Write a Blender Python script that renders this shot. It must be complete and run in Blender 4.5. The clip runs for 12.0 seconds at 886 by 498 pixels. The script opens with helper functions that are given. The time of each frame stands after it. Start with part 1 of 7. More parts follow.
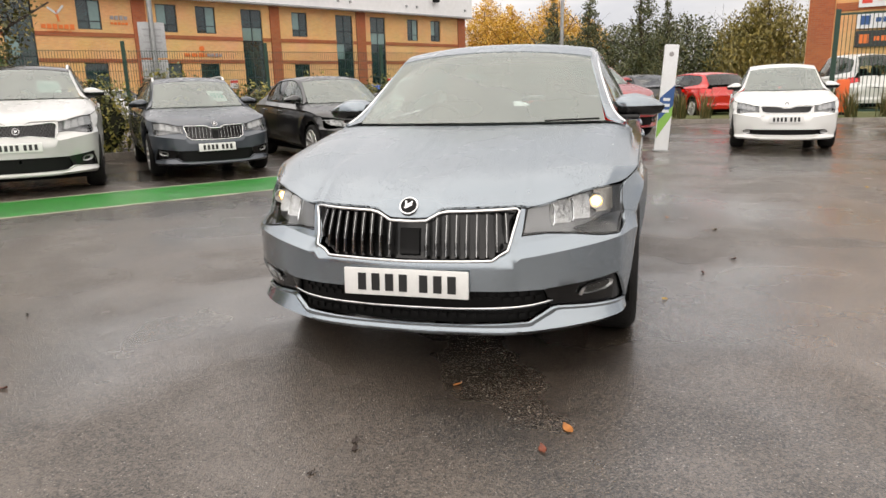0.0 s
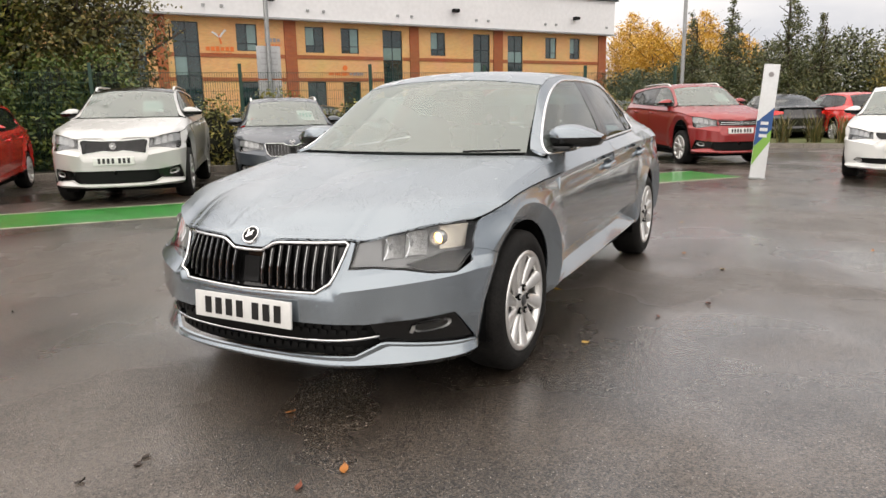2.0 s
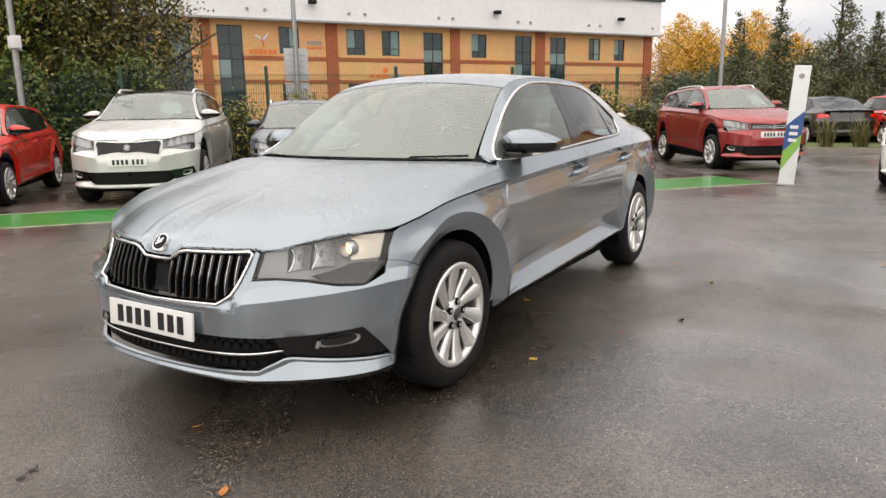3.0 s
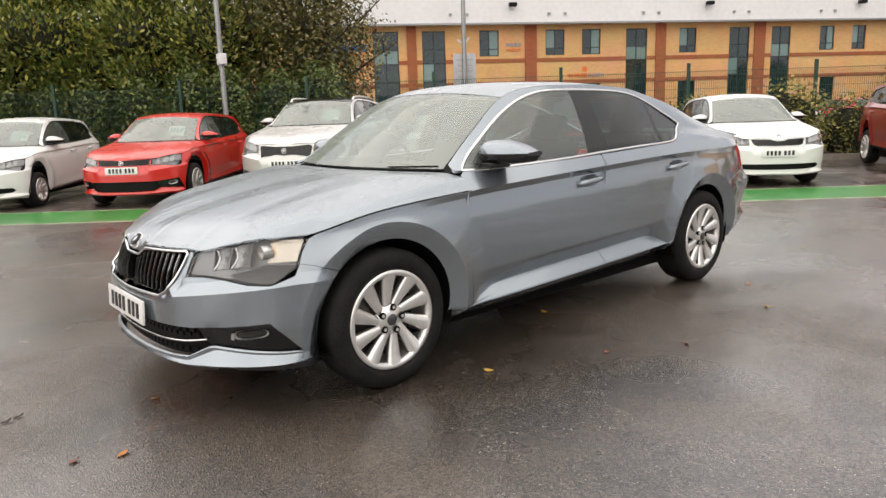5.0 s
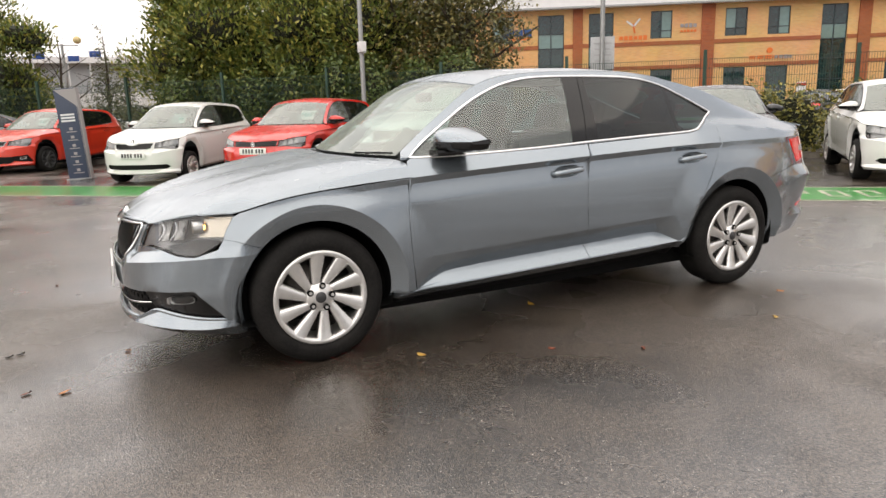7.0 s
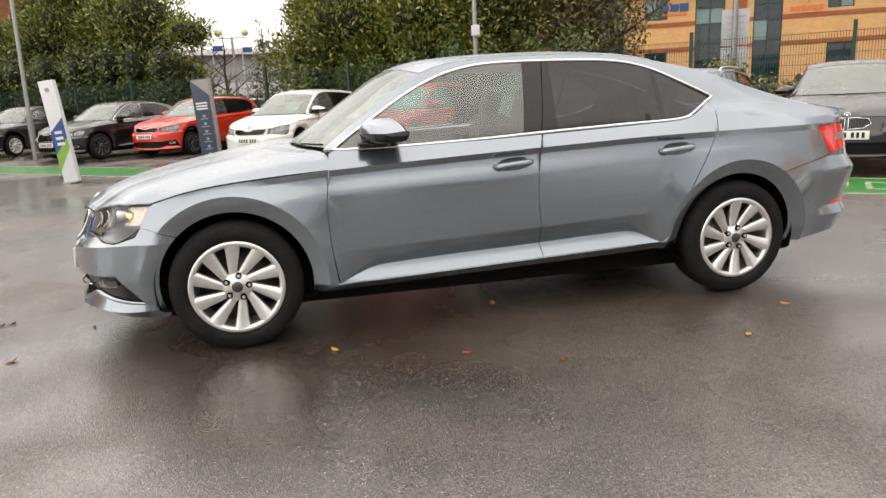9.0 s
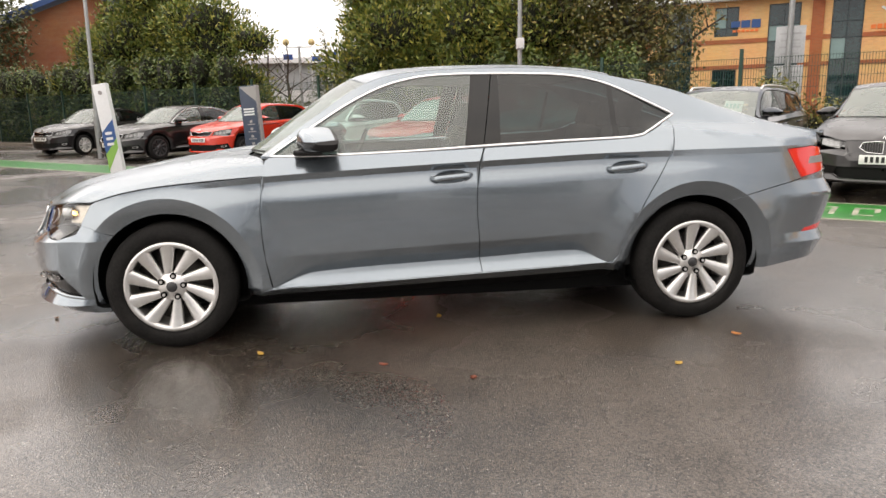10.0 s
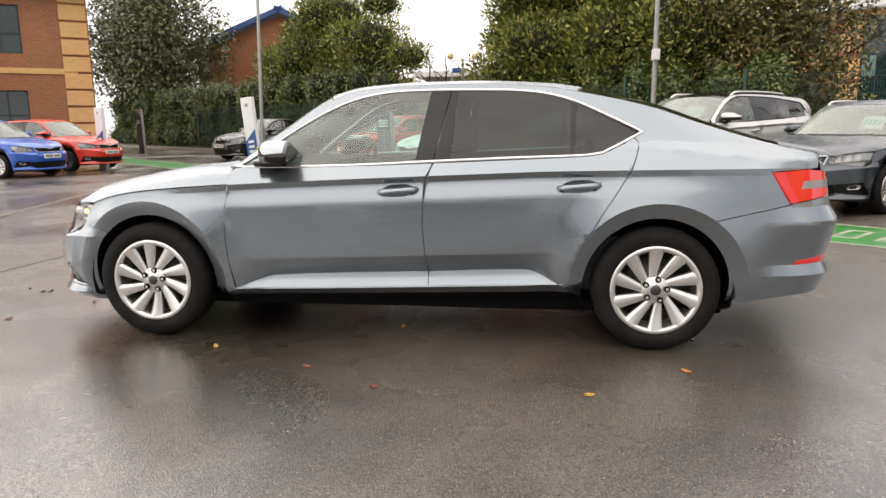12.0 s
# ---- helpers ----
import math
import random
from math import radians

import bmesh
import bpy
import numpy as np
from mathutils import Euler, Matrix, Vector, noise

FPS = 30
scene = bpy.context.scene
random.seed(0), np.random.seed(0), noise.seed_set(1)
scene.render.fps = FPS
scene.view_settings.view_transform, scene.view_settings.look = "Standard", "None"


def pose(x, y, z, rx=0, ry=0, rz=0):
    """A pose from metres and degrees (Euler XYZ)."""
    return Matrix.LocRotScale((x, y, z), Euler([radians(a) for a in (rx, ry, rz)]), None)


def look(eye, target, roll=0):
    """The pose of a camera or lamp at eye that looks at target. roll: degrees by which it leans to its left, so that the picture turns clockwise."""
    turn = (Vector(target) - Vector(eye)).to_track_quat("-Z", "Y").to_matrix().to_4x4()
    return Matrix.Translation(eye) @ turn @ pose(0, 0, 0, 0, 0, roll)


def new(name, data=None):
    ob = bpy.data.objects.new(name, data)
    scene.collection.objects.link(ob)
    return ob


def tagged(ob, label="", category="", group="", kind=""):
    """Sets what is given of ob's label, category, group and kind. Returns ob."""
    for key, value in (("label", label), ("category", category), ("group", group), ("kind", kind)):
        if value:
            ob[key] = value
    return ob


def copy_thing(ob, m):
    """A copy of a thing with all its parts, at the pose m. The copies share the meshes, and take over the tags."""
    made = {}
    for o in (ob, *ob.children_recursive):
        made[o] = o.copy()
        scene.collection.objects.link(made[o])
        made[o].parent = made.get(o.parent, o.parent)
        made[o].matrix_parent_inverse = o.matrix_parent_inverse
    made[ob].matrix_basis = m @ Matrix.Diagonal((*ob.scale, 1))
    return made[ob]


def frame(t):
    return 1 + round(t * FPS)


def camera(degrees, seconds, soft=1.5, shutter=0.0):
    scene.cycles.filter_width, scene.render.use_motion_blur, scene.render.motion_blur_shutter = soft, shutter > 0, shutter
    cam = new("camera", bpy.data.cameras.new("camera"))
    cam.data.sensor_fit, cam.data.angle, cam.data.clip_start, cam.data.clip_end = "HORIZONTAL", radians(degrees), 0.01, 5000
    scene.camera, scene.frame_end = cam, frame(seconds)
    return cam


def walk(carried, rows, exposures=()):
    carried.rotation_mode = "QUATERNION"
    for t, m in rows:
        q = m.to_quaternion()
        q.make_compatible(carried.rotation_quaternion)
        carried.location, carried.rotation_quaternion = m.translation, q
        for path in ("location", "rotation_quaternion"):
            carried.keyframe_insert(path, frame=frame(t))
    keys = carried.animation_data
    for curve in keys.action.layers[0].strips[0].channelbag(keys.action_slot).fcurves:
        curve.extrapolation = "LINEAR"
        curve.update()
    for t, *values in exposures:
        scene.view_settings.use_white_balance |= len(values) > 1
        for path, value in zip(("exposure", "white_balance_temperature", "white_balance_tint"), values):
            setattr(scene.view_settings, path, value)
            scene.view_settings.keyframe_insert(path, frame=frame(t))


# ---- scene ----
cam = camera(66.0, 12.0)
PATH = [
    (0, (0.842, -4.826, 1.189), (0.328, -2.948, 0.73), -1.5),
    (0.5, (1.142, -4.751, 1.21), (0.569, -2.881, 0.791), -3.0),
    (1, (1.411, -4.586, 1.201), (0.706, -2.771, 0.746), -0.2),
    (1.5, (1.706, -4.471, 1.214), (0.864, -2.698, 0.831), -1.1),
    (2, (1.999, -4.355, 1.231), (1.092, -2.619, 0.827), -1.1),
    (2.5, (2.188, -4.147, 1.218), (1.198, -2.464, 0.786), 0.5),
    (3, (2.382, -3.962, 1.23), (1.358, -2.291, 0.834), -1.0),
    (3.2, (2.499, -3.91, 1.23), (1.399, -2.288, 0.831), -0.3),
    (4.8, (3.275, -3.3, 1.259), (1.822, -1.976, 0.889), -1.5),
    (5, (3.387, -3.235, 1.263), (1.897, -1.956, 0.88), -1.9),
    (5.5, (3.538, -3.014, 1.24), (1.959, -1.844, 0.871), -1.7),
    (6, (3.706, -2.765, 1.258), (2.089, -1.653, 0.87), -1.8),
    (6.5, (3.968, -2.531, 1.264), (2.265, -1.57, 0.846), -0.4),
    (7, (4.09, -2.291, 1.241), (2.327, -1.438, 0.832), -1.7),
    (7.5, (4.182, -1.988, 1.252), (2.393, -1.203, 0.824), -2.0),
    (7.7, (4.233, -1.869, 1.264), (2.42, -1.145, 0.831), -2.4),
    (9.3, (4.423, -0.882, 1.231), (2.496, -0.543, 0.813), -1.7),
    (9.5, (4.46, -0.73, 1.24), (2.522, -0.438, 0.842), -0.9),
    (10, (4.465, -0.413, 1.21), (2.519, -0.188, 0.808), -1.2),
    (10.5, (4.477, -0.088, 1.219), (2.521, 0.067, 0.834), -1.7),
    (11, (4.562, 0.254, 1.218), (2.609, 0.28, 0.789), -1.5),
    (11.5, (4.521, 0.536, 1.194), (2.57, 0.442, 0.766), -0.1),
    (12, (4.506, 0.8, 1.211), (2.558, 0.526, 0.85), -0.7),
]
walk(cam, [(t, look(eye, target, roll)) for t, eye, target, roll in PATH], exposures=[(0.0, 0.80, 7100, 12), (12.0, 0.97, 7200, 13)])

# ---- sky and light ----
SUN_EL, SUN_ROT = radians(72), radians(165)
world = bpy.data.worlds.new("sky")
scene.world = world
world.use_nodes = True
wn, wl = world.node_tree.nodes, world.node_tree.links
wn.clear()
w_out, w_bg = wn.new("ShaderNodeOutputWorld"), wn.new("ShaderNodeBackground")
w_sky = wn.new("ShaderNodeTexSky")
w_sky.sky_type, w_sky.sun_disc, w_sky.sun_elevation, w_sky.sun_rotation = "NISHITA", False, SUN_EL, SUN_ROT
w_sky.air_density, w_sky.dust_density, w_sky.ozone_density = 1.0, 4.0, 1.0
w_co, w_map, w_no = wn.new("ShaderNodeTexCoord"), wn.new("ShaderNodeMapping"), wn.new("ShaderNodeTexNoise")
w_map.inputs["Scale"].default_value = (1.6, 1.6, 4.5)
w_no.inputs["Scale"].default_value, w_no.inputs["Detail"].default_value = 1.7, 6.0
w_ramp, w_mix = wn.new("ShaderNodeValToRGB"), wn.new("ShaderNodeMix")
w_mix.data_type = "RGBA"
w_ramp.color_ramp.elements[0].position, w_ramp.color_ramp.elements[0].color = 0.30, (6.0, 6.5, 7.5, 1)
w_ramp.color_ramp.elements[1].position, w_ramp.color_ramp.elements[1].color = 0.66, (11.0, 11.0, 11.2, 1)
w_mix.inputs["Factor"].default_value = 0.95
wl.new(w_co.outputs["Generated"], w_map.inputs["Vector"])
wl.new(w_map.outputs["Vector"], w_no.inputs["Vector"])
wl.new(w_no.outputs["Fac"], w_ramp.inputs["Fac"])
wl.new(w_sky.outputs["Color"], w_mix.inputs["A"])
# cloud is thinner and brighter towards the open side of the lot
SUN_DIR = Vector((math.sin(SUN_ROT), math.cos(SUN_ROT), 3.1)).normalized()
w_dot, w_rng, w_mul = wn.new("ShaderNodeVectorMath"), wn.new("ShaderNodeMapRange"), wn.new("ShaderNodeVectorMath")
w_dot.operation, w_mul.operation = "DOT_PRODUCT", "SCALE"
w_dot.inputs[1].default_value = (-0.58, -0.45, 0.68)
w_rng.inputs["From Min"].default_value, w_rng.inputs["From Max"].default_value = -1.0, 1.0
w_rng.inputs["To Min"].default_value, w_rng.inputs["To Max"].default_value = 0.50, 1.05
wl.new(w_co.outputs["Generated"], w_dot.inputs[0])
wl.new(w_dot.outputs["Value"], w_rng.inputs["Value"])
wl.new(w_ramp.outputs["Color"], w_mul.inputs[0])
wl.new(w_rng.outputs[0], w_mul.inputs["Scale"])
wl.new(w_mul.outputs["Vector"], w_mix.inputs["B"])
wl.new(w_mix.outputs["Result"], w_bg.inputs["Color"])
w_bg.inputs["Strength"].default_value = 0.092
wl.new(w_bg.outputs["Background"], w_out.inputs["Surface"])
sun = new("sun", bpy.data.lights.new("sun", "SUN"))
sun.data.energy, sun.data.angle, sun.data.color = 1.3, radians(130), (1.0, 0.96, 0.90)
sun.matrix_world = look(SUN_DIR * 60, (0, 0, 0))


# ---- materials ----
def material(name, color=(0.5, 0.5, 0.5), rough=0.5, metal=0.0, coat=0.0, vary=0.0, scale=8.0, bump=0.0, bump_scale=60.0, color2=None, spread=0.5, emit=None, power=0.0, pieces=0.0, rough2=None, coords="Object", spec=0.5):
    """A principled surface; color2 blends in by a coarse and a fine noise, bump gives grain, pieces varies each object."""
    m = bpy.data.materials.new(name)
    m.use_nodes = True
    n, l = m.node_tree.nodes, m.node_tree.links
    p = n["Principled BSDF"]
    p.inputs["Base Color"].default_value = (*color, 1)
    p.inputs["Roughness"].default_value, p.inputs["Metallic"].default_value = rough, metal
    p.inputs["Coat Weight"].default_value, p.inputs["Coat Roughness"].default_value = coat, 0.03
    p.inputs["Specular IOR Level"].default_value = spec
    if emit:
        p.inputs["Emission Color"].default_value, p.inputs["Emission Strength"].default_value = (*emit, 1), power
    co = n.new("ShaderNodeTexCoord")
    last = None
    if color2 or vary:
        c2 = color2 or tuple(c * (1 - vary) for c in color)
        t1, t2, add, ramp, mix = n.new("ShaderNodeTexNoise"), n.new("ShaderNodeTexNoise"), n.new("ShaderNodeMath"), n.new("ShaderNodeMapRange"), n.new("ShaderNodeMix")
        mix.data_type = "RGBA"
        t1.inputs["Scale"].default_value, t1.inputs["Detail"].default_value = scale, 4
        t2.inputs["Scale"].default_value, t2.inputs["Detail"].default_value = scale * 9, 3
        add.operation = "ADD"
        ramp.inputs["From Min"].default_value, ramp.inputs["From Max"].default_value = 1.0 - spread * 0.5, 1.0 + spread * 0.5
        for t in (t1, t2):
            l.new(co.outputs[coords], t.inputs["Vector"])
        l.new(t1.outputs["Fac"], add.inputs[0])
        l.new(t2.outputs["Fac"], add.inputs[1])
        l.new(add.outputs[0], ramp.inputs["Value"])
        l.new(ramp.outputs[0], mix.inputs["Factor"])
        mix.inputs["A"].default_value, mix.inputs["B"].default_value = (*color, 1), (*c2, 1)
        last = mix.outputs["Result"]
        if rough2 is not None:
            rr = n.new("ShaderNodeMapRange")
            l.new(ramp.outputs[0], rr.inputs["Value"])
            rr.inputs["To Min"].default_value, rr.inputs["To Max"].default_value = rough, rough2
            l.new(rr.outputs[0], p.inputs["Roughness"])
    if pieces:
        oi, hs, mr = n.new("ShaderNodeObjectInfo"), n.new("ShaderNodeHueSaturation"), n.new("ShaderNodeMapRange")
        mr.inputs["To Min"].default_value, mr.inputs["To Max"].default_value = 1 - pieces, 1 + pieces
        l.new(oi.outputs["Random"], mr.inputs["Value"])
        l.new(mr.outputs[0], hs.inputs["Value"])
        if last:
            l.new(last, hs.inputs["Color"])
        else:
            hs.inputs["Color"].default_value = (*color, 1)
        last = hs.outputs["Color"]
    if last:
        l.new(last, p.inputs["Base Color"])
    if bump:
        tb, bn = n.new("ShaderNodeTexNoise"), n.new("ShaderNodeBump")
        tb.inputs["Scale"].default_value, tb.inputs["Detail"].default_value = bump_scale, 3
        bn.inputs["Strength"].default_value, bn.inputs["Distance"].default_value = bump, 0.01
        l.new(co.outputs[coords], tb.inputs["Vector"])
        l.new(tb.outputs["Fac"], bn.inputs["Height"])
        l.new(bn.outputs["Normal"], p.inputs["Normal"])
    return m


def paint(name, color, metal=0.0, rough=0.32, drops=0.0, flake=0.12):
    """Lacquered car paint, with fine flake, a film of road dirt and, where asked, rain drops."""
    m = bpy.data.materials.new(name)
    m.use_nodes = True
    n, l = m.node_tree.nodes, m.node_tree.links
    p = n["Principled BSDF"]
    p.inputs["Metallic"].default_value, p.inputs["Roughness"].default_value = metal, rough
    p.inputs["Coat Weight"].default_value, p.inputs["Coat Roughness"].default_value = 1.0, 0.05
    co, fl, di, mx = n.new("ShaderNodeTexCoord"), n.new("ShaderNodeTexNoise"), n.new("ShaderNodeTexNoise"), n.new("ShaderNodeMix")
    mx.data_type = "RGBA"
    fl.inputs["Scale"].default_value = 900
    di.inputs["Scale"].default_value, di.inputs["Detail"].default_value = 3.0, 5
    l.new(co.outputs["Object"], fl.inputs["Vector"])
    l.new(co.outputs["Object"], di.inputs["Vector"])
    l.new(fl.outputs["Fac"], mx.inputs["Factor"])
    mx.inputs["A"].default_value = (*[c * (1 - flake) for c in color], 1)
    mx.inputs["B"].default_value = (*[min(1, c * (1 + flake)) for c in color], 1)
    l.new(mx.outputs["Result"], p.inputs["Base Color"])
    rr = n.new("ShaderNodeMapRange")
    rr.inputs["To Min"].default_value, rr.inputs["To Max"].default_value = 0.015, 0.09
    l.new(di.outputs["Fac"], rr.inputs["Value"])
    l.new(rr.outputs[0], p.inputs["Coat Roughness"])
    if drops:
        # standing drops blur what the upper faces mirror
        ge, sx, up = n.new("ShaderNodeNewGeometry"), n.new("ShaderNodeSeparateXYZ"), n.new("ShaderNodeMapRange")
        up.inputs["From Min"].default_value, up.inputs["From Max"].default_value = 0.72, 0.94
        l.new(ge.outputs["Normal"], sx.inputs[0])
        l.new(sx.outputs["Z"], up.inputs["Value"])
        blur, dull = n.new("ShaderNodeMath"), n.new("ShaderNodeMath")
        blur.operation = dull.operation = "MULTIPLY_ADD"
        blur.inputs[1].default_value, dull.inputs[1].default_value, dull.inputs[2].default_value = 0.22, 0.18, rough
        l.new(up.outputs[0], blur.inputs[0])
        l.new(up.outputs[0], dull.inputs[0])
        l.new(rr.outputs[0], blur.inputs[2])
        l.new(blur.outputs[0], p.inputs["Coat Roughness"])
        l.new(dull.outputs[0], p.inputs["Roughness"])
        vo, ve, mr, bn = n.new("ShaderNodeTexVoronoi"), n.new("ShaderNodeTexNoise"), n.new("ShaderNodeMapRange"), n.new("ShaderNodeBump")
        vo.inputs["Scale"].default_value = 95
        mr.inputs["From Min"].default_value, mr.inputs["From Max"].default_value = 0.10, 0.42
        mr.inputs["To Min"].default_value, mr.inputs["To Max"].default_value = 1, 0
        ve.inputs["Scale"].default_value = 5
        st = n.new("ShaderNodeMapRange")
        st.inputs["From Min"].default_value, st.inputs["From Max"].default_value = 0.36, 0.60
        mu = n.new("ShaderNodeMath")
        mu.operation = "MULTIPLY"
        # drops lie on faces that look up only
        mu2 = n.new("ShaderNodeMath")
        mu2.operation = "MULTIPLY"
        l.new(co.outputs["Object"], vo.inputs["Vector"])
        l.new(co.outputs["Object"], ve.inputs["Vector"])
        l.new(vo.outputs["Distance"], mr.inputs["Value"])
        l.new(ve.outputs["Fac"], st.inputs["Value"])
        l.new(mr.outputs[0], mu.inputs[0])
        l.new(st.outputs[0], mu.inputs[1])
        l.new(mu.outputs[0], mu2.inputs[0])
        l.new(up.outputs[0], mu2.inputs[1])
        bn.inputs["Strength"].default_value, bn.inputs["Distance"].default_value = drops, 0.003
        l.new(mu2.outputs[0], bn.inputs["Height"])
        l.new(bn.outputs["Normal"], p.inputs["Coat Normal"])
        l.new(bn.outputs["Normal"], p.inputs["Normal"])
    return m


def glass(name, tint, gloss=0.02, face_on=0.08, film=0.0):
    """A thin pane: tinted see-through with a Fresnel reflection, and a pale diffuse haze mixed in for sky sheen and
    rain film.
    """
    m = bpy.data.materials.new(name)
    m.use_nodes = True
    n, l = m.node_tree.nodes, m.node_tree.links
    n.clear()
    out, mix, tr, gl, fr = n.new("ShaderNodeOutputMaterial"), n.new("ShaderNodeMixShader"), n.new("ShaderNodeBsdfTransparent"), n.new("ShaderNodeBsdfGlossy"), n.new("ShaderNodeLayerWeight")
    power, scale = n.new("ShaderNodeMath"), n.new("ShaderNodeMath")
    power.operation, scale.operation = "POWER", "MULTIPLY_ADD"
    power.inputs[1].default_value = 4.0
    scale.inputs[1].default_value, scale.inputs[2].default_value = 1 - face_on, face_on
    tr.inputs["Color"].default_value = (*tint, 1)
    gl.inputs["Roughness"].default_value = gloss
    fr.inputs["Blend"].default_value = 0.5
    l.new(fr.outputs["Facing"], power.inputs[0])
    l.new(power.outputs[0], scale.inputs[0])
    l.new(scale.outputs[0], mix.inputs[0])
    l.new(tr.outputs[0], mix.inputs[1])
    l.new(gl.outputs[0], mix.inputs[2])
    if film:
        # pale diffuse colour stands in for part of the sky reflection
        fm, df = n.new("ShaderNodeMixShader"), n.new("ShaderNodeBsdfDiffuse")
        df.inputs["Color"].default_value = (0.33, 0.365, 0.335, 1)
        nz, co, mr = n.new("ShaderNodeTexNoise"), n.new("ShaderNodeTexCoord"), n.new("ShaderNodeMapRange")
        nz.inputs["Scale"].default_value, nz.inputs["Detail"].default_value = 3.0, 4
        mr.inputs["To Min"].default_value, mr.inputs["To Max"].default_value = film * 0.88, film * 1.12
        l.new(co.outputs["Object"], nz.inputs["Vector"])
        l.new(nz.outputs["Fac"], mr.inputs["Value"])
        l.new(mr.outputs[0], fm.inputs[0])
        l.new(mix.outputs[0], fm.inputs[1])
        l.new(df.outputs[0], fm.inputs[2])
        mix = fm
    l.new(mix.outputs[0], out.inputs["Surface"])
    return m


def wet_asphalt():
    m = bpy.data.materials.new("wet_asphalt")
    m.use_nodes = True
    n, l = m.node_tree.nodes, m.node_tree.links
    p = n["Principled BSDF"]
    co = n.new("ShaderNodeTexCoord")

    def tex(kind, scale, detail=3):
        t = n.new(kind)
        t.inputs["Scale"].default_value = scale
        if kind == "ShaderNodeTexNoise":
            t.inputs["Detail"].default_value = detail
        l.new(co.outputs["Object"], t.inputs["Vector"])
        return t

    def ranged(src, a, b, c, d):
        r = n.new("ShaderNodeMapRange")
        r.inputs["From Min"].default_value, r.inputs["From Max"].default_value = a, b
        r.inputs["To Min"].default_value, r.inputs["To Max"].default_value = c, d
        l.new(src, r.inputs["Value"])
        return r.outputs[0]

    puddle, patch, grit, stone = tex("ShaderNodeTexNoise", 0.42, 4), tex("ShaderNodeTexNoise", 1.9, 5), tex("ShaderNodeTexNoise", 120, 6), tex("ShaderNodeTexVoronoi", 170)
    wet = n.new("ShaderNodeMath")
    wet.operation = "ADD"
    l.new(ranged(puddle.outputs["Fac"], 0.42, 0.60, 0, 0.75), wet.inputs[0])
    l.new(ranged(patch.outputs["Fac"], 0.36, 0.68, -0.02, 0.28), wet.inputs[1])
    mix = n.new("ShaderNodeMix")
    mix.data_type = "RGBA"
    mix.inputs["A"].default_value, mix.inputs["B"].default_value = (0.115, 0.090, 0.070, 1), (0.008, 0.0062, 0.005, 1)
    shade = n.new("ShaderNodeSeparateColor")
    gravel = tex("ShaderNodeTexVoronoi", 125)
    l.new(gravel.outputs["Color"], shade.inputs[0])
    both = n.new("ShaderNodeMath")
    both.operation = "ADD"
    l.new(shade.outputs[0], both.inputs[0])
    l.new(ranged(grit.outputs["Fac"], 0.30, 0.72, -0.5, 0.5), both.inputs[1])
    worn = n.new("ShaderNodeMath")
    worn.operation = "ADD"
    l.new(both.outputs[0], worn.inputs[0])
    l.new(ranged(patch.outputs["Fac"], 0.30, 0.70, 0.25, -0.15), worn.inputs[1])
    soaked = n.new("ShaderNodeMath")
    soaked.operation = "ADD"
    l.new(worn.outputs[0], soaked.inputs[0])
    l.new(ranged(puddle.outputs["Fac"], 0.44, 0.60, -0.12, 0.30), soaked.inputs[1])
    l.new(ranged(soaked.outputs[0], 0.05, 1.05, 0, 1), mix.inputs["Factor"])
    speck = n.new("ShaderNodeMix")
    speck.data_type = "RGBA"
    sv = tex("ShaderNodeTexVoronoi", 48)
    l.new(ranged(sv.outputs["Distance"], 0.06, 0.14, 1, 0), speck.inputs["Factor"])
    l.new(mix.outputs["Result"], speck.inputs["A"])
    speck.inputs["B"].default_value = (0.44, 0.41, 0.37, 1)
    l.new(speck.outputs["Result"], p.inputs["Base Color"])
    l.new(ranged(wet.outputs[0], 0.0, 0.9, 0.50, 0.20), p.inputs["Roughness"])
    p.inputs["Specular IOR Level"].default_value = 0.6
    bn = n.new("ShaderNodeBump")
    bn.inputs["Distance"].default_value = 0.004
    l.new(ranged(wet.outputs[0], 0.0, 0.9, 1.0, 0.45), bn.inputs["Strength"])
    hs = n.new("ShaderNodeMath")
    hs.operation = "ADD"
    l.new(grit.outputs["Fac"], hs.inputs[0])
    l.new(stone.outputs["Distance"], hs.inputs[1])
    l.new(hs.outputs[0], bn.inputs["Height"])
    l.new(bn.outputs["Normal"], p.inputs["Normal"])
    wn_ = n.new("ShaderNodeBump")
    wn_.inputs["Distance"].default_value, wn_.inputs["Strength"].default_value = 0.003, 0.20
    l.new(hs.outputs[0], wn_.inputs["Height"])
    l.new(wn_.outputs["Normal"], p.inputs["Coat Normal"])
    p.inputs["Coat Weight"].default_value, p.inputs["Coat IOR"].default_value = 1.0, 1.85
    film = n.new("ShaderNodeMath")
    film.operation = "MULTIPLY"
    l.new(ranged(shade.outputs[0], 0.0, 1.0, 1.0, 0.65), film.inputs[0])
    l.new(ranged(wet.outputs[0], 0.05, 0.60, 0.35, 1.0), film.inputs[1])
    l.new(film.outputs[0], p.inputs["Coat Weight"])
    l.new(ranged(wet.outputs[0], 0.1, 0.68, 0.31, 0.04), p.inputs["Coat Roughness"])
    return m


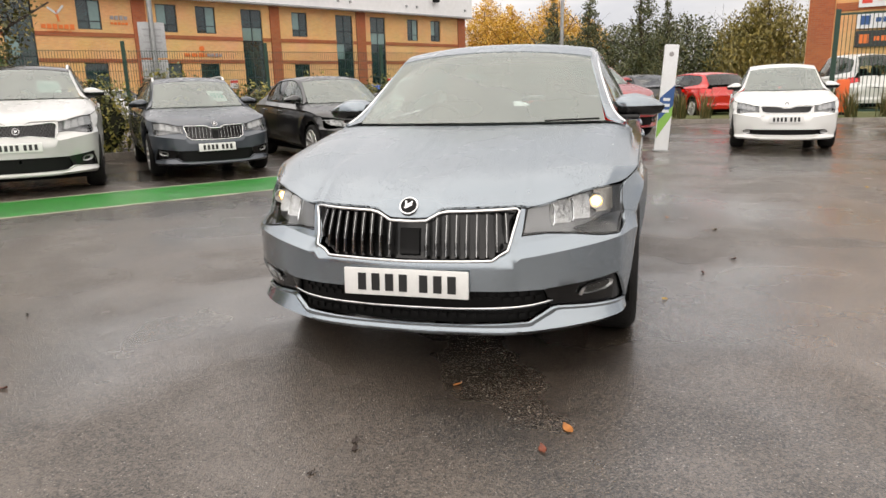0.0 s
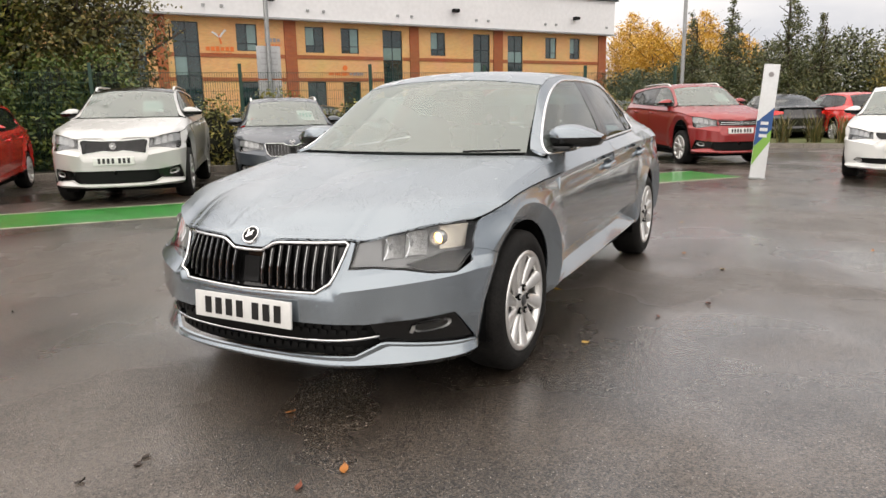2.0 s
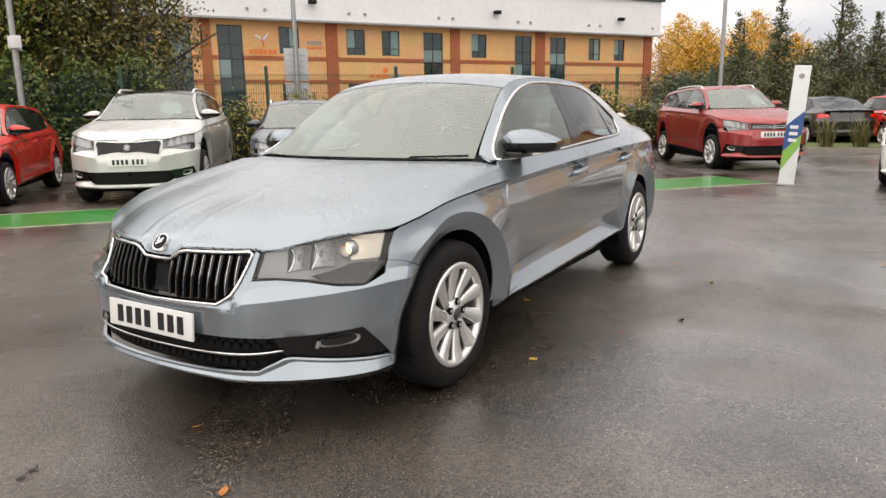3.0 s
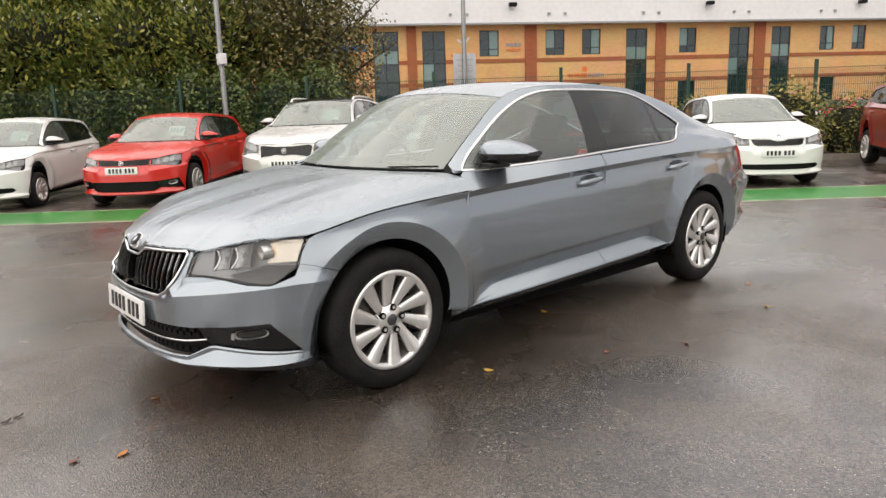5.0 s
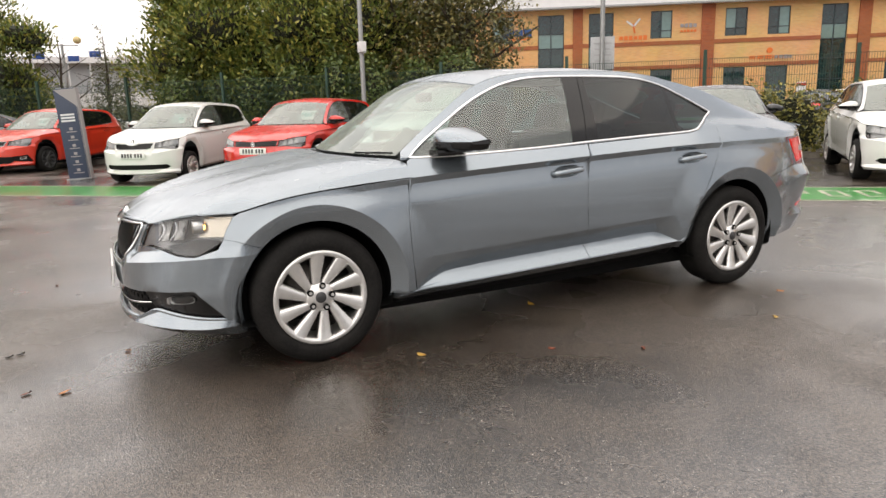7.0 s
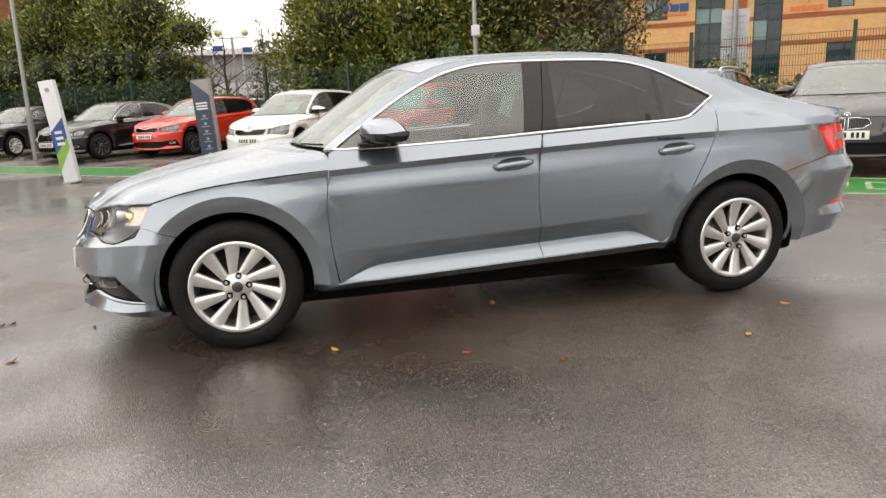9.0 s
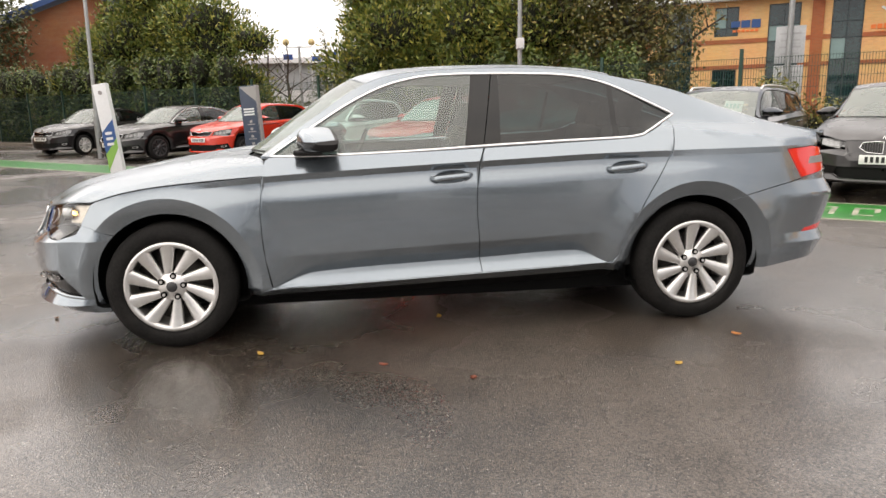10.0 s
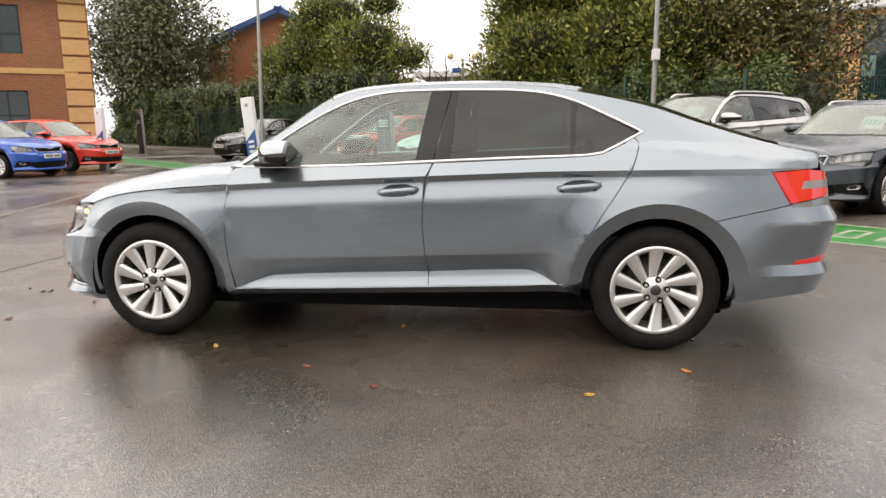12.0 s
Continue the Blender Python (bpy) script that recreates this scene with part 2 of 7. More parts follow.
M = {
    "asphalt": wet_asphalt(),
    "green": material("green_road_paint", (0.03, 0.30, 0.045), 0.28, 0, 0.35, color2=(0.05, 0.20, 0.05), scale=1.5, spread=0.7, bump=0.3, bump_scale=120),
    "line": material("worn_pale_road_paint", (0.45, 0.43, 0.33), 0.5, color2=(0.12, 0.15, 0.09), scale=4, spread=0.5),
    "yellow_line": material("worn_yellow_road_paint", (0.15, 0.115, 0.065), 0.45, color2=(0.055, 0.048, 0.042), scale=3, spread=0.5),
    "tar": material("black_tar_joint", (0.010, 0.009, 0.008), 0.35, color2=(0.022, 0.018, 0.015), scale=14),
    "kerb": material("concrete_kerb", (0.30, 0.27, 0.23), 0.75, color2=(0.17, 0.15, 0.13), scale=5, bump=0.3),
    "soil": material("wet_soil", (0.055, 0.04, 0.025), 0.8, color2=(0.03, 0.022, 0.015), scale=6, bump=0.8, bump_scale=30),
    "grass": material("grass", (0.07, 0.11, 0.025), 0.9, color2=(0.10, 0.09, 0.03), scale=2, bump=0.8, bump_scale=40),
    "grey_paint": paint("blue_grey_metallic_paint", (0.236, 0.272, 0.302), 0.82, 0.23, drops=0.9),
    "white_paint": paint("white_paint", (0.71, 0.71, 0.69), 0.0, 0.25, drops=0.3, flake=0.01),
    "pearl_paint": paint("silver_white_paint", (0.54, 0.535, 0.52), 0.35, 0.3, drops=0.3, flake=0.04),
    "red_paint": paint("bright_red_paint", (0.58, 0.018, 0.012), 0.0, 0.25, drops=0.3, flake=0.03),
    "orange_red_paint": paint("orange_red_paint", (0.62, 0.035, 0.015), 0.0, 0.25, drops=0.3, flake=0.03),
    "maroon_paint": paint("dark_cherry_red_paint", (0.28, 0.018, 0.018), 0.35, 0.28, drops=0.3),
    "blue_paint": paint("bright_blue_paint", (0.01, 0.09, 0.45), 0.25, 0.28, drops=0.3),
    "dark_paint": paint("dark_grey_blue_paint", (0.05, 0.06, 0.075), 0.5, 0.3, drops=0.4),
    "black_paint": paint("black_paint", (0.014, 0.013, 0.014), 0.3, 0.28, drops=0.4),
    "black": material("black_plastic", (0.0045, 0.0045, 0.0045), 0.55, bump=0.15, bump_scale=400, spec=0.2),
    "gloss_black": material("gloss_black_trim", (0.005, 0.005, 0.005), 0.15, 0, 0.25, spec=0.3),
    "chrome": material("chrome", (0.80, 0.80, 0.80), 0.10, 1.0, vary=0.1, scale=20),
    "slat_chrome": material("dull_slat_chrome", (0.42, 0.42, 0.42), 0.22, 1.0, vary=0.2, scale=20),
    "alloy": material("silver_alloy", (0.76, 0.75, 0.73), 0.30, 0.85, 0.4, vary=0.12, scale=25),
    "disc": material("steel_disc", (0.13, 0.12, 0.11), 0.5, 0.8, vary=0.3, scale=30),
    "tyre": material("rubber_tyre", (0.0075, 0.0072, 0.007), 0.66, color2=(0.017, 0.016, 0.015), scale=10, bump=0.4, bump_scale=150, spec=0.15),
    "arch": material("wheel_arch_liner", (0.004, 0.004, 0.004), 0.9, bump=0.3, spec=0.1),
    # last value: share of pale haze put in for sky sheen
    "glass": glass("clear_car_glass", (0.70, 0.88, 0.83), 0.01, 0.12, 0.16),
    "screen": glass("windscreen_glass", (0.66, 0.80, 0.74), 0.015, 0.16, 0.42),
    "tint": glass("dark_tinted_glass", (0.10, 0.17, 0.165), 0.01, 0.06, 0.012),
    "lens": glass("clear_lamp_lens", (0.92, 0.93, 0.94), 0.02, 0.05),
    "reflector": material("lamp_reflector", (0.36, 0.36, 0.355), 0.28, 0.6, vary=0.2, scale=18),
    "bright_reflector": material("bright_lamp_reflector", (0.60, 0.60, 0.59), 0.30, 0.9, vary=0.4, scale=40, bump=0.6, bump_scale=90),
    "lamp_dark": material("lamp_bezel", (0.05, 0.05, 0.052), 0.35, 0.3),
    "lamp_grey": material("grey_lamp_housing", (0.24, 0.24, 0.24), 0.38, 0.5, vary=0.35, scale=14),
    # no emission: the side lamp's glow is put into this warm colour
    "amber_glow": material("glow_tinted_reflector", (0.66, 0.60, 0.50), 0.24, 0.7, vary=0.3, scale=40),
    "warm_glow": material("lit_side_lamp", (0.95, 0.85, 0.6), 0.3, emit=(1.0, 0.55, 0.15), power=8.0),
    # faint red glow added to the colour, also on the rear reflectors
    "tail_red": material("red_lamp_lens", (0.52, 0.008, 0.006), 0.12, 0, 1.0, emit=(0.9, 0.02, 0.01), power=0.15),
    "plate_white": material("white_number_plate", (0.74, 0.74, 0.72), 0.35, 0, 0.3, vary=0.08, scale=30),
    "bar_black": material("black_lettering", (0.010, 0.010, 0.010), 0.4),
    "cabin": material("dark_cabin_fabric", (0.018, 0.018, 0.019), 0.85, color2=(0.020, 0.020, 0.022), scale=30, bump=0.3),
    "cabin_pale": material("pale_headlining", (0.42, 0.41, 0.38), 0.9, vary=0.1),
    "card": material("pale_price_card", (0.62, 0.68, 0.66), 0.6, vary=0.08, scale=15),
    "card_ink": material("teal_price_ink", (0.10, 0.36, 0.33), 0.6),
}

# ---- mesh helpers ----
from mathutils.geometry import delaunay_2d_cdt


def mesh_object(name, verts, faces, mat, parent=None, label="", smooth=False, normals=None):
    me = bpy.data.meshes.new(name)
    me.from_pydata([tuple(v) for v in verts], [], [tuple(f) for f in faces])
    me.materials.append(mat)
    if smooth:
        me.polygons.foreach_set("use_smooth", [True] * len(me.polygons))
    if normals is not None:
        me.normals_split_custom_set_from_vertices([tuple(v) for v in normals])
    me.update()
    ob = new(name, me)
    ob.parent = parent
    if label:
        ob["label"] = label
    return ob


def part(name, bm, mat, parent, label="", smooth=True, angle=0.6):
    """One bmesh as one mesh object under a thing or a part."""
    me = bpy.data.meshes.new(name)
    bm.to_mesh(me)
    bm.free()
    me.materials.append(mat)
    if smooth:
        me.polygons.foreach_set("use_smooth", [True] * len(me.polygons))
        me.set_sharp_from_angle(angle=angle)
    ob = new(name, me)
    ob.parent = parent
    if label:
        ob["label"] = label
    return ob


def empty(name, label, category, group="", kind=""):
    return tagged(new(name), label, category, group, kind)


def box(size, at=(0, 0, 0), bevel=0.0, bm=None, turn=None):
    own = bmesh.new()
    bmesh.ops.create_cube(own, size=1)
    bmesh.ops.scale(own, vec=size, verts=own.verts)
    if bevel:
        bmesh.ops.bevel(own, geom=own.edges[:], offset=bevel, segments=2, affect="EDGES", profile=0.6)
    if turn is not None:
        bmesh.ops.transform(own, matrix=turn, verts=own.verts)
    bmesh.ops.translate(own, vec=at, verts=own.verts)
    return joined(own, bm)


def joined(own, bm):
    if bm is None:
        return own
    me = bpy.data.meshes.new("tmp")
    own.to_mesh(me)
    own.free()
    bm.from_mesh(me)
    bpy.data.meshes.remove(me)
    return bm


def rod(a, b, r, r2=None, n=10, bm=None):
    a, b = Vector(a), Vector(b)
    own = bmesh.new()
    bmesh.ops.create_cone(own, cap_ends=True, segments=n, radius1=r, radius2=r if r2 is None else r2, depth=(b - a).length)
    turn = (b - a).to_track_quat("Z", "Y").to_matrix().to_4x4()
    bmesh.ops.transform(own, matrix=Matrix.Translation((a + b) / 2) @ turn, verts=own.verts)
    return joined(own, bm)


def sweep(points, width, height, closed=False, up=None, n=4):
    """A bar of oval section along a line of points."""
    pts = np.array(points, float)
    count = len(pts)
    tan = np.gradient(pts, axis=0) if not closed else np.roll(pts, -1, 0) - np.roll(pts, 1, 0)
    tan /= np.linalg.norm(tan, axis=1)[:, None] + 1e-9
    ups = np.array(up, float) if up is not None else np.tile((0, 0, 1.0), (count, 1))
    side = np.cross(tan, ups)
    side /= np.linalg.norm(side, axis=1)[:, None] + 1e-9
    ups = np.cross(side, tan)
    verts, faces = [], []
    for i in range(count):
        for k in range(n):
            a = 2 * math.pi * (k + 0.5) / n
            verts.append(pts[i] + side[i] * math.cos(a) * width * 0.7 + ups[i] * math.sin(a) * height * 0.7)
    for i in range(count if closed else count - 1):
        j = (i + 1) % count
        for k in range(n):
            faces.append((i * n + k, i * n + (k + 1) % n, j * n + (k + 1) % n, j * n + k))
    if not closed:
        faces += [tuple(range(n))[::-1], tuple((count - 1) * n + k for k in range(n))]
    return verts, faces


def lathe(profile, n, axis_x=True):
    """Turns a profile of (radius, offset) about the x axis."""
    verts, faces, m = [], [], len(profile)
    for i in range(n):
        a = 2 * math.pi * i / n
        for r, o in profile:
            verts.append((o, r * math.cos(a), r * math.sin(a)))
    for i in range(n):
        for k in range(m - 1):
            faces.append((i * m + k, i * m + k + 1, (i + 1) % n * m + k + 1, (i + 1) % n * m + k))
    return verts, faces


def curve(knots):
    """A smooth function through (x, y...) knots (cubic Hermite, no overshoot in x)."""
    k = np.array(knots, float)
    x, y = k[:, 0], k[:, 1:]
    h = np.diff(x)
    s = np.diff(y, axis=0) / h[:, None]
    m = np.zeros_like(y)
    m[1:-1] = np.where(s[:-1] * s[1:] > 0, 2 * s[:-1] * s[1:] / (s[:-1] + s[1:] + 1e-12), 0)
    m[0], m[-1] = s[0], s[-1]

    def f(t):
        t = np.asarray(t, float)
        i = np.clip(np.searchsorted(x, t) - 1, 0, len(h) - 1)
        u = np.clip((t - x[i]) / h[i], 0, 1)[..., None]
        hh = h[i][..., None]
        v = (2 * u ** 3 - 3 * u ** 2 + 1) * y[i] + (u ** 3 - 2 * u ** 2 + u) * hh * m[i] + (-2 * u ** 3 + 3 * u ** 2) * y[i + 1] + (u ** 3 - u ** 2) * hh * m[i + 1]
        return v[..., 0] if v.shape[-1] == 1 else v
    return f


def rounded(points, closed=False, step=0.03):
    """Catmull-Rom through the points, at even steps."""
    p = np.array(points, float)
    q = np.vstack([p[-1], p, p[0], p[1]]) if closed else np.vstack([2 * p[0] - p[1], p, 2 * p[-1] - p[-2]])
    out = []
    for i in range(1, len(q) - 2):
        a, b, c, d = q[i - 1:i + 3]
        n = max(2, int(np.linalg.norm(c - b) / step))
        for k in range(n):
            t = k / n
            out.append(0.5 * (2 * b + (c - a) * t + (2 * a - 5 * b + 4 * c - d) * t * t + (3 * b - a - 3 * c + d) * t ** 3))
    if not closed:
        out.append(p[-1])
    return np.array(out)


def straight(points, closed=True, step=0.03):
    p = np.array(points, float)
    out = []
    for i in range(len(p) if closed else len(p) - 1):
        a, b = p[i], p[(i + 1) % len(p)]
        n = max(1, int(np.linalg.norm(b - a) / step))
        out += [a + (b - a) * k / n for k in range(n)]
    if not closed:
        out.append(p[-1])
    return np.array(out)


def smooth(x, a, b):
    t = np.clip((np.asarray(x, float) - a) / (b - a), 0, 1)
    return t * t * (3 - 2 * t)


def inside(poly, pts):
    x, y = pts[:, 0], pts[:, 1]
    c = np.zeros(len(pts), bool)
    for (x1, y1), (x2, y2) in zip(poly, np.roll(poly, -1, 0)):
        hit = (y1 > y) != (y2 > y)
        c ^= hit & (x < (x2 - x1) * (y - y1) / (y2 - y1 + 1e-12) + x1)
    return c


# ---- the car bodies: a skin over (way round the plan, height), cut into panels ----
PLAN = [(0, -2.300), (0.20, -2.292), (0.40, -2.262), (0.56, -2.190), (0.70, -2.095), (0.81, -1.985), (0.868, -1.87), (0.893, -1.72), (0.905, -1.42), (0.918, -0.9),
        (0.926, 0), (0.926, 0.8), (0.918, 1.42), (0.898, 1.8), (0.865, 2.05), (0.80, 2.23), (0.68, 2.345), (0.4, 2.41), (0, 2.43)]
CREASE = curve([(-2.4, 0.70), (-1.95, 0.74), (-1.776, 0.783), (-1.61, 0.828), (-1.445, 0.853), (-1.11, 0.880), (-0.66, 0.904), (0.0, 0.931), (0.54, 0.950), (0.84, 0.960), (1.27, 0.965), (2.5, 0.970)])
STRIP_TOP = curve([(-0.905, 0.296), (-0.80, 0.338), (-0.69, 0.369), (0.21, 0.409), (0.737, 0.428), (0.912, 0.362)])
FRONT_W, REAR_W = -1.4205, 1.4205


def FOLD(x):
    """Height of the fold below the headlamps."""
    return np.where(x > 0.445, 0.534 + 0.127 * (np.minimum(x, 0.86) - 0.445), 0.534 + 0.78 * (0.445 - np.maximum(x, 0.36)))


def rear_of(kind):
    """Roof edge (y, z, x), belt, and window lines, for a sloping tail, a square hatch or a long estate."""
    front = [(-0.932, 0.994, 0.722), (-0.65, 1.190, 0.660), (-0.374, 1.358, 0.605), (-0.2, 1.405, 0.60), (0.1, 1.427, 0.60), (0.4, 1.431, 0.60)]
    if kind == "slope":
        edge = front + [(0.8, 1.412, 0.60), (1.1, 1.362, 0.60), (1.37, 1.300, 0.605), (1.7, 1.187, 0.625), (2.05, 1.083, 0.66), (2.31, 1.035, 0.69)]
        top = [(-0.885, 0.988), (-0.785, 1.055), (-0.654, 1.138), (-0.491, 1.238), (-0.363, 1.303), (-0.237, 1.351), (-0.081, 1.384), (0.073, 1.395), (0.304, 1.397), (0.535, 1.393),
               (0.70, 1.386), (0.85, 1.366), (1.0, 1.323), (1.156, 1.252), (1.283, 1.190), (1.350, 1.156)]
        low = [(1.265, 1.114), (1.162, 1.066), (1.071, 1.041), (0.673, 1.028), (0.237, 1.012), (-0.09, 0.998), (-0.547, 0.986), (-0.84, 0.985)]
        ends = (1.0, 2.05)
    else:
        far = 1.75 if kind == "hatch" else 2.0
        edge = front + [(0.9, 1.425, 0.60), (1.4, 1.405, 0.60), (far, 1.370, 0.61), (far + 0.22, 1.26, 0.64), (2.34 if kind == "hatch" else 2.40, 1.03, 0.70)]
        top = [(-0.885, 0.988), (-0.785, 1.055), (-0.654, 1.138), (-0.491, 1.238), (-0.363, 1.303), (-0.237, 1.351), (-0.081, 1.384), (0.073, 1.392), (0.535, 1.388), (1.0, 1.372), (1.4, 1.345), (far - 0.12, 1.300)]
        low = [(far - 0.03, 1.19), (far - 0.10, 1.085), (1.071, 1.045), (0.673, 1.028), (0.237, 1.012), (-0.09, 0.998), (-0.547, 0.986), (-0.84, 0.985)]
        ends = (far, 2.3)
    return edge, top, low, ends


class Body:
    """The surface of one car, in the coordinates of the saloon and then fitted to the make's own length, width and heights."""

    def __init__(self, kind="slope", ys=None, zs=None, wide=1.0, strip=1.0, detail=0.03):
        self.kind, self.detail, self.wide, self.strip = kind, detail, wide, strip
        edge, self.top, self.low, self.ends = rear_of(kind)
        self.edge = curve(edge)
        self.ys = curve(ys) if ys else (lambda v: v)
        self.zs = curve(zs) if zs else (lambda v: v)
        p = rounded(PLAN, step=0.004)
        s = np.concatenate([[0], np.cumsum(np.linalg.norm(np.diff(p, axis=0), axis=1))])
        self.s, self.p = s, p
        self.s_max = s[-1]
        mid = np.argmin(abs(p[:, 1]))
        self.side = slice(np.argmax(p[:, 0] > 0.80), len(p) - np.argmax(p[::-1, 0] > 0.70))
        self.front = slice(0, mid)

    def by_y(self, y):
        return np.interp(y, self.p[self.side, 1], self.s[self.side])

    def by_x(self, x):
        return np.interp(x, self.p[self.front, 0], self.s[self.front])

    def chart(self, pts, view="y"):
        pts = np.array(pts, float)
        return np.stack([(self.by_y if view == "y" else self.by_x)(pts[:, 0]), pts[:, 1]], 1)

    def inset(self, x, y, z):
        """How far the surface lies inside the plan's outline."""
        zc = CREASE(y)
        q = (z - 0.66) / 0.30
        side = 0.026 * q * q
        low = 0.296 + 0.0365 * (np.clip(y, -0.905, 0.912) + 0.9)
        st = STRIP_TOP(y)
        h = np.clip(st - low, 0, 1) * self.strip * ((y > -0.905) & (y < 0.912))
        band = 0.472 + 0.036 * (y + 0.83)
        inb = (z < band) & (z > st)
        side = side + np.where(inb, 0.74 * h * (band - z) / np.maximum(band - st, 0.01), 0)
        at_top = 1.06 * h
        ins = (z <= st) & (z > low)
        side = side + np.where(ins, at_top * (z - low) / np.maximum(st - low, 1e-3) - 0.32 * h, 0)
        side = side + np.where(z < low, (0.9 - 0.65 * smooth(np.abs(y), 1.0, 1.3)) * (low - z) - 0.32 * h, 0)
        # the ledge under the shoulder line, and the shoulder above it
        amp = smooth(y, -1.40, -0.75) * (1 - 0.8 * smooth(y, 0.9, 1.4))
        side = side + amp * (0.016 * smooth(z, zc - 0.14, zc - 0.034) - 0.025 * np.clip((z - zc + 0.034) / 0.034, 0, 1))
        side = side + np.where(z > zc, (z - zc) * 0.80, 0)
        # wheel arches: swell out to a rim, then a lip that looks down
        for wy in (FRONT_W, REAR_W):
            r = np.hypot(y - wy, z - 0.335)
            swell = 0.032 * np.clip((0.65 - r) / 0.187, 0, 1) ** 1.5 * (1 - smooth(z, zc - 0.12, zc))
            side = side - swell + 0.62 * np.clip(0.463 - r, 0, 0.09)
        ax = np.abs(x)
        fold = FOLD(ax)
        ledge = np.clip(z - fold, 0, 0.045) * 0.72 + np.clip(z - fold - 0.045, 0, 1) * 0.36
        g_side = 0.405 + np.clip(z - 0.562, 0, 1) * 0.42
        into = smooth(ax, g_side - 0.035, g_side)
        front = np.clip(z - 0.522, 0, 1) * (0.20 + 0.22 * np.clip(ax / 0.44, 0, 1) ** 2) * (1 - into) + ledge * into
        zl, zt = np.interp(ax, [0.5, 0.87], [0.234, 0.246]), np.interp(ax, [0.485, 0.60, 0.87], [0.249, 0.300, 0.278])
        # the bumper stands proud below the headlamps
        zf = np.where(ax > 0.445, fold, np.interp(ax, [0.38, 0.445], [0.500, 0.534]))
        front = front - np.interp(ax, [0, 0.30, 0.56, 0.74, 0.82, 0.87], [0.022, 0.020, 0.020, 0.020, 0.014, 0.002]) * np.clip(1 - (z - zf) / 0.045, 0, 1)
        front = front + np.clip(np.minimum(z, zt) - zl, 0, 1) * 0.6 * np.clip(1 - (z - zt) / 0.12, 0, 1) + np.clip(zl - z, 0, 1) * 1.4
        rear = np.clip(z - 0.68, 0, 1) * 0.22 + np.clip(0.68 - z, 0, 0.21) * 0.26 - np.clip(0.47 - z, 0, 0.055) * 0.5 + np.clip(0.415 - z, 0, 1) * 0.45 - 0.026 * np.clip(1 - (z - 0.70) / 0.07, 0, 1)
        under = 1 - smooth(z, 0.42, 0.56)
        wf, wr = smooth(y, -1.93 - 0.03 * under, -1.60 - 0.15 * under), smooth(y, 1.85, 2.20)
        return front * (1 - wf) + side * wf * (1 - wr) + rear * wr

    def raw(self, s, z, off=0.0):
        a = np.abs(s)
        x, y = np.interp(a, self.s, self.p[:, 0]), np.interp(a, self.s, self.p[:, 1])
        e = 0.02
        dx = np.interp(a + e, self.s, self.p[:, 0]) - np.interp(np.maximum(a - e, 0), self.s, self.p[:, 0])
        dy = np.interp(a + e, self.s, self.p[:, 1]) - np.interp(np.maximum(a - e, 0), self.s, self.p[:, 1])
        ln = np.hypot(dx, dy) + 1e-9
        nx, ny = dy / ln, -dx / ln
        belt = np.interp(y, [-0.93, -0.09, 0.37, 1.07, 1.40, 2.0, 2.4], [0.988, 0.998, 1.015, 1.040, 1.055, 1.005, 0.985])
        zl = np.minimum(z, belt)
        d = self.inset(x, y, zl) + off
        px, py = x - nx * d, y - ny * d
        ed = self.edge(np.clip(y, -0.932, 2.40))
        zt, xt = ed[..., 0], ed[..., 1]
        f = np.clip((z - belt) / np.maximum(zt - belt, 0.02), 0, 1.05) ** 1.25
        lean = (z > belt) & (y > -0.95)
        narrow = 0.050 * smooth(y, 0.5, 1.5) * smooth(z, belt, belt + 0.08)
        px = np.where(lean, px + (xt - (x - nx * d)) * f - narrow * (1 - f), px)
        return np.stack([px * np.sign(s + 1e-12), py, z + 0 * px], -1)

    def fit(self, p):
        q = np.array(p, float)
        q[..., 0] *= self.wide
        q[..., 1] = self.ys(q[..., 1])
        q[..., 2] = self.zs(q[..., 2])
        return q

    def at(self, s, z, off=0.0):
        return self.fit(self.raw(np.asarray(s, float), np.asarray(z, float), off))

    def normal(self, s, z, off=0.0, e=0.004):
        n = np.cross(self.at(s + e, z, off) - self.at(s - e, z, off), self.at(s, z + e, off) - self.at(s, z - e, off))
        return n / (np.linalg.norm(n, axis=-1)[..., None] + 1e-12)

    def panel(self, name, outline, mat, parent, label="", holes=(), lines=(), off=0.0, side=1, rim=0.014, res=None):
        """One panel: the surface within an outline, with its edges turned in."""
        res = res or self.detail
        pts, edges = [], []

        def add(loop, closed):
            a = len(pts)
            pts.extend(loop)
            edges.extend((a + i, a + (i + 1) % len(loop)) for i in range(len(loop) if closed else len(loop) - 1))
        add(outline, True)
        for h in holes:
            add(h, True)
        border = np.array(pts)
        lo, hi = outline.min(0), outline.max(0)
        for ln in lines:
            keep = inside(outline, ln)
            for h in holes:
                keep &= ~inside(h, ln)
            if not keep.any():
                continue
            dist = np.min(np.hypot(ln[:, None, 0] - border[None, :, 0], ln[:, None, 1] - border[None, :, 1]), 1)
            keep &= dist > 0.002
            last = -9
            for i in np.nonzero(keep)[0]:
                if i == last + 1:
                    edges.append((len(pts) - 1, len(pts)))
                pts.append(ln[i])
                last = i
        gx, gz = np.meshgrid(np.arange(lo[0], hi[0], res), np.arange(lo[1], hi[1], res))
        grid = np.stack([gx.ravel(), gz.ravel()], 1)
        keep = inside(outline, grid)
        for h in holes:
            keep &= ~inside(h, grid)
        grid = grid[keep]
        if len(grid):
            every = np.array(pts)
            dist = np.min(np.hypot(grid[:, None, 0] - every[None, :, 0], grid[:, None, 1] - every[None, :, 1]), 1)
            pts.extend(grid[dist > res * 0.45])
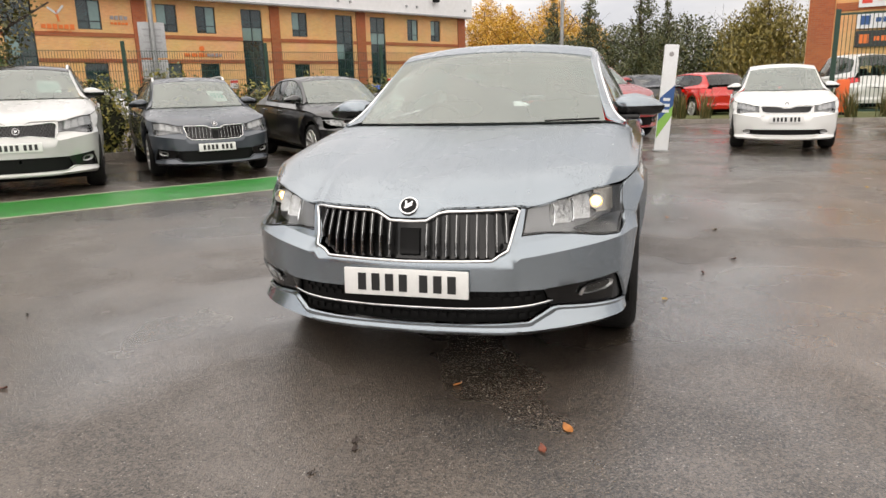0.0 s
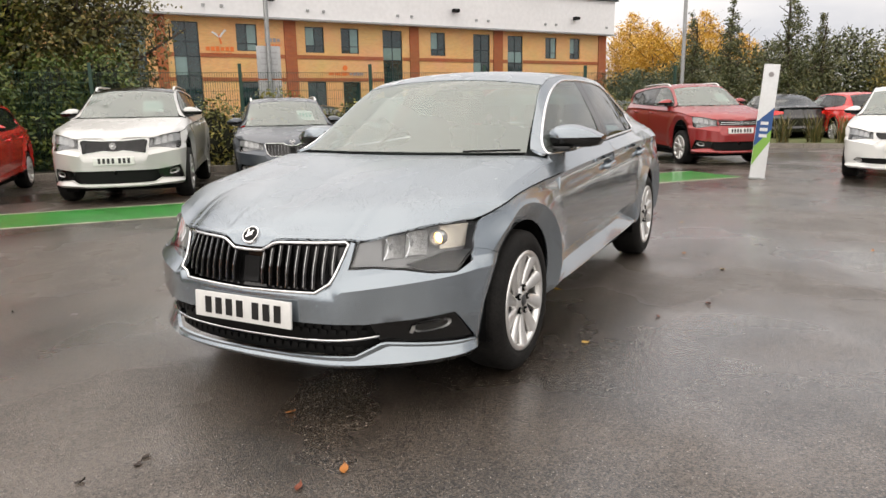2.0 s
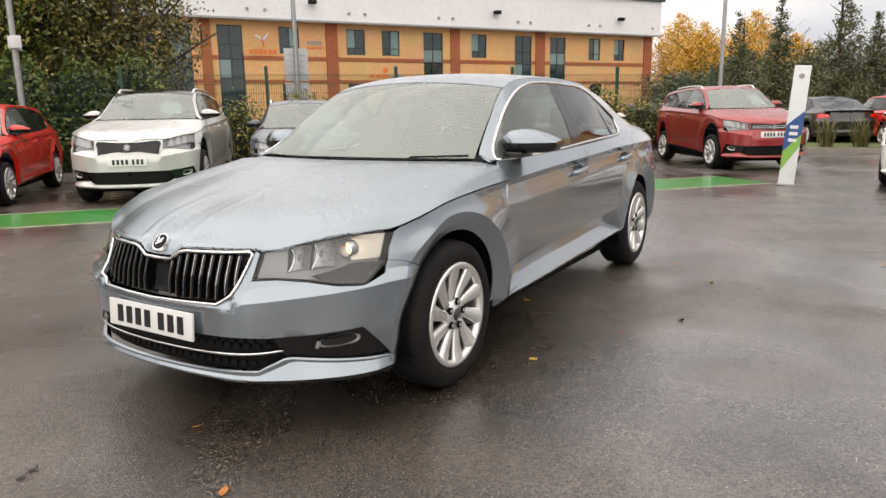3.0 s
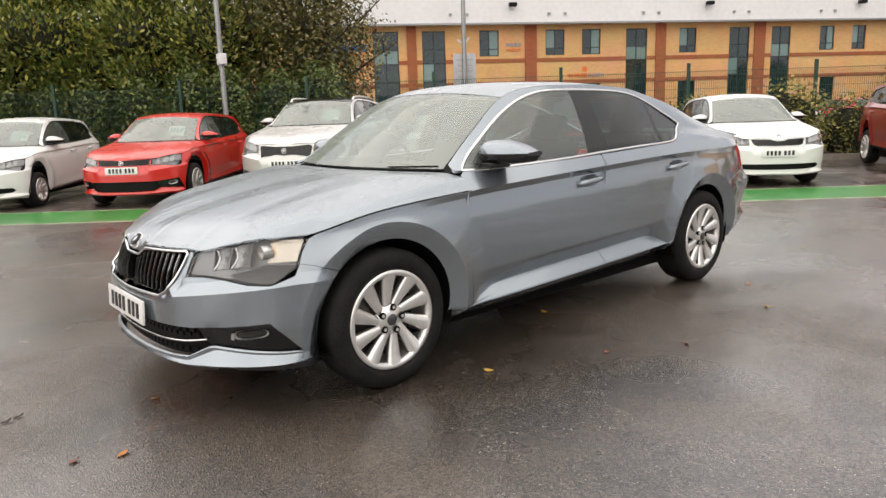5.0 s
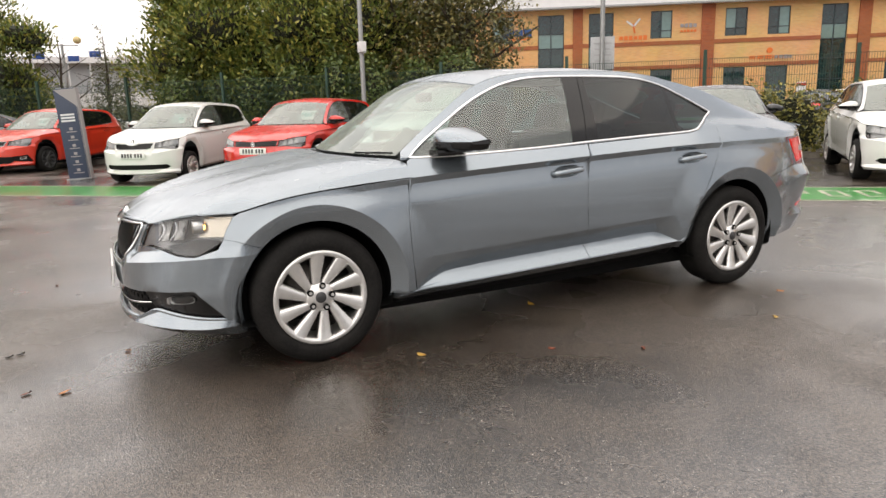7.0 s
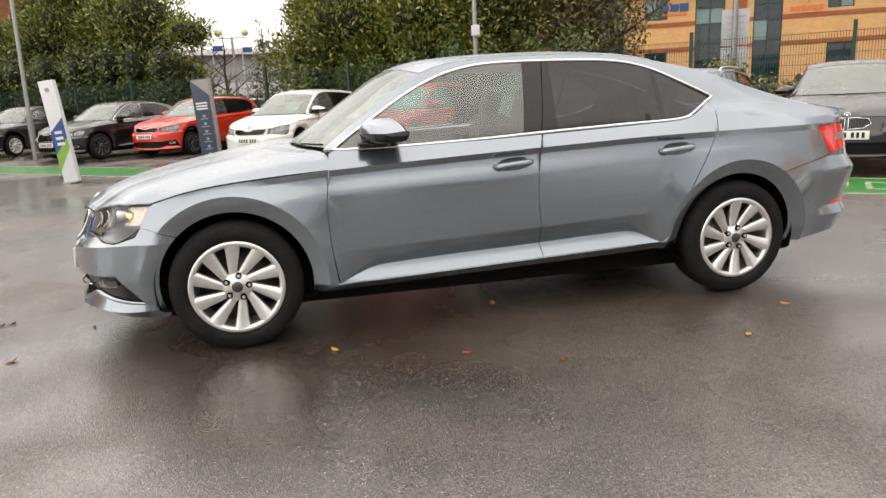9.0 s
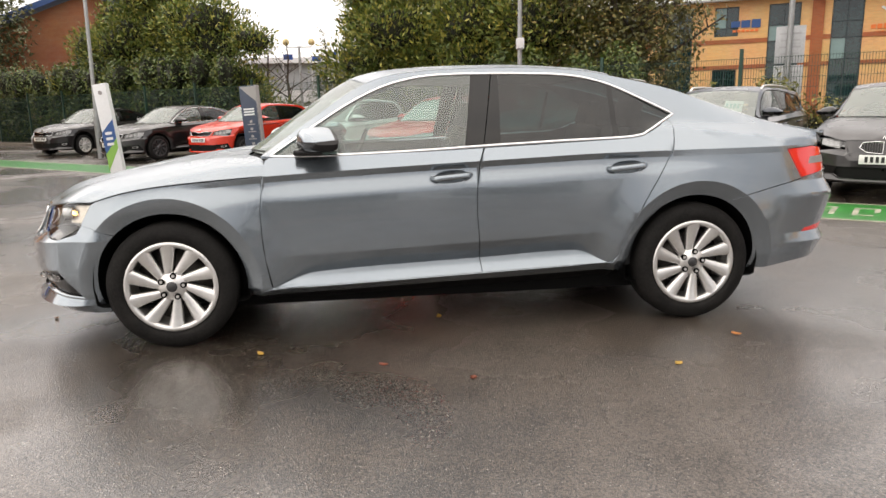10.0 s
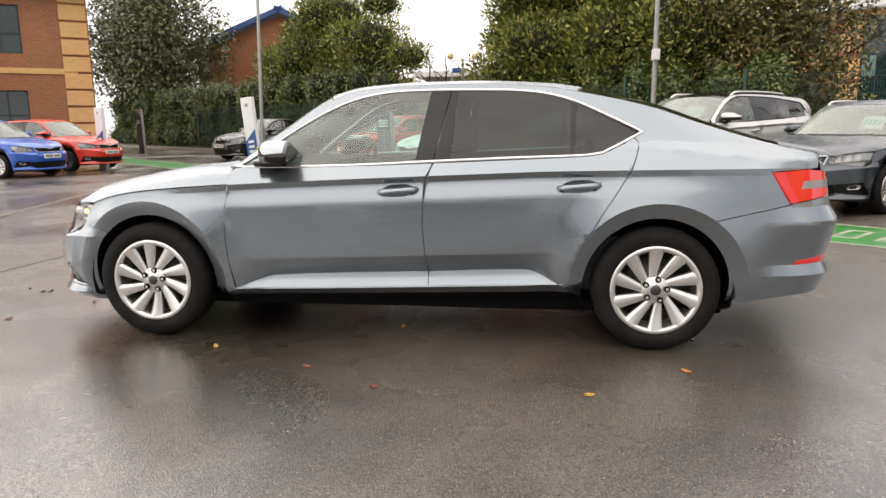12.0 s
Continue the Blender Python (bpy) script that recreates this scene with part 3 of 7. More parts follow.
        v, _, f, *_ = delaunay_2d_cdt([Vector(q) for q in pts], edges, [], 0, 1e-5)
        v = np.array([tuple(q) for q in v])
        f = np.array([t for t in f if len(t) == 3])
        mid = v[f].mean(1)
        keep = inside(outline, mid)
        for h in holes:
            keep &= ~inside(h, mid)
        f = f[keep]
        a, b, c = v[f[:, 0]], v[f[:, 1]], v[f[:, 2]]
        area = (b[:, 0] - a[:, 0]) * (c[:, 1] - a[:, 1]) - (b[:, 1] - a[:, 1]) * (c[:, 0] - a[:, 0])
        f = np.where((area < 0)[:, None], f[:, ::-1], f)[np.abs(area) > 1e-9]
        pos, nor = self.at(v[:, 0], v[:, 1], off), self.normal(v[:, 0], v[:, 1], off)
        count = {}
        for t in f:
            for i in range(3):
                e = (t[i], t[(i + 1) % 3])
                count[e] = 1
        rimmed = [e for e in count if (e[1], e[0]) not in count]
        # a normal for each corner, taken a little inside its triangle, so that folds stay sharp
        mid = v[f].mean(1)
        inner = v[f] * 0.86 + mid[:, None, :] * 0.14
        corner = self.normal(inner[..., 0].ravel(), inner[..., 1].ravel(), off, 0.0003)
        ids, vv, nn, ff = {}, list(pos), list(nor), [tuple(t) for t in f]
        for i, j in rimmed:
            for k in (i, j):
                if k not in ids:
                    ids[k] = len(vv)
                    vv += [pos[k], pos[k] - nor[k] * rim]
                    nn += [nor[k], nor[k]]
        for i, j in rimmed:
            ff.append((ids[j], ids[i], ids[i] + 1, ids[j] + 1))
            out = np.cross(pos[j] - pos[i], nor[i])
            out /= np.linalg.norm(out) + 1e-9
            for k in (i, j):
                nn[ids[k]] = nn[ids[k] + 1] = nor[k] * 0.55 + out * 0.8
        vv, nn = np.array(vv), np.array(nn)
        nn /= np.linalg.norm(nn, axis=1)[:, None] + 1e-9
        loops = np.vstack([corner] + [nn[list(t)] for t in ff[len(f):]])
        if side < 0:
            vv[:, 0] *= -1
            loops[:, 0] *= -1
            start, turned = 0, []
            for t in ff:
                turned.append(loops[start:start + len(t)][::-1])
                start += len(t)
            loops = np.vstack(turned)
            ff = [t[::-1] for t in ff]
        ob = mesh_object(name, vv, ff, mat, parent, label, True)
        ob.data.normals_split_custom_set([tuple(q) for q in loops])
        return ob

    def dish(self, name, view, centre, axes, depth, mat, parent, label="", side=1, lip=0.001, power=2.0, lean=0.0):
        """A hollow sunk into the surface, oval in the chart."""
        verts, faces, rings, n = [], [], 7, 28
        for i in range(rings + 1):
            q = max(i / rings, 0.02)
            t = np.linspace(0, 2 * math.pi, n, endpoint=False)
            c, s_ = np.cos(t), np.sin(t)
            c, s_ = np.sign(c) * np.abs(c) ** 0.75, np.sign(s_) * np.abs(s_) ** 0.75
            pts = self.chart(np.stack([centre[0] + axes[0] * q * c, centre[1] + axes[1] * q * s_ + lean * axes[0] * q * c], 1), view)
            verts.extend(self.line(pts, lip + depth * (1 - q ** power), side)[0])
        for i in range(rings):
            for k in range(n):
                f = (i * n + k, i * n + (k + 1) % n, (i + 1) * n + (k + 1) % n, (i + 1) * n + k)
                faces.append(f[::-1] if side > 0 else f)
        faces.append(tuple(range(n)) if side > 0 else tuple(range(n))[::-1])
        return mesh_object(name, verts, faces, mat, parent, label, True)

    def line(self, pts, off=0.0, side=1):
        """A chart line as points on the surface and the normals there."""
        p, n = self.at(pts[:, 0], pts[:, 1], off), self.normal(pts[:, 0], pts[:, 1], off)
        if side < 0:
            p, n = p * (-1, 1, 1), n * (-1, 1, 1)
        return p, n

    def patch(self, name, func, nu, nv, mat, parent, label="", rim=0.012):
        """A panel over a rectangle of (u, v) in -1..1 by 0..1."""
        u, v = np.meshgrid(np.linspace(-1, 1, nu), np.linspace(0, 1, nv))
        u, v = u.ravel(), v.ravel()
        f = lambda a, b: self.fit(func(a, b))
        pos = f(u, v)
        e = 0.004
        nor = np.cross(f(np.clip(u + e, -1, 1), v) - f(np.clip(u - e, -1, 1), v), f(u, np.clip(v + e, 0, 1)) - f(u, np.clip(v - e, 0, 1)))
        nor /= np.linalg.norm(nor, axis=1)[:, None] + 1e-12
        faces = [(j * nu + i, j * nu + i + 1, (j + 1) * nu + i + 1, (j + 1) * nu + i) for j in range(nv - 1) for i in range(nu - 1)]
        ring = list(range(nu)) + [j * nu + nu - 1 for j in range(1, nv)] + [(nv - 1) * nu + i for i in range(nu - 2, -1, -1)] + [j * nu for j in range(nv - 2, 0, -1)]
        vv, nn = list(pos), list(nor)
        base = len(vv)
        for k in ring:
            vv += [pos[k], pos[k] - nor[k] * rim]
            nn += [nor[k], nor[k]]
        for i in range(len(ring)):
            a, b = base + 2 * i, base + 2 * ((i + 1) % len(ring))
            faces.append((b, a, a + 1, b + 1))
        return mesh_object(name, vv, faces, mat, parent, label, True, nn)


def wheel(parent, at, radius, rim_r, width, side, spokes, low=False, dark=False):
    """A wheel under its car: tyre, alloy rim with spokes, disc and bolts."""
    n = 28 if low else 56
    root_v, root_f = lathe([(rim_r + 0.006, -width), (radius - 0.030, -width - 0.008), (radius - 0.006, -width * 0.90), (radius, -width * 0.70), (radius, -0.045), (radius - 0.006, -0.018),
                            (radius - 0.035, 0.004), (rim_r + 0.035, 0.008), (rim_r + 0.006, -0.002), (rim_r + 0.004, -0.02)], n)
    tyre = mesh_object("wheel", [(v[0] * side, v[1], v[2]) for v in root_v], root_f if side < 0 else [f[::-1] for f in root_f], M["tyre"], parent, "black rubber tyre on a silver alloy rim", True)
    tyre.location = at
    mat = M["alloy"] if not dark else M["lamp_dark"]
    rv, rf = lathe([(rim_r + 0.008, -0.004), (rim_r + 0.006, 0.004), (rim_r - 0.010, 0.006), (rim_r - 0.022, -0.004), (rim_r - 0.022, -0.03), (rim_r - 0.030, -0.10), (rim_r - 0.03, -width)], n)
    mesh_object("rim", [(v[0] * side, v[1], v[2]) for v in rv], rf if side < 0 else [f[::-1] for f in rf], mat, tyre, "silver alloy rim", True)
    dv, df = lathe([(0.0, -0.085), (rim_r * 0.70, -0.085), (rim_r * 0.70, -0.115), (rim_r * 0.99, -0.118)], n)
    mesh_object("brake_disc", [(v[0] * side, v[1], v[2]) for v in dv], df if side < 0 else [f[::-1] for f in df], M["arch"] if low else M["disc"], tyre, "dark steel brake disc", True)
    for k in range(spokes):
        a = 2 * math.pi * (k + 0.35) / spokes
        verts, faces = [], []
        m = 6
        for i in range(m + 1):
            t = i / m
            r = 0.040 + (rim_r - 0.048) * t
            ang = a + math.atan(0.024 / r)
            hw = (0.0165 + 0.0235 * t) * (rim_r / 0.235)
            dz = -0.020 + 0.020 * t ** 2 
            ca, sa = math.cos(ang), math.sin(ang)
            for off, dep in ((-hw, -0.030), (-hw, -0.002), (-hw * 0.45, 0.006), (hw * 0.75, 0.003), (hw, -0.004), (hw, -0.030)):
                verts.append(((dz + dep) * side, r * ca - off * sa, r * sa + off * ca))
            if i:
                b, c = (i - 1) * 6, i * 6
                faces += [(b + q, b + (q + 1) % 6, c + (q + 1) % 6, c + q) for q in range(6)]
        mesh_object("spoke", verts, faces if side < 0 else [f[::-1] for f in faces], mat, tyre, "", True)
    hv, hf = lathe([(0.0, -0.006), (0.026, -0.007), (0.031, -0.010), (0.070, -0.013), (0.080, -0.040)], 24)
    mesh_object("hub", [(v[0] * side, v[1], v[2]) for v in hv], hf if side < 0 else [f[::-1] for f in hf], mat, tyre, "", True)
    if not low:
        cv, cf = lathe([(0.0, 0.000), (0.023, -0.001), (0.028, -0.007)], 20)
        mesh_object("hub_cap", [(v[0] * side, v[1], v[2]) for v in cv], cf if side < 0 else [f[::-1] for f in cf], M["lamp_dark"], tyre, "dark round hub cap", True)
        for k in range(5):
            a = 2 * math.pi * (k + 0.1) / 5
            y, z = 0.056 * math.cos(a), 0.056 * math.sin(a)
            # near-black disc, proud of the hub, stands in for a shaded recess
            bm = rod((-0.035 * side, y * 1.05, z * 1.05), (-0.0045 * side, y * 1.05, z * 1.05), 0.0165, 0.0160, 14)
            shade_disc = part("bolt_recess", bm, M["arch"], tyre)
            part("wheel_bolt", rod((-0.035 * side, y * 1.05, z * 1.05), (-0.002 * side, y * 1.05, z * 1.05), 0.0105, 0.0085, 8), M["alloy"], shade_disc)
    return tyre


def number_plate(parent, body, y, z, tilt=-4, y_wide=0.52):
    bm = box((y_wide, 0.012, 0.111), bevel=0.004)
    plate = part("number_plate", bm, M["plate_white"], parent, "white number plate with black bars")
    plate.location, plate.rotation_euler = (0, y, z), (radians(tilt), 0, 0)
    x = -y_wide / 2 + 0.055
    for i in range(7):
        w = 0.046
        b = part("plate_bar", box((w - 0.012, 0.003, 0.070)), M["bar_black"], plate, "", False)
        b.location = (x + w / 2, -0.0075, 0)
        x += 0.058 if i != 3 else 0.085
    return plate


def seat(parent, x, y, scale=1.0):
    bm = box((0.50, 0.52, 0.16), (x, y, 0.48), 0.05)
    part("seat_cushion", bm, M["cabin"], parent)
    turn = Matrix.Rotation(radians(-16), 4, "X")
    part("seat_back", box((0.48, 0.13, 0.62), (x, y + 0.33, 0.78), 0.05, turn=turn), M["cabin"], parent)
    part("headrest", box((0.26, 0.09, 0.17), (x, y + 0.43, 1.16), 0.035, turn=turn), M["cabin"], parent)


def arc(wy, r, a, b, n=26):
    t = np.radians(np.linspace(a, b, n))
    return [(wy + r * math.cos(k), 0.335 + r * math.sin(k)) for k in t]


def build_car(label, body, coat, low=False, face="slats", plate=True, spokes=10, wheel_r=0.334, rim_r=0.231, lit=False, rails=False, card=False, clad=False, tint_rear=True, group="", dark_wheels=False, slot="", roof=None):
    """A whole car, nose towards -y, standing on z = 0, with its panels, glass, lamps, wheels and cabin as parts."""
    root = empty("car", label, "car", group)
    B, step = body, (0.05 if low else 0.025)
    Y = lambda pts: B.chart(pts, "y")
    X = lambda pts: B.chart(pts, "x")
    dense = lambda p, closed=True: straight(p, closed, step)
    ys = np.arange(-2.2, 2.4, 0.03 if not low else 0.08)
    guide = []
    for f in (CREASE, lambda y: CREASE(y) - 0.034):
        guide.append(Y(np.stack([ys[(ys > -1.8)], f(ys[ys > -1.8])], 1)))
    yd = np.arange(-0.9, 0.92, 0.03 if not low else 0.08)
    if B.strip:
        for f in (lambda y: 0.472 + 0.036 * (y + 0.83), STRIP_TOP, lambda y: 0.296 + 0.0365 * (y + 0.9)):
            guide.append(Y(np.stack([yd, f(yd)], 1)))
    rings = [] if low else [Y(arc(w, r, -15, 205, 60)) for w in (FRONT_W, REAR_W) for r in (0.463,)]
    xs = np.concatenate([np.linspace(0.37, 0.445, 5), np.arange(0.465, 0.87, 0.02)])
    xl = np.linspace(0.45, 0.875, 22)
    yk = np.linspace(-1.865, -1.70, 10)
    fold = [np.vstack([X(np.stack([xs, FOLD(xs) + k], 1)), Y(np.stack([yk, np.full(10, 0.5867 + k)], 1))]) for k in (0.0, 0.045)]
    fold.append(X(np.stack([xl, np.interp(xl, [0.5, 0.87], [0.234, 0.246])], 1)))
    for z in (0.238, 0.249):
        fold.append(X(np.stack([np.linspace(0.002, 0.447, 28), np.full(28, z)], 1)))
    fold.append(X(np.stack([xl, np.interp(xl, [0.485, 0.60, 0.87], [0.249, 0.300, 0.278])], 1)))
    fold += [q * (-1, 1) for q in fold]

    # bumper with its mouth and lamp recesses
    half = np.vstack([
        X([(0.001, 0.205), (0.3, 0.205), (0.48, 0.208), (0.70, 0.212)]), Y([(-1.93, 0.20), (-1.80, 0.19)]), Y(arc(FRONT_W, 0.382, 201, 134, 18)),
        Y([(-1.80, 0.6535), (-1.860, 0.6635), (-1.885, 0.62)]), X([(0.814, 0.589), (0.75, 0.5915), (0.66, 0.6055), (0.56, 0.6145), (0.463, 0.609), (0.478, 0.66), (0.490, 0.712), (0.474, 0.716), (0.409, 0.562), (0.345, 0.520), (0.001, 0.514)])])
    whole = dense(np.vstack([half, (half * (-1, 1))[::-1]]))
    if slot:
        opening = mouth = X([(0.66, 0.372), (0.72, 0.335), (0.66, 0.300), (0.30, 0.290), (0.001, 0.288)])
        fog = None
    else:
        opening = X([(0.535, 0.404), (0.548, 0.407), (0.68, 0.417), (0.806, 0.431), (0.868, 0.285), (0.72, 0.300), (0.598, 0.310), (0.575, 0.309), (0.485, 0.266), (0.25, 0.258), (0.001, 0.257)])
        mouth = X([(0.535, 0.404), (0.575, 0.312), (0.485, 0.266), (0.25, 0.258), (0.001, 0.257)])
        fog = dense(X([(0.537, 0.405), (0.68, 0.417), (0.806, 0.431), (0.868, 0.285), (0.72, 0.300), (0.598, 0.310), (0.577, 0.3105)]))
    opening = dense(np.vstack([(opening * (-1, 1)), opening[::-1]]))
    mouth = dense(np.vstack([(mouth * (-1, 1)), mouth[::-1]]))
    bumper = B.panel("front_bumper", whole, coat, root, "", [opening], fold + rings + [q * (-1, 1) for q in rings], res=B.detail)
    B.panel("intake_grille", mouth, M["black"], bumper, "black honeycomb lower intake", off=0.045)
    for sd in (1, -1):
        if fog is None:
            if slot == "lamps":
                B.dish("fog_lamp", "x", (0.64, 0.335), (0.055, 0.028), 0.02, M["reflector"], bumper, "clear fog lamp", sd, 0.006)
            continue
        pod = B.panel("fog_recess", fog, M["gloss_black"], bumper, "gloss black fog lamp surround", off=0.022, side=sd)
        if low:
            B.dish("fog_lamp", "x", (0.735, 0.376), (0.060, 0.026), 0.02, M["reflector"], pod, "clear fog lamp", sd, 0.010, lean=0.12)
        else:
            cup = B.dish("fog_lamp", "x", (0.742, 0.380), (0.058, 0.024), 0.026, M["bright_reflector"], pod, "clear fog lamp with a bright reflector", sd, 0.012, 4.0, 0.14)
            lamp = dense(X([(0.668, 0.350), (0.684, 0.386), (0.796, 0.402), (0.800, 0.366)]))
            B.panel("fog_lens", lamp, M["lens"], cup, "", off=0.008, side=sd, rim=0.004)
            B.dish("fog_bulb", "x", (0.752, 0.381), (0.017, 0.011), -0.012, M["chrome"], cup, "", sd, 0.034)
            p, n = B.line(X([(0.678, 0.353), (0.686, 0.383)]), 0.010, sd)
            v, f = sweep(p, 0.014, 0.004, up=n)
            mesh_object("fog_reflector_fin", v, f, M["bright_reflector"], cup, "", False)
    strip = X(np.stack([np.linspace(0, 0.572, 30), 0.328 + 0.020 * np.linspace(0, 1, 30) ** 4], 1))
    strip = np.vstack([(strip * (-1, 1))[::-1], strip[1:]])
    if not low:
        p, n = B.line(strip, 0.012)
        v, f = sweep(p, 0.008, 0.008, up=n)
        mesh_object("chrome_strip", v, f, M["chrome"], bumper, "thin chrome strip", True)
        for zz in (0.292, 0.362, 0.385):
            for k in range(26):
                sx = -0.50 + k * 0.04 + (0.02 if zz == 0.362 else 0)
                q = np.array([[B.by_x(abs(sx)) * np.sign(sx), zz - 0.010], [B.by_x(abs(sx)) * np.sign(sx), zz + 0.010]])
                p, n = B.line(q, 0.034)
                v, f = sweep(p, 0.026, 0.008, up=n)
                mesh_object("honeycomb_bar", v, f, M["black"], bumper, "", False)
        for sx in (-0.35, 0.35, -0.70, 0.70):
            p, n = B.line(np.array([[B.by_x(abs(sx)) * np.sign(sx), 0.468]]))
            bm = rod(p[0] - n[0] * 0.01, p[0] + n[0] * 0.0015, 0.011, n=14)
            part("parking_sensor", bm, coat, bumper)

    # radiator grille
    g_half = X([(0.001, 0.520), (0.342, 0.526), (0.402, 0.564), (0.464, 0.708), (0.450, 0.716), (0.16, 0.712), (0.13, 0.706), (0.075, 0.676), (0.001, 0.674)])
    if face == "wide":
        g_half = X([(0.001, 0.618), (0.42, 0.624), (0.49, 0.64), (0.49, 0.70), (0.44, 0.706), (0.001, 0.690)])
    elif face == "slim":
        g_half = X([(0.001, 0.598), (0.33, 0.602), (0.40, 0.622), (0.460, 0.700), (0.440, 0.710), (0.16, 0.706), (0.13, 0.702), (0.075, 0.678), (0.001, 0.676)])
    elif face == "tiger":
        g_half = X([(0.001, 0.575), (0.13, 0.585), (0.40, 0.555), (0.46, 0.61), (0.455, 0.69), (0.40, 0.708), (0.12, 0.69), (0.001, 0.695)])
    elif face == "kidney":
        g_half = X([(0.022, 0.570), (0.20, 0.585), (0.285, 0.64), (0.255, 0.700), (0.10, 0.715), (0.022, 0.710)])
    if face != "kidney":
        g_out = dense(np.vstack([g_half, (g_half * (-1, 1))[::-1]]))
        grille = B.panel("grille", g_out, M["gloss_black"], root, "black radiator grille in a chrome frame", off=0.040 if face == "slats" else 0.012)
        loops = [g_out]
    else:
        g_out = dense(g_half)
        grille = B.panel("grille", g_out, M["gloss_black"], root, "black split radiator grille with chrome frames", off=0.012)
        B.panel("grille_half", g_out, M["gloss_black"], grille, off=0.012, side=-1)
        loops = [g_out, g_out * (-1, 1)]
    if face != "slats":
        # the painted nose round a smaller grille
        nose = X([(0.474, 0.716), (0.409, 0.562), (0.345, 0.520), (0.001, 0.514)])
        rest = X([(0.001, 0.676), (0.075, 0.678), (0.13, 0.708), (0.16, 0.716), (0.450, 0.718)])
        n_out = dense(np.vstack([rest, nose, (nose * (-1, 1))[::-1], (rest * (-1, 1))[::-1]]))
        B.panel("nose_panel", n_out, coat, root, "", loops)
    for lp in loops:
        p, n = B.line(lp, -0.004)
        v, f = sweep(p, 0.0095 if face in ("slats", "kidney") else 0.008, 0.010, True, n, 6)
        mesh_object("grille_frame", v, f, M["chrome"] if face != "wide" else M["gloss_black"], grille, "thin grille frame", True)
    if face == "slats":
        for sd in (1, -1):
            for k in range(9 if not low else 7):
                gx = 0.078 + 0.0405 * k * (1 if not low else 1.25)
                bend = np.array([0.010, 0.004, 0.0, 0.0, 0.003, 0.006, 0.010]) * (0 if low else 1)
                zl = 0.536 if gx < 0.34 else 0.536 + (gx - 0.34) * 0.85
                zt = 0.668 + min(0.030, max(0, gx - 0.085) * 0.7)
                q = X([(gx, zl + (zt - zl) * t) for t in np.linspace(0, 1, 7)]) * (sd, 1)
                n = B.line(q)[1]
                at_off = lambda d: np.array([B.line(q[i:i + 1], d + bend[i])[0][0] for i in range(7)])
                v, f = sweep(at_off(0.016), 0.016, 0.034, up=n)
                slat = mesh_object("slat", v, f, M["gloss_black"], grille, "black upright slat with a chrome edge", False)
                v, f = sweep(at_off(-0.002), 0.0030, 0.005, up=n)
                mesh_object("slat_edge", v, f, M["slat_chrome"], slat, "", False)
        centre = np.vstack([X([(0.042, 0.540), (0.042, 0.642)]), X([(0.042, 0.642), (0.042, 0.540)]) * (-1, 1)])
        B.panel("sensor_panel", dense(centre), M["black"], grille, "smooth dark sensor panel", off=0.026)
    elif face == "slim":
        for sd in (1, -1):
            for k in range(9):
                gx = 0.045 + 0.045 * k
                p, n = B.line(X([(gx, 0.612 if gx < 0.35 else 0.635), (gx, 0.665), (gx, 0.672 if gx < 0.09 else 0.696)]) * (sd, 1), 0.006)
                v, f = sweep(p, 0.012, 0.014, up=n)
                mesh_object("slat", v, f, M["gloss_black"], grille, "", False)
    else:
        for zz in (0.640, 0.668):
            if face != "wide":
                break
            q = X([(t, zz) for t in np.linspace(0.001, 0.42, 12)])
            q = np.vstack([(q * (-1, 1))[::-1], q])
            p, n = B.line(q, -0.004)
            v, f = sweep(p, 0.008, 0.008, up=n)
            mesh_object("slat", v, f, M["chrome"] if clad and face == "wide" else M["gloss_black"], grille, "", True)
        if face == "tiger":
            for lean in (0.05, -0.05):
                for k in range(23):
                    gx = -0.42 + 0.038 * k
                    ends = [(gx - lean, 0.572), (gx + lean, 0.690)]
                    q = np.array([[B.by_x(abs(x)) * np.sign(x), z] for x, z in ends if abs(x) < 0.44])
                    if len(q) == 2:
                        p, n = B.line(q, 0.004)
                        v, f = sweep(p, 0.005, 0.005, up=n)
                        mesh_object("mesh_bar", v, f, M["lamp_dark"], grille, "", False)
        if face == "kidney":
            for sd in (1, -1):
                for k in range(7):
                    gx = 0.05 + 0.03 * k
                    p, n = B.line(X([(gx, 0.59), (gx, 0.64), (gx, 0.695)]) * (sd, 1), 0.0)
                    v, f = sweep(p, 0.006, 0.012, up=n)
                    mesh_object("slat", v, f, M["lamp_dark"], grille, "", False)
    # badge as a plain disc
    bz = {"slats": 0.731, "slim": 0.748, "wide": 0.655, "tiger": 0.635, "kidney": 0.745}[face]
    c = np.array([0.0, float(B.ys(-2.248 if face == "slats" else -2.222)), float(B.zs(bz))])
    if face in ("wide", "tiger"):
        c = B.at(np.array([0.001]), np.array([bz]))[0] + (0, -0.012, 0)
    nb = np.array((0, -0.76, 0.65)) if face == "slats" else np.array((0, -0.93, 0.36)) if face in ("slats", "slim", "kidney") else np.array((0, -0.99, 0.12))
    badge = part("badge", rod(c - nb * 0.025, c + nb * 0.006, 0.041, 0.039, n=32), M["chrome"], root, "round chrome badge with a dark centre")
    part("badge_centre", rod(c, c + nb * 0.0085, 0.033, n=28), M["black"], badge)
    tip = math.atan2(nb[2], -nb[1])
    for dx, dz, w, h, spin in ((0.004, 0.006, 0.030, 0.008, 38), (0.000, -0.006, 0.034, 0.009, 30), (-0.010, 0.004, 0.008, 0.030, 12)):
        at = c + nb * 0.0095 + np.array((dx, math.sin(tip) * dz, math.cos(tip) * dz))
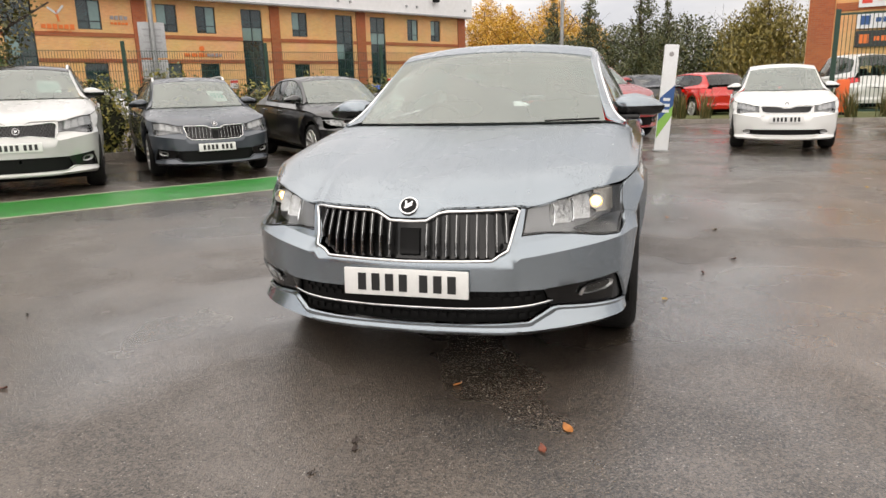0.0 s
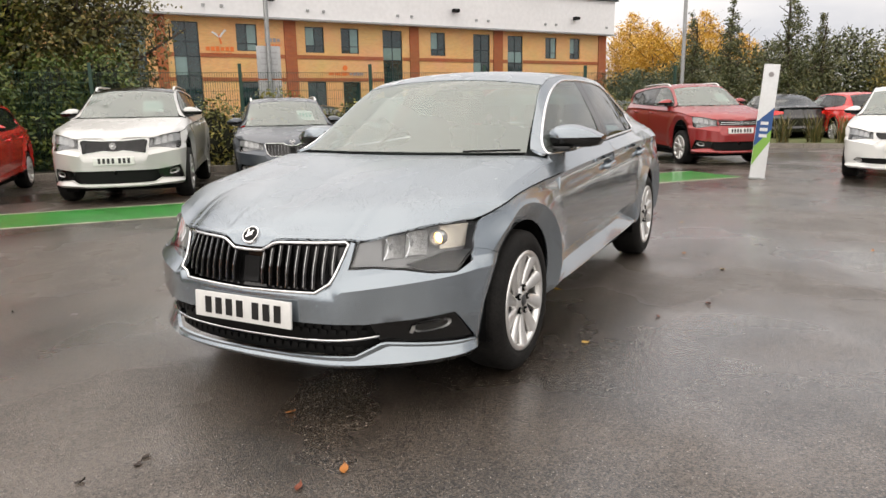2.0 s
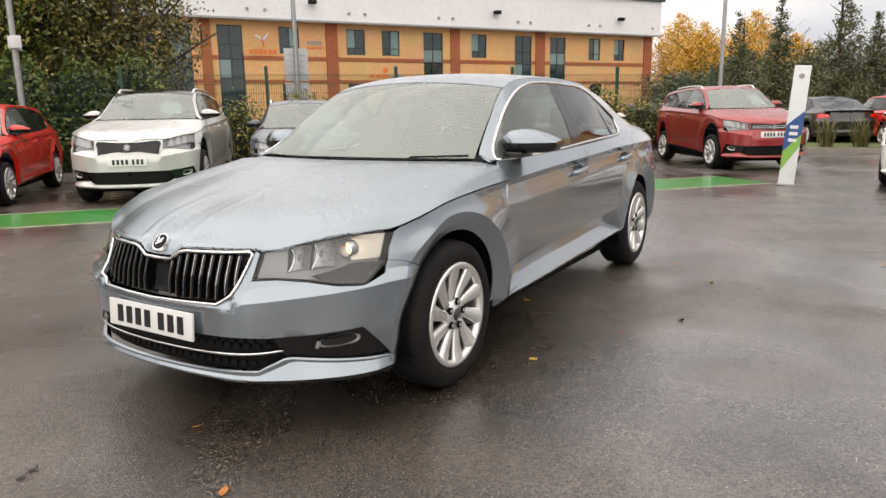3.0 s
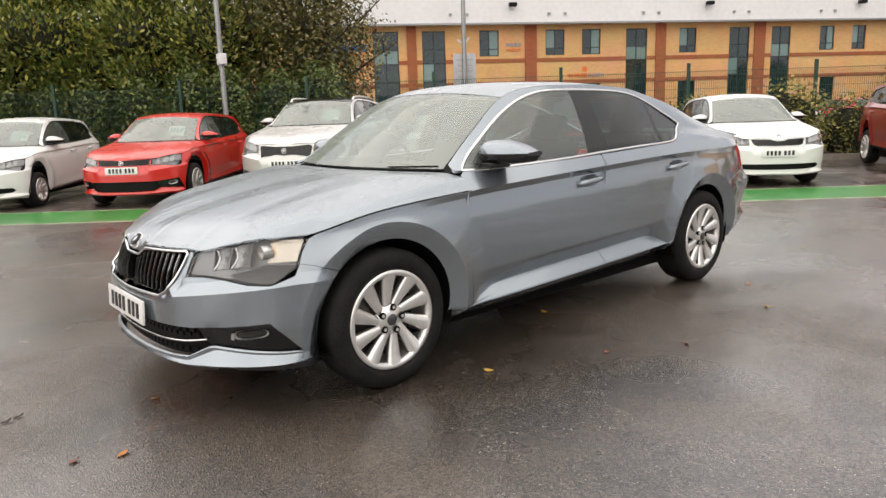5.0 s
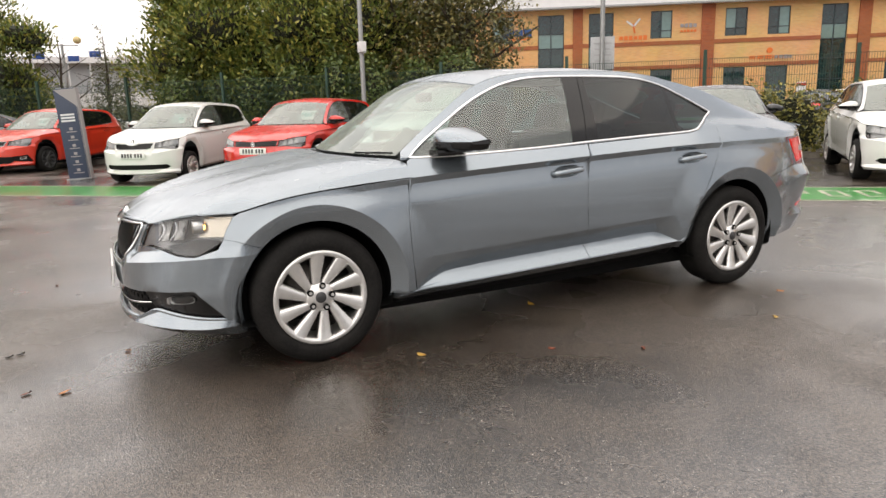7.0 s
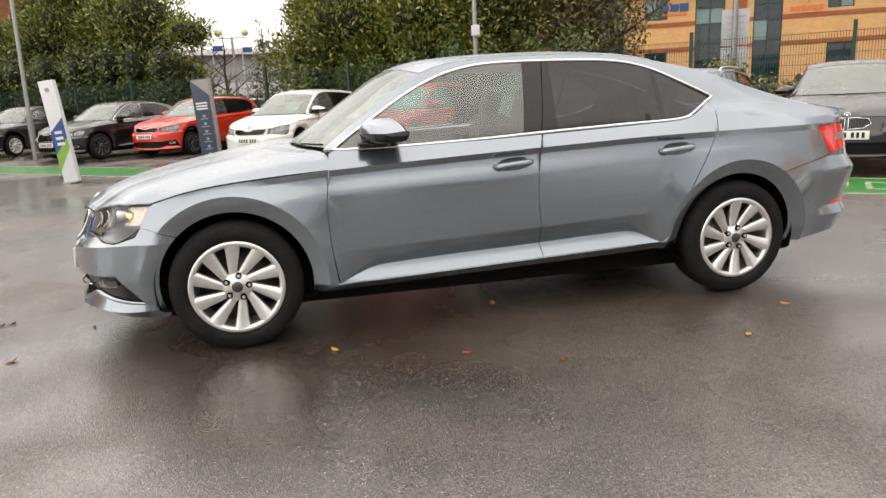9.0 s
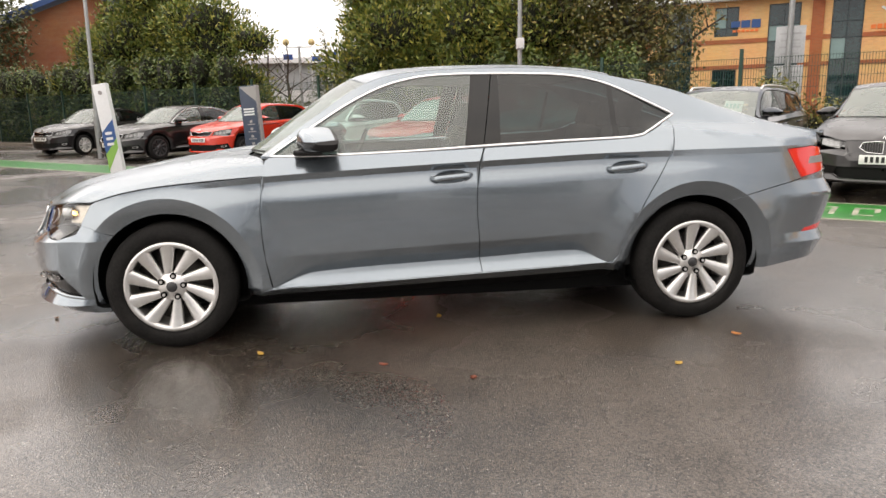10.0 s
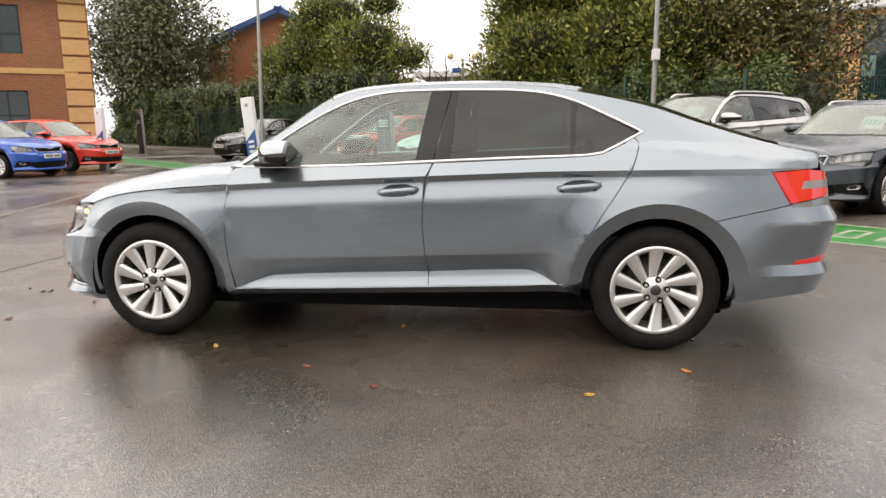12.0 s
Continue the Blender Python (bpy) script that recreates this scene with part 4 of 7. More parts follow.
        part("badge_shape", box((w, 0.004, h), at, 0.0, turn=Matrix.Rotation(-tip, 4, "X") @ Matrix.Rotation(radians(-spin), 4, "Y")), M["chrome"], badge)

    # headlamps
    hl = np.vstack([X([(0.466, 0.611), (0.497, 0.712), (0.58, 0.732), (0.70, 0.753), (0.795, 0.770)]), Y([(-1.804, 0.766), (-1.8425, 0.708), (-1.866, 0.655)]), X([(0.818, 0.592), (0.76, 0.594), (0.66, 0.608), (0.56, 0.617)])])
    if face == "kidney":
        hl = np.vstack([X([(0.40, 0.655), (0.44, 0.695), (0.60, 0.722), (0.78, 0.742)]), Y([(-1.82, 0.74), (-1.86, 0.69)]), X([(0.80, 0.66), (0.62, 0.645), (0.5, 0.64)])])
    hl = dense(hl)
    for sd in (1, -1):
        lamp = B.panel("headlight", hl, M["lamp_grey"], root, "clear headlight over grey reflectors" if not lit else "clear headlight with a lit amber side lamp", off=0.060, side=sd)
        B.panel("lens", hl, M["lens"], lamp, "clear plastic lens", off=0.003, side=sd, rim=0.004)
        p, n = B.line(hl, 0.004, sd)
        v, f = sweep(p, 0.0035, 0.004, True, n)
        mesh_object("bezel", v, f, M["gloss_black"], lamp, "", True)
        sh = -0.012 if face == "kidney" else 0.0
        edges_x = (0.590, 0.668, 0.746) if lit else (0.545, 0.625, 0.715, 0.796)
        for k in range(len(edges_x) - 1):
            xa, xb = edges_x[k] + 0.004, edges_x[k + 1] - 0.004
            lo = lambda x: 0.630 + sh + 0.14 * (x - 0.545)
            hi = lambda x: 0.714 + sh * 1.6 + 0.185 * (x - 0.545)
            gu, gv = np.meshgrid(np.linspace(0, 1, 9), np.linspace(0, 1, 7))
            gu, gv = gu.ravel(), gv.ravel()
            cx = xa + (xb - xa) * gu
            cz = lo(cx) + (hi(cx) - lo(cx)) * gv
            bowl = 0.020 + (0.042 if lit else 0.030) * (1 - 0.75 * (2 * gu - 0.7) ** 2) * (1 - 0.35 * (2 * gv - 1) ** 2)
            p = B.line(X(np.stack([cx + 0.012 * gv, cz], 1)), bowl, sd)[0]
            quads = [(j * 9 + i, j * 9 + i + 1, (j + 1) * 9 + i + 1, (j + 1) * 9 + i) for j in range(6) for i in range(8)]
            cup = mesh_object("reflector", p, quads if sd > 0 else [q[::-1] for q in quads], M["bright_reflector"] if lit else M["reflector"], lamp, "bright hollow reflector", True)
            if lit:
                t = np.linspace(0, 1, 12)
                fx = xa + 0.012 * np.sin(math.pi * t) + 0.012 * t
                p, n = B.line(X(np.stack([fx, lo(xa) + (hi(xa) - lo(xa)) * t], 1)), 0.016 + 0.012 * np.sin(math.pi * t), sd)
                v, f = sweep(p, 0.006, 0.012, up=n)
                mesh_object("reflector_fin", v, f, M["chrome"], cup, "", True)
        if lit:
            trim = dense(X([(0.480, 0.618), (0.506, 0.706), (0.545, 0.715), (0.590, 0.722), (0.588, 0.638), (0.68, 0.648), (0.715, 0.613), (0.66, 0.6115), (0.56, 0.620)]))
            B.panel("inner_trim", trim, M["lamp_grey"], lamp, "smoked grey lamp trim", off=0.020, side=sd, rim=0.004)
        if face != "kidney":
            end = dense(np.vstack([X([(0.796, 0.668), (0.808, 0.764)]), Y([(-1.808, 0.760), (-1.8415, 0.706), (-1.861, 0.668)])]))
            B.panel("side_reflector", end, M["amber_glow"] if lit else M["reflector"], lamp, "side reflector, warm-toned for lamp glow on the lit car", off=0.048 if lit else 0.016, side=sd, rim=0.004)
        if lit:
            B.panel("lamp_shade", dense(np.vstack([X([(0.67, 0.626), (0.755, 0.650), (0.800, 0.668)]), Y([(-1.864, 0.662)]), X([(0.817, 0.596), (0.76, 0.600), (0.71, 0.607)])])), M["gloss_black"], lamp, "black lower bezel", off=0.010, side=sd, rim=0.004)
            p, n = B.line(X([(0.778, 0.716)]), 0.012, sd)
            tv, tf = lathe([(0.012, 0.046), (0.022, 0.040), (0.028, 0.0), (0.030, 0.001), (0.030, 0.046)], 24)
            tube = mesh_object("lamp_tube", [(v[1], v[0], v[2]) for v in tv], tf, M["bright_reflector"], lamp, "deep bright reflector of the side lamp", True)
            tube.location = p[0]
            part("side_lamp_bulb", rod((0, 0.041, 0), (0, 0.033, 0), 0.019, 0.019, 20), M["warm_glow"], lamp, "lit warm side lamp bulb").location = p[0]

    # front wings
    cy = np.linspace(-1.772, -0.924, 40 if not low else 14)
    wing = np.vstack([Y([(-1.806, 0.764)]), Y(np.stack([cy, CREASE(cy) - 0.003], 1)), Y([(-0.930, 0.86), (-0.935, 0.798), (-0.944, 0.707), (-0.941, 0.568), (-0.931, 0.458), (-0.910, 0.300), (-1.022, 0.262)]),
                      Y(arc(FRONT_W, 0.382, -9, 133.3, 34)), Y([(-1.80, 0.655), (-1.860, 0.665), (-1.845, 0.705)])])
    wing = dense(wing)
    # doors
    shut_b = [(0.236, 1.006), (0.204, 0.931), (0.188, 0.796), (0.184, 0.674), (0.193, 0.55), (0.1965, 0.509), (0.203, 0.424), (0.2042, 0.409), (0.210, 0.3405)]
    shut_c = [(1.290, 1.128), (1.322, 1.105), (1.316, 1.070), (1.271, 0.960), (1.113, 0.716), (1.02, 0.538), (0.960, 0.397), (0.914, 0.362)]
    fb = lambda y: np.interp(y, [-0.93, -0.09, 0.37, 1.07, 1.162, 1.265], [0.985, 0.994, 1.010, 1.036, 1.060, 1.106])
    ya = np.linspace(-0.835, 0.232, 24)
    door_f = np.vstack([Y([(-0.903, 0.3015), (-0.928, 0.458), (-0.937, 0.568), (-0.941, 0.707), (-0.932, 0.798), (-0.922, 0.90), (-0.917, 0.94), (-0.910, 0.968), (-0.888, 0.981)]), Y(np.stack([ya, fb(ya) - 0.004], 1)),
                        Y([(y - 0.002, z) for y, z in shut_b[1:]]), Y([(-0.3, 0.3222)])])
    yb = np.linspace(0.242, 1.255, 24)
    door_r = np.vstack([Y([(y + 0.002, z) for y, z in shut_b[1:][::-1]]), Y(np.stack([yb, fb(yb) - 0.004], 1)), Y(rounded(shut_c, step=0.05)), Y([(0.55, 0.3535)])])
    # side frame with roof rail, rear pillar and rear wing
    et = np.linspace(-0.925, 2.295, 70 if not low else 40)
    top = rounded(B.top, step=0.05)
    if B.kind == "slope":
        back = [(1.296, 1.135), (1.326, 1.108)] + [tuple(q) for q in rounded([(1.326, 1.108), (1.321, 1.070), (1.276, 0.960), (1.118, 0.716), (1.025, 0.538), (0.965, 0.397), (0.925, 0.350)], step=0.05)[1:]]
        ring_end = [(1.352, 1.150)]
    else:
        back = [(B.low[0][0], B.low[0][1]), (B.low[1][0], B.low[1][1])] + [(1.30, 1.046), (1.290, 0.980)] + [tuple(q) for q in rounded([(1.276, 0.960), (1.118, 0.716), (1.025, 0.538), (0.965, 0.397), (0.925, 0.350)], step=0.05)]
        ring_end = []
        door_r = np.vstack([Y([(y + 0.002, z) for y, z in shut_b[1:][::-1]]), Y(np.stack([yb, np.minimum(fb(yb), 1.046) - 0.004], 1)), Y(rounded([(1.285, 0.975)] + shut_c[3:], step=0.05)), Y([(0.55, 0.348)])])
    zt = B.edge(et)[:, 0] - 0.003
    frame_o = np.vstack([Y(np.stack([et, zt], 1)), Y([(2.27, 0.965), (1.975, 0.952), (2.075, 0.785), (1.70, 0.712), (1.615, 0.678)]), Y(arc(REAR_W, 0.382, 63, 188, 34)), Y([(1.03, 0.27), (0.935, 0.34)]),
                         Y(back[::-1]), Y(ring_end) if ring_end else np.zeros((0, 2)), Y(top[::-1]), Y([(-0.888, 0.9865), (-0.934, 0.9885)])])
    frame_o = dense(frame_o)
    sill = dense(Y([(-1.035, 0.252), (-1.03, 0.262), (-0.90, 0.2940), (0.0, 0.3268), (0.92, 0.3600), (1.03, 0.322), (1.04, 0.300), (0.9, 0.312), (0.0, 0.286)]))
    skirt = dense(Y([(-1.035, 0.205), (-1.035, 0.255), (0.0, 0.287), (1.04, 0.307), (1.04, 0.235), (0.0, 0.215)]))
    rear_b = dense(np.vstack([Y(arc(REAR_W, 0.382, 62, -18, 18)), Y([(1.80, 0.270), (1.975, 0.280), (2.15, 0.298)]), np.array([[B.s_max - 0.55, 0.32], [B.s_max, 0.32], [B.s_max, 0.66], [B.s_max - 0.605, 0.70], [B.s_max - 0.615, 0.834]]), Y([(2.15, 0.794), (2.09, 0.784), (2.08, 0.781), (1.70, 0.708)])]))
    tail = dense(np.vstack([Y([(1.985, 0.948), (2.085, 0.79), (2.15, 0.80)]), np.array([[B.s_max - 0.62, 0.84], [B.s_max - 0.62, 0.93]]), Y([(2.20, 0.958)])]))
    sr = np.arange(float(B.by_y(1.86)), B.s_max - 0.01, 0.03 if not low else 0.08)
    folds_r = [np.stack([sr, np.full(len(sr), z)], 1) for z in (0.77, 0.70, 0.47, 0.415)]
    hatch = dense(np.array([[B.s_max - 0.60, 0.70], [B.s_max, 0.68], [B.s_max, 0.99], [B.s_max - 0.60, 0.985]]))
    refl = dense(np.vstack([Y([(2.12, 0.470), (2.14, 0.490), (2.31, 0.508)]), Y([(2.31, 0.472)])]))
    for sd in (1, -1):
        B.panel("front_wing", wing, coat, root, "", lines=guide + rings, side=sd)
        oval = lambda y0, z0: [] if low else [Y([(y0 + 0.106 + 0.086 * np.sign(math.cos(t)) * abs(math.cos(t)) ** 0.75, z0 + 0.008 + 0.033 * np.sign(math.sin(t)) * abs(math.sin(t)) ** 0.75 + 0.075 * 0.086 * math.cos(t)) for t in np.linspace(0, 2 * math.pi, 36, endpoint=False)])]
        df = B.panel("front_door", door_f, coat, root, "", oval(-0.055, 0.852), lines=guide, side=sd)
        dr = B.panel("rear_door", door_r, coat, root, "", oval(0.905, 0.874), lines=guide, side=sd)
        B.panel("side_frame", frame_o, coat, root, "", lines=guide + rings, side=sd)
        B.panel("sill", sill, M["black"] if clad else coat, root, "", side=sd, rim=0.05)
        B.panel("under_skirt", skirt, M["black"], root, "black plastic sill underside", off=0.05, side=sd)
        B.panel("rear_bumper", rear_b, coat, root, "", lines=rings + folds_r, side=sd)
        tl = B.panel("tail_light", tail, M["tail_red"], root, "glossy red tail light", off=-0.002, side=sd)
        if not low:
            B.panel("clear_section", dense(np.vstack([Y([(2.165, 0.90), (2.145, 0.862)]), np.array([[B.s_max - 0.63, 0.865], [B.s_max - 0.63, 0.905]])])), M["reflector"], tl, "clear reversing lamp", off=-0.004, side=sd)
            B.panel("rear_reflector", refl, M["tail_red"], root, "small red reflector with a faint glow added", off=-0.003, side=sd)
        B.panel("tailgate_half", hatch, coat, root, "", side=sd)
        # black backing strips put into the shut lines in place of gap shade
        seams = [Y(straight([(-0.908, 0.31), (-0.9295, 0.458), (-0.939, 0.568), (-0.9425, 0.707), (-0.9335, 0.798), (-0.926, 0.89)], False, 0.03)), Y(straight(shut_b[1:5] + [(0.1955, 0.52)], False, 0.03)),
                 Y(straight([(1.6, 0.695), (1.70, 0.710), (2.075, 0.782)], False, 0.04)), Y(straight([(-1.69, 0.615), (-1.80, 0.6545), (-1.858, 0.664)], False, 0.03)),
                 Y(np.stack([cy, CREASE(cy)], 1))]
        if B.kind == "slope":
            seams.append(Y(rounded([(1.3185, 1.070), (1.2735, 0.960), (1.1155, 0.716), (1.0225, 0.538), (0.9625, 0.397)], step=0.04)))
        foot = Y(straight([(0.196, 0.515), (0.1965, 0.509), (0.2042, 0.409), (0.2095, 0.345)], False, 0.01))
        for q in seams + ([foot] if not low else []):
            thin = 0.55 if q is foot else 1.0
            p, n = B.line(q, 0.0065 * thin, sd)
            v, f = sweep(p, 0.011 * thin, 0.005 * thin, up=n)
            mesh_object("gap_backing", v, f, M["arch"], root, "black backing strip that darkens the shut line", False)
        # handles
        for door, y0 in ((df, -0.055), (dr, 0.905)):
            z0 = 0.852 if y0 < 0 else 0.874
            q = Y([(y0 + 0.212 * t, z0 + 0.016 * t) for t in np.linspace(0, 1, 9)])
            p, n = B.line(q, -0.030, sd)
            p[0], p[-1] = B.line(q, 0.004, sd)[0][[0, -1]]
            v, f = sweep(p, 0.024, 0.018, up=n, n=8)
            h = mesh_object("door_handle", v, f, coat, door, "door handle in body colour", True)
            if not low:
                B.dish("handle_recess", "y", (y0 + 0.106, z0 + 0.008), (0.086, 0.033), 0.034, coat, h, "hollow behind the handle", sd, 0.0005, 3.0, 0.075)
                p, n = B.line(Y([(y0 + 0.02 + 0.172 * t, z0 + 0.013 + 0.013 * t) for t in np.linspace(0, 1, 7)]), -0.028, sd)
                v, f = sweep(p, 0.010, 0.007, up=n, n=6)
                mesh_object("handle_seam", v, f, M["black"], h, "", True)
        # glass and pillars
        loop = dense(Y(np.vstack([top, rounded(B.low, step=0.05)])))
        p, n = B.line(loop, 0.002, sd)
        v, f = sweep(p, 0.0135 if not low else 0.012, 0.010, True, n, 6)
        mesh_object("window_trim", v, f, M["chrome"] if not low or face == "slats" and coat in (M["black_paint"],) else M["black"], root, "bright chrome window surround" if not low else "", True)

        def cut(a0, a1, b0, b1):
            """The part of the window between two leaning lines (y at z = 1.02 and at z = 1.37)."""
            q = []
            P = np.vstack([top, rounded(B.low, step=0.05)])
            lim0 = lambda z: a0 + (a1 - a0) * (z - 1.02) / 0.35
            lim1 = lambda z: b0 + (b1 - b0) * (z - 1.02) / 0.35
            for y, z in straight(P, True, 0.02):
                q.append((min(max(y, lim0(z)), lim1(z)), z))
            out = []
            for k in q:
                if not out or math.hypot(k[0] - out[-1][0], k[1] - out[-1][1]) > 0.004:
                    out.append(k)
            return Y(out)
        B.panel("door_window", cut(-2, -2, 0.138, 0.198), M["glass"], df, "clear side window", off=0.014, side=sd, rim=0.004, res=0.08)
        B.panel("rear_door_window", cut(0.328, 0.352, 0.965, 0.975), M["tint"] if tint_rear else M["glass"], dr, "dark tinted rear window", off=0.014, side=sd, rim=0.004, res=0.08)
        B.panel("quarter_window", cut(0.992, 1.004, 3, 3), M["tint"] if tint_rear else M["glass"], dr, "dark tinted quarter window", off=0.014, side=sd, rim=0.004, res=0.08)
        B.panel("door_pillar", cut(0.138, 0.198, 0.235, 0.308), M["gloss_black"], df, "gloss black pillar", off=0.008, side=sd, res=0.08)
        B.panel("door_pillar", cut(0.240, 0.314, 0.328, 0.352), M["gloss_black"], dr, "gloss black pillar", off=0.008, side=sd, res=0.08)
        B.panel("window_divider", cut(0.965, 0.975, 0.992, 1.004), M["gloss_black"], dr, "", off=0.010, side=sd, res=0.08)

    # bonnet
    s_e = float(B.by_y(-1.776))
    fz = curve([(0, 0.680), (0.07, 0.682), (0.145, 0.719), (0.30, 0.723), (0.47, 0.722), (0.51, 0.717), (0.66, 0.748), (0.795, 0.774), (1.2, 0.780)])
    rear_line = curve([(0, 0, -1.10, 0.982), (0.5, 0.44, -1.06, 0.983), (0.8, 0.715, -0.968, 0.980), (0.93, 0.842, -0.917, 0.958), (1, 0.895, -0.918, 0.900)])
    middle = curve([(0, -2.266, 0.688), (0.03, -2.252, 0.722), (0.075, -2.212, 0.763), (0.16, -2.105, 0.812), (0.4, -1.82, 0.882), (0.6, -1.58, 0.927), (0.8, -1.34, 0.959), (1, -1.10, 0.982)])

    def bonnet(u, v):
        a = np.abs(u)
        y_e = -1.776 + (1.776 - 0.918) * v
        E = B.raw(B.by_y(y_e), CREASE(y_e) + 0.004)
        m = middle(v)
        lift = 0.036 * smooth(a, 0.055, 0.14)
        C = np.stack([0 * v, m[:, 0], m[:, 1] + lift * np.clip(1 - v / 0.075, 0, 1) ** 1.5], 1)
        xf = np.interp(a * s_e, B.s, B.p[:, 0])
        F = B.raw(a * s_e, fz(xf))
        R = rear_line(a)
        F0, F1 = B.raw(np.array([0.0]), fz(np.array([0.0])))[0], B.raw(np.array([s_e]), np.array([CREASE(-1.776) + 0.004]))[0]
        F = F + (a ** 12)[:, None] * (F1 - B.raw(np.array([s_e]), fz(np.interp(np.array([s_e]), B.s, B.p[:, 0])))[0])
        R0, R1 = rear_line(np.array(0.0)), B.raw(np.array([B.by_y(-0.918)]), np.array([CREASE(-0.918) + 0.004]))[0]
        R = R + (a ** 20)[:, None] * (R1 - rear_line(np.array(1.0)))
        out, nose = np.zeros((len(u), 3)), 1.6
        for k in range(3):
            g = a if k < 2 else a ** 2.3
            out[:, k] = (1 - g) * C[:, k] + g * E[:, k] + (1 - v) ** nose * (F[:, k] - (1 - g) * (F0[k] + (lift if k == 2 else 0)) - g * F1[k]) + v * (R[:, k] - (1 - g) * R0[k] - g * R1[k])
        ridge = 0.44 + 0.42 * v
        inner = 0.10 + 0.36 * v
        fade = smooth(v, 0.01, 0.22) * (1 - smooth(v, 0.8, 1))
        tent = lambda lo, mid, hi: np.clip(np.minimum((a - lo) / (mid - lo), (hi - a) / (hi - mid)), 0, 1)
        out[:, 2] += fade * (0.022 * tent(0 * v, ridge, 1 + 0 * v) + 0.008 * tent(0 * v, inner, ridge))
        out[:, 0] *= np.sign(u)
        return out
    B.patch("bonnet", bonnet, 201 if not low else 31, 121 if not low else 21, coat, root, "rain-spotted bonnet with sharp creases" if not low else "")

    def shell(y0, y1, bow0, bow1, crown0, crown1, inset=0.0, lift=0.0):
        def f(u, v):
            y = y0 + (y1 - y0) * v
            e = B.edge(y)
            b, c = bow0 + (bow1 - bow0) * v, crown0 + (crown1 - crown0) * v
            w = 1 - np.abs(u) ** 2.2
            return np.stack([u * (e[:, 1] - inset), y - b * w, e[:, 0] + c * w + lift], 1)
        return f
    e0, e1 = B.ends
    tail_end = 2.29 if B.kind == "slope" else 2.33
    B.patch("windscreen", shell(-0.925, -0.380, 0.155, 0.10, 0.004, 0.042, 0.006, -0.003), 41 if not low else 17, 25 if not low else 9, M["screen"], root, "pale windscreen with sky sheen mixed into its glass", 0.005)
    B.patch("roof", shell(-0.374, e0, 0.10, -0.06, 0.043, 0.040), 41 if not low else 17, 31 if not low else 13, roof or coat, root, "", 0.02)
    B.patch("rear_window", shell(e0 + 0.005, e1, -0.06, -0.10 if B.kind == "slope" else -0.06, 0.040, 0.020, 0.004, -0.003), 21 if not low else 11, 21 if not low else 9, M["tint"], root, "tinted rear window", 0.005)
    if B.kind == "slope":
        B.patch("boot_lid", shell(e1 + 0.004, tail_end, -0.10, -0.09, 0.020, 0.015), 21, 9, coat, root)
    cowl = shell(-0.99, -0.90, 0.13, 0.155, -0.02, -0.006)
    B.patch("cowl", lambda u, v: cowl(u, v) * (0.97, 1, 1) + (0, 0, -0.026), 21, 5, M["black"], root, "black wiper cowl")
    if not low:
        scr = shell(-0.925, -0.380, 0.155, 0.10, 0.004, 0.042, 0.008, -0.007)
        B.patch("dark_glass_edge", lambda u, v: scr(u, v * 0.055), 41, 3, M["black"], root, "black band along the foot of the windscreen", 0.002)
        B.patch("dark_glass_edge", lambda u, v: scr(u, 0.965 + v * 0.035), 41, 3, M["black"], root, "black band along the head of the windscreen", 0.002)
        for x0, x1, up_by in ((-0.34, 0.10, -0.012), (0.40, 0.69, 0.001)):
            f = shell(-0.925, -0.380, 0.155, 0.10, 0.004, 0.042, 0.006, up_by)
            us = np.linspace(x0, x1, 12) / 0.72
            p = f(us, np.full(12, 0.0) + 0.02 * np.linspace(0, 1, 12))
            v, ff = sweep(p, 0.006, 0.006, n=6)
            mesh_object("wiper", v, ff, M["black"], root, "black wiper blade", True)

    # mirrors
    for sd in (1, -1):
        at = np.array([0.905, -0.605, 1.062])
        top_z = curve([(0, 0.042), (0.15, 0.064), (0.38, 0.070), (0.75, 0.046), (1, 0.010)])
        low_z = curve([(0, 0.036), (0.12, 0.052), (0.70, 0.054), (0.92, 0.046), (1, 0.014)])
        nose_y = curve([(0, -0.115), (0.22, -0.140), (0.6, -0.110), (1, -0.030)])
        ring, count = 24, 15
        loft = []
        for i in range(count):
            t = i / (count - 1)
            y0, y1 = float(nose_y(t)), 0.055 + 0.030 * t
            for j in range(ring):
                g = 2 * math.pi * j / ring
                cy, cz = math.cos(g), math.sin(g)
                cy, cz = math.copysign(abs(cy) ** 0.6, cy), math.copysign(abs(cz) ** (0.75 if cz > 0 else 0.5), cz)
                loft.append(Vector(((-0.130 + 0.262 * t - 0.010 * max(cz, 0)), (y0 + y1) / 2 + (y1 - y0) / 2 * cy, cz * float(top_z(t) if cz > 0 else low_z(t)))) + Vector(at))
        halves = []
        for upper in (False, True):
            b = bmesh.new()
            vs = [b.verts.new(Vector(B.fit(np.array([(q.x * sd, q.y, q.z)]))[0])) for q in loft]
            for i in range(count - 1):
                for j in range(ring):
                    if (4 <= j < ring // 2) == upper:
                        k = (j + 1) % ring
                        q = (vs[i * ring + j], vs[i * ring + k], vs[(i + 1) * ring + k], vs[(i + 1) * ring + j])
                        b.faces.new(q if sd < 0 else q[::-1])
            for i in (0, count - 1):
                js = list(range(4, ring // 2 + 1)) if upper else list(range(ring // 2, ring)) + [0, 1, 2, 3, 4]
                q = [vs[i * ring + j] for j in js]
                b.faces.new(q if (i == 0) == (sd > 0) else q[::-1])
            bmesh.ops.delete(b, geom=[v for v in b.verts if not v.link_faces], context="VERTS")
            bmesh.ops.recalc_face_normals(b, faces=b.faces[:])
            halves.append(b)
        bm, cap = halves
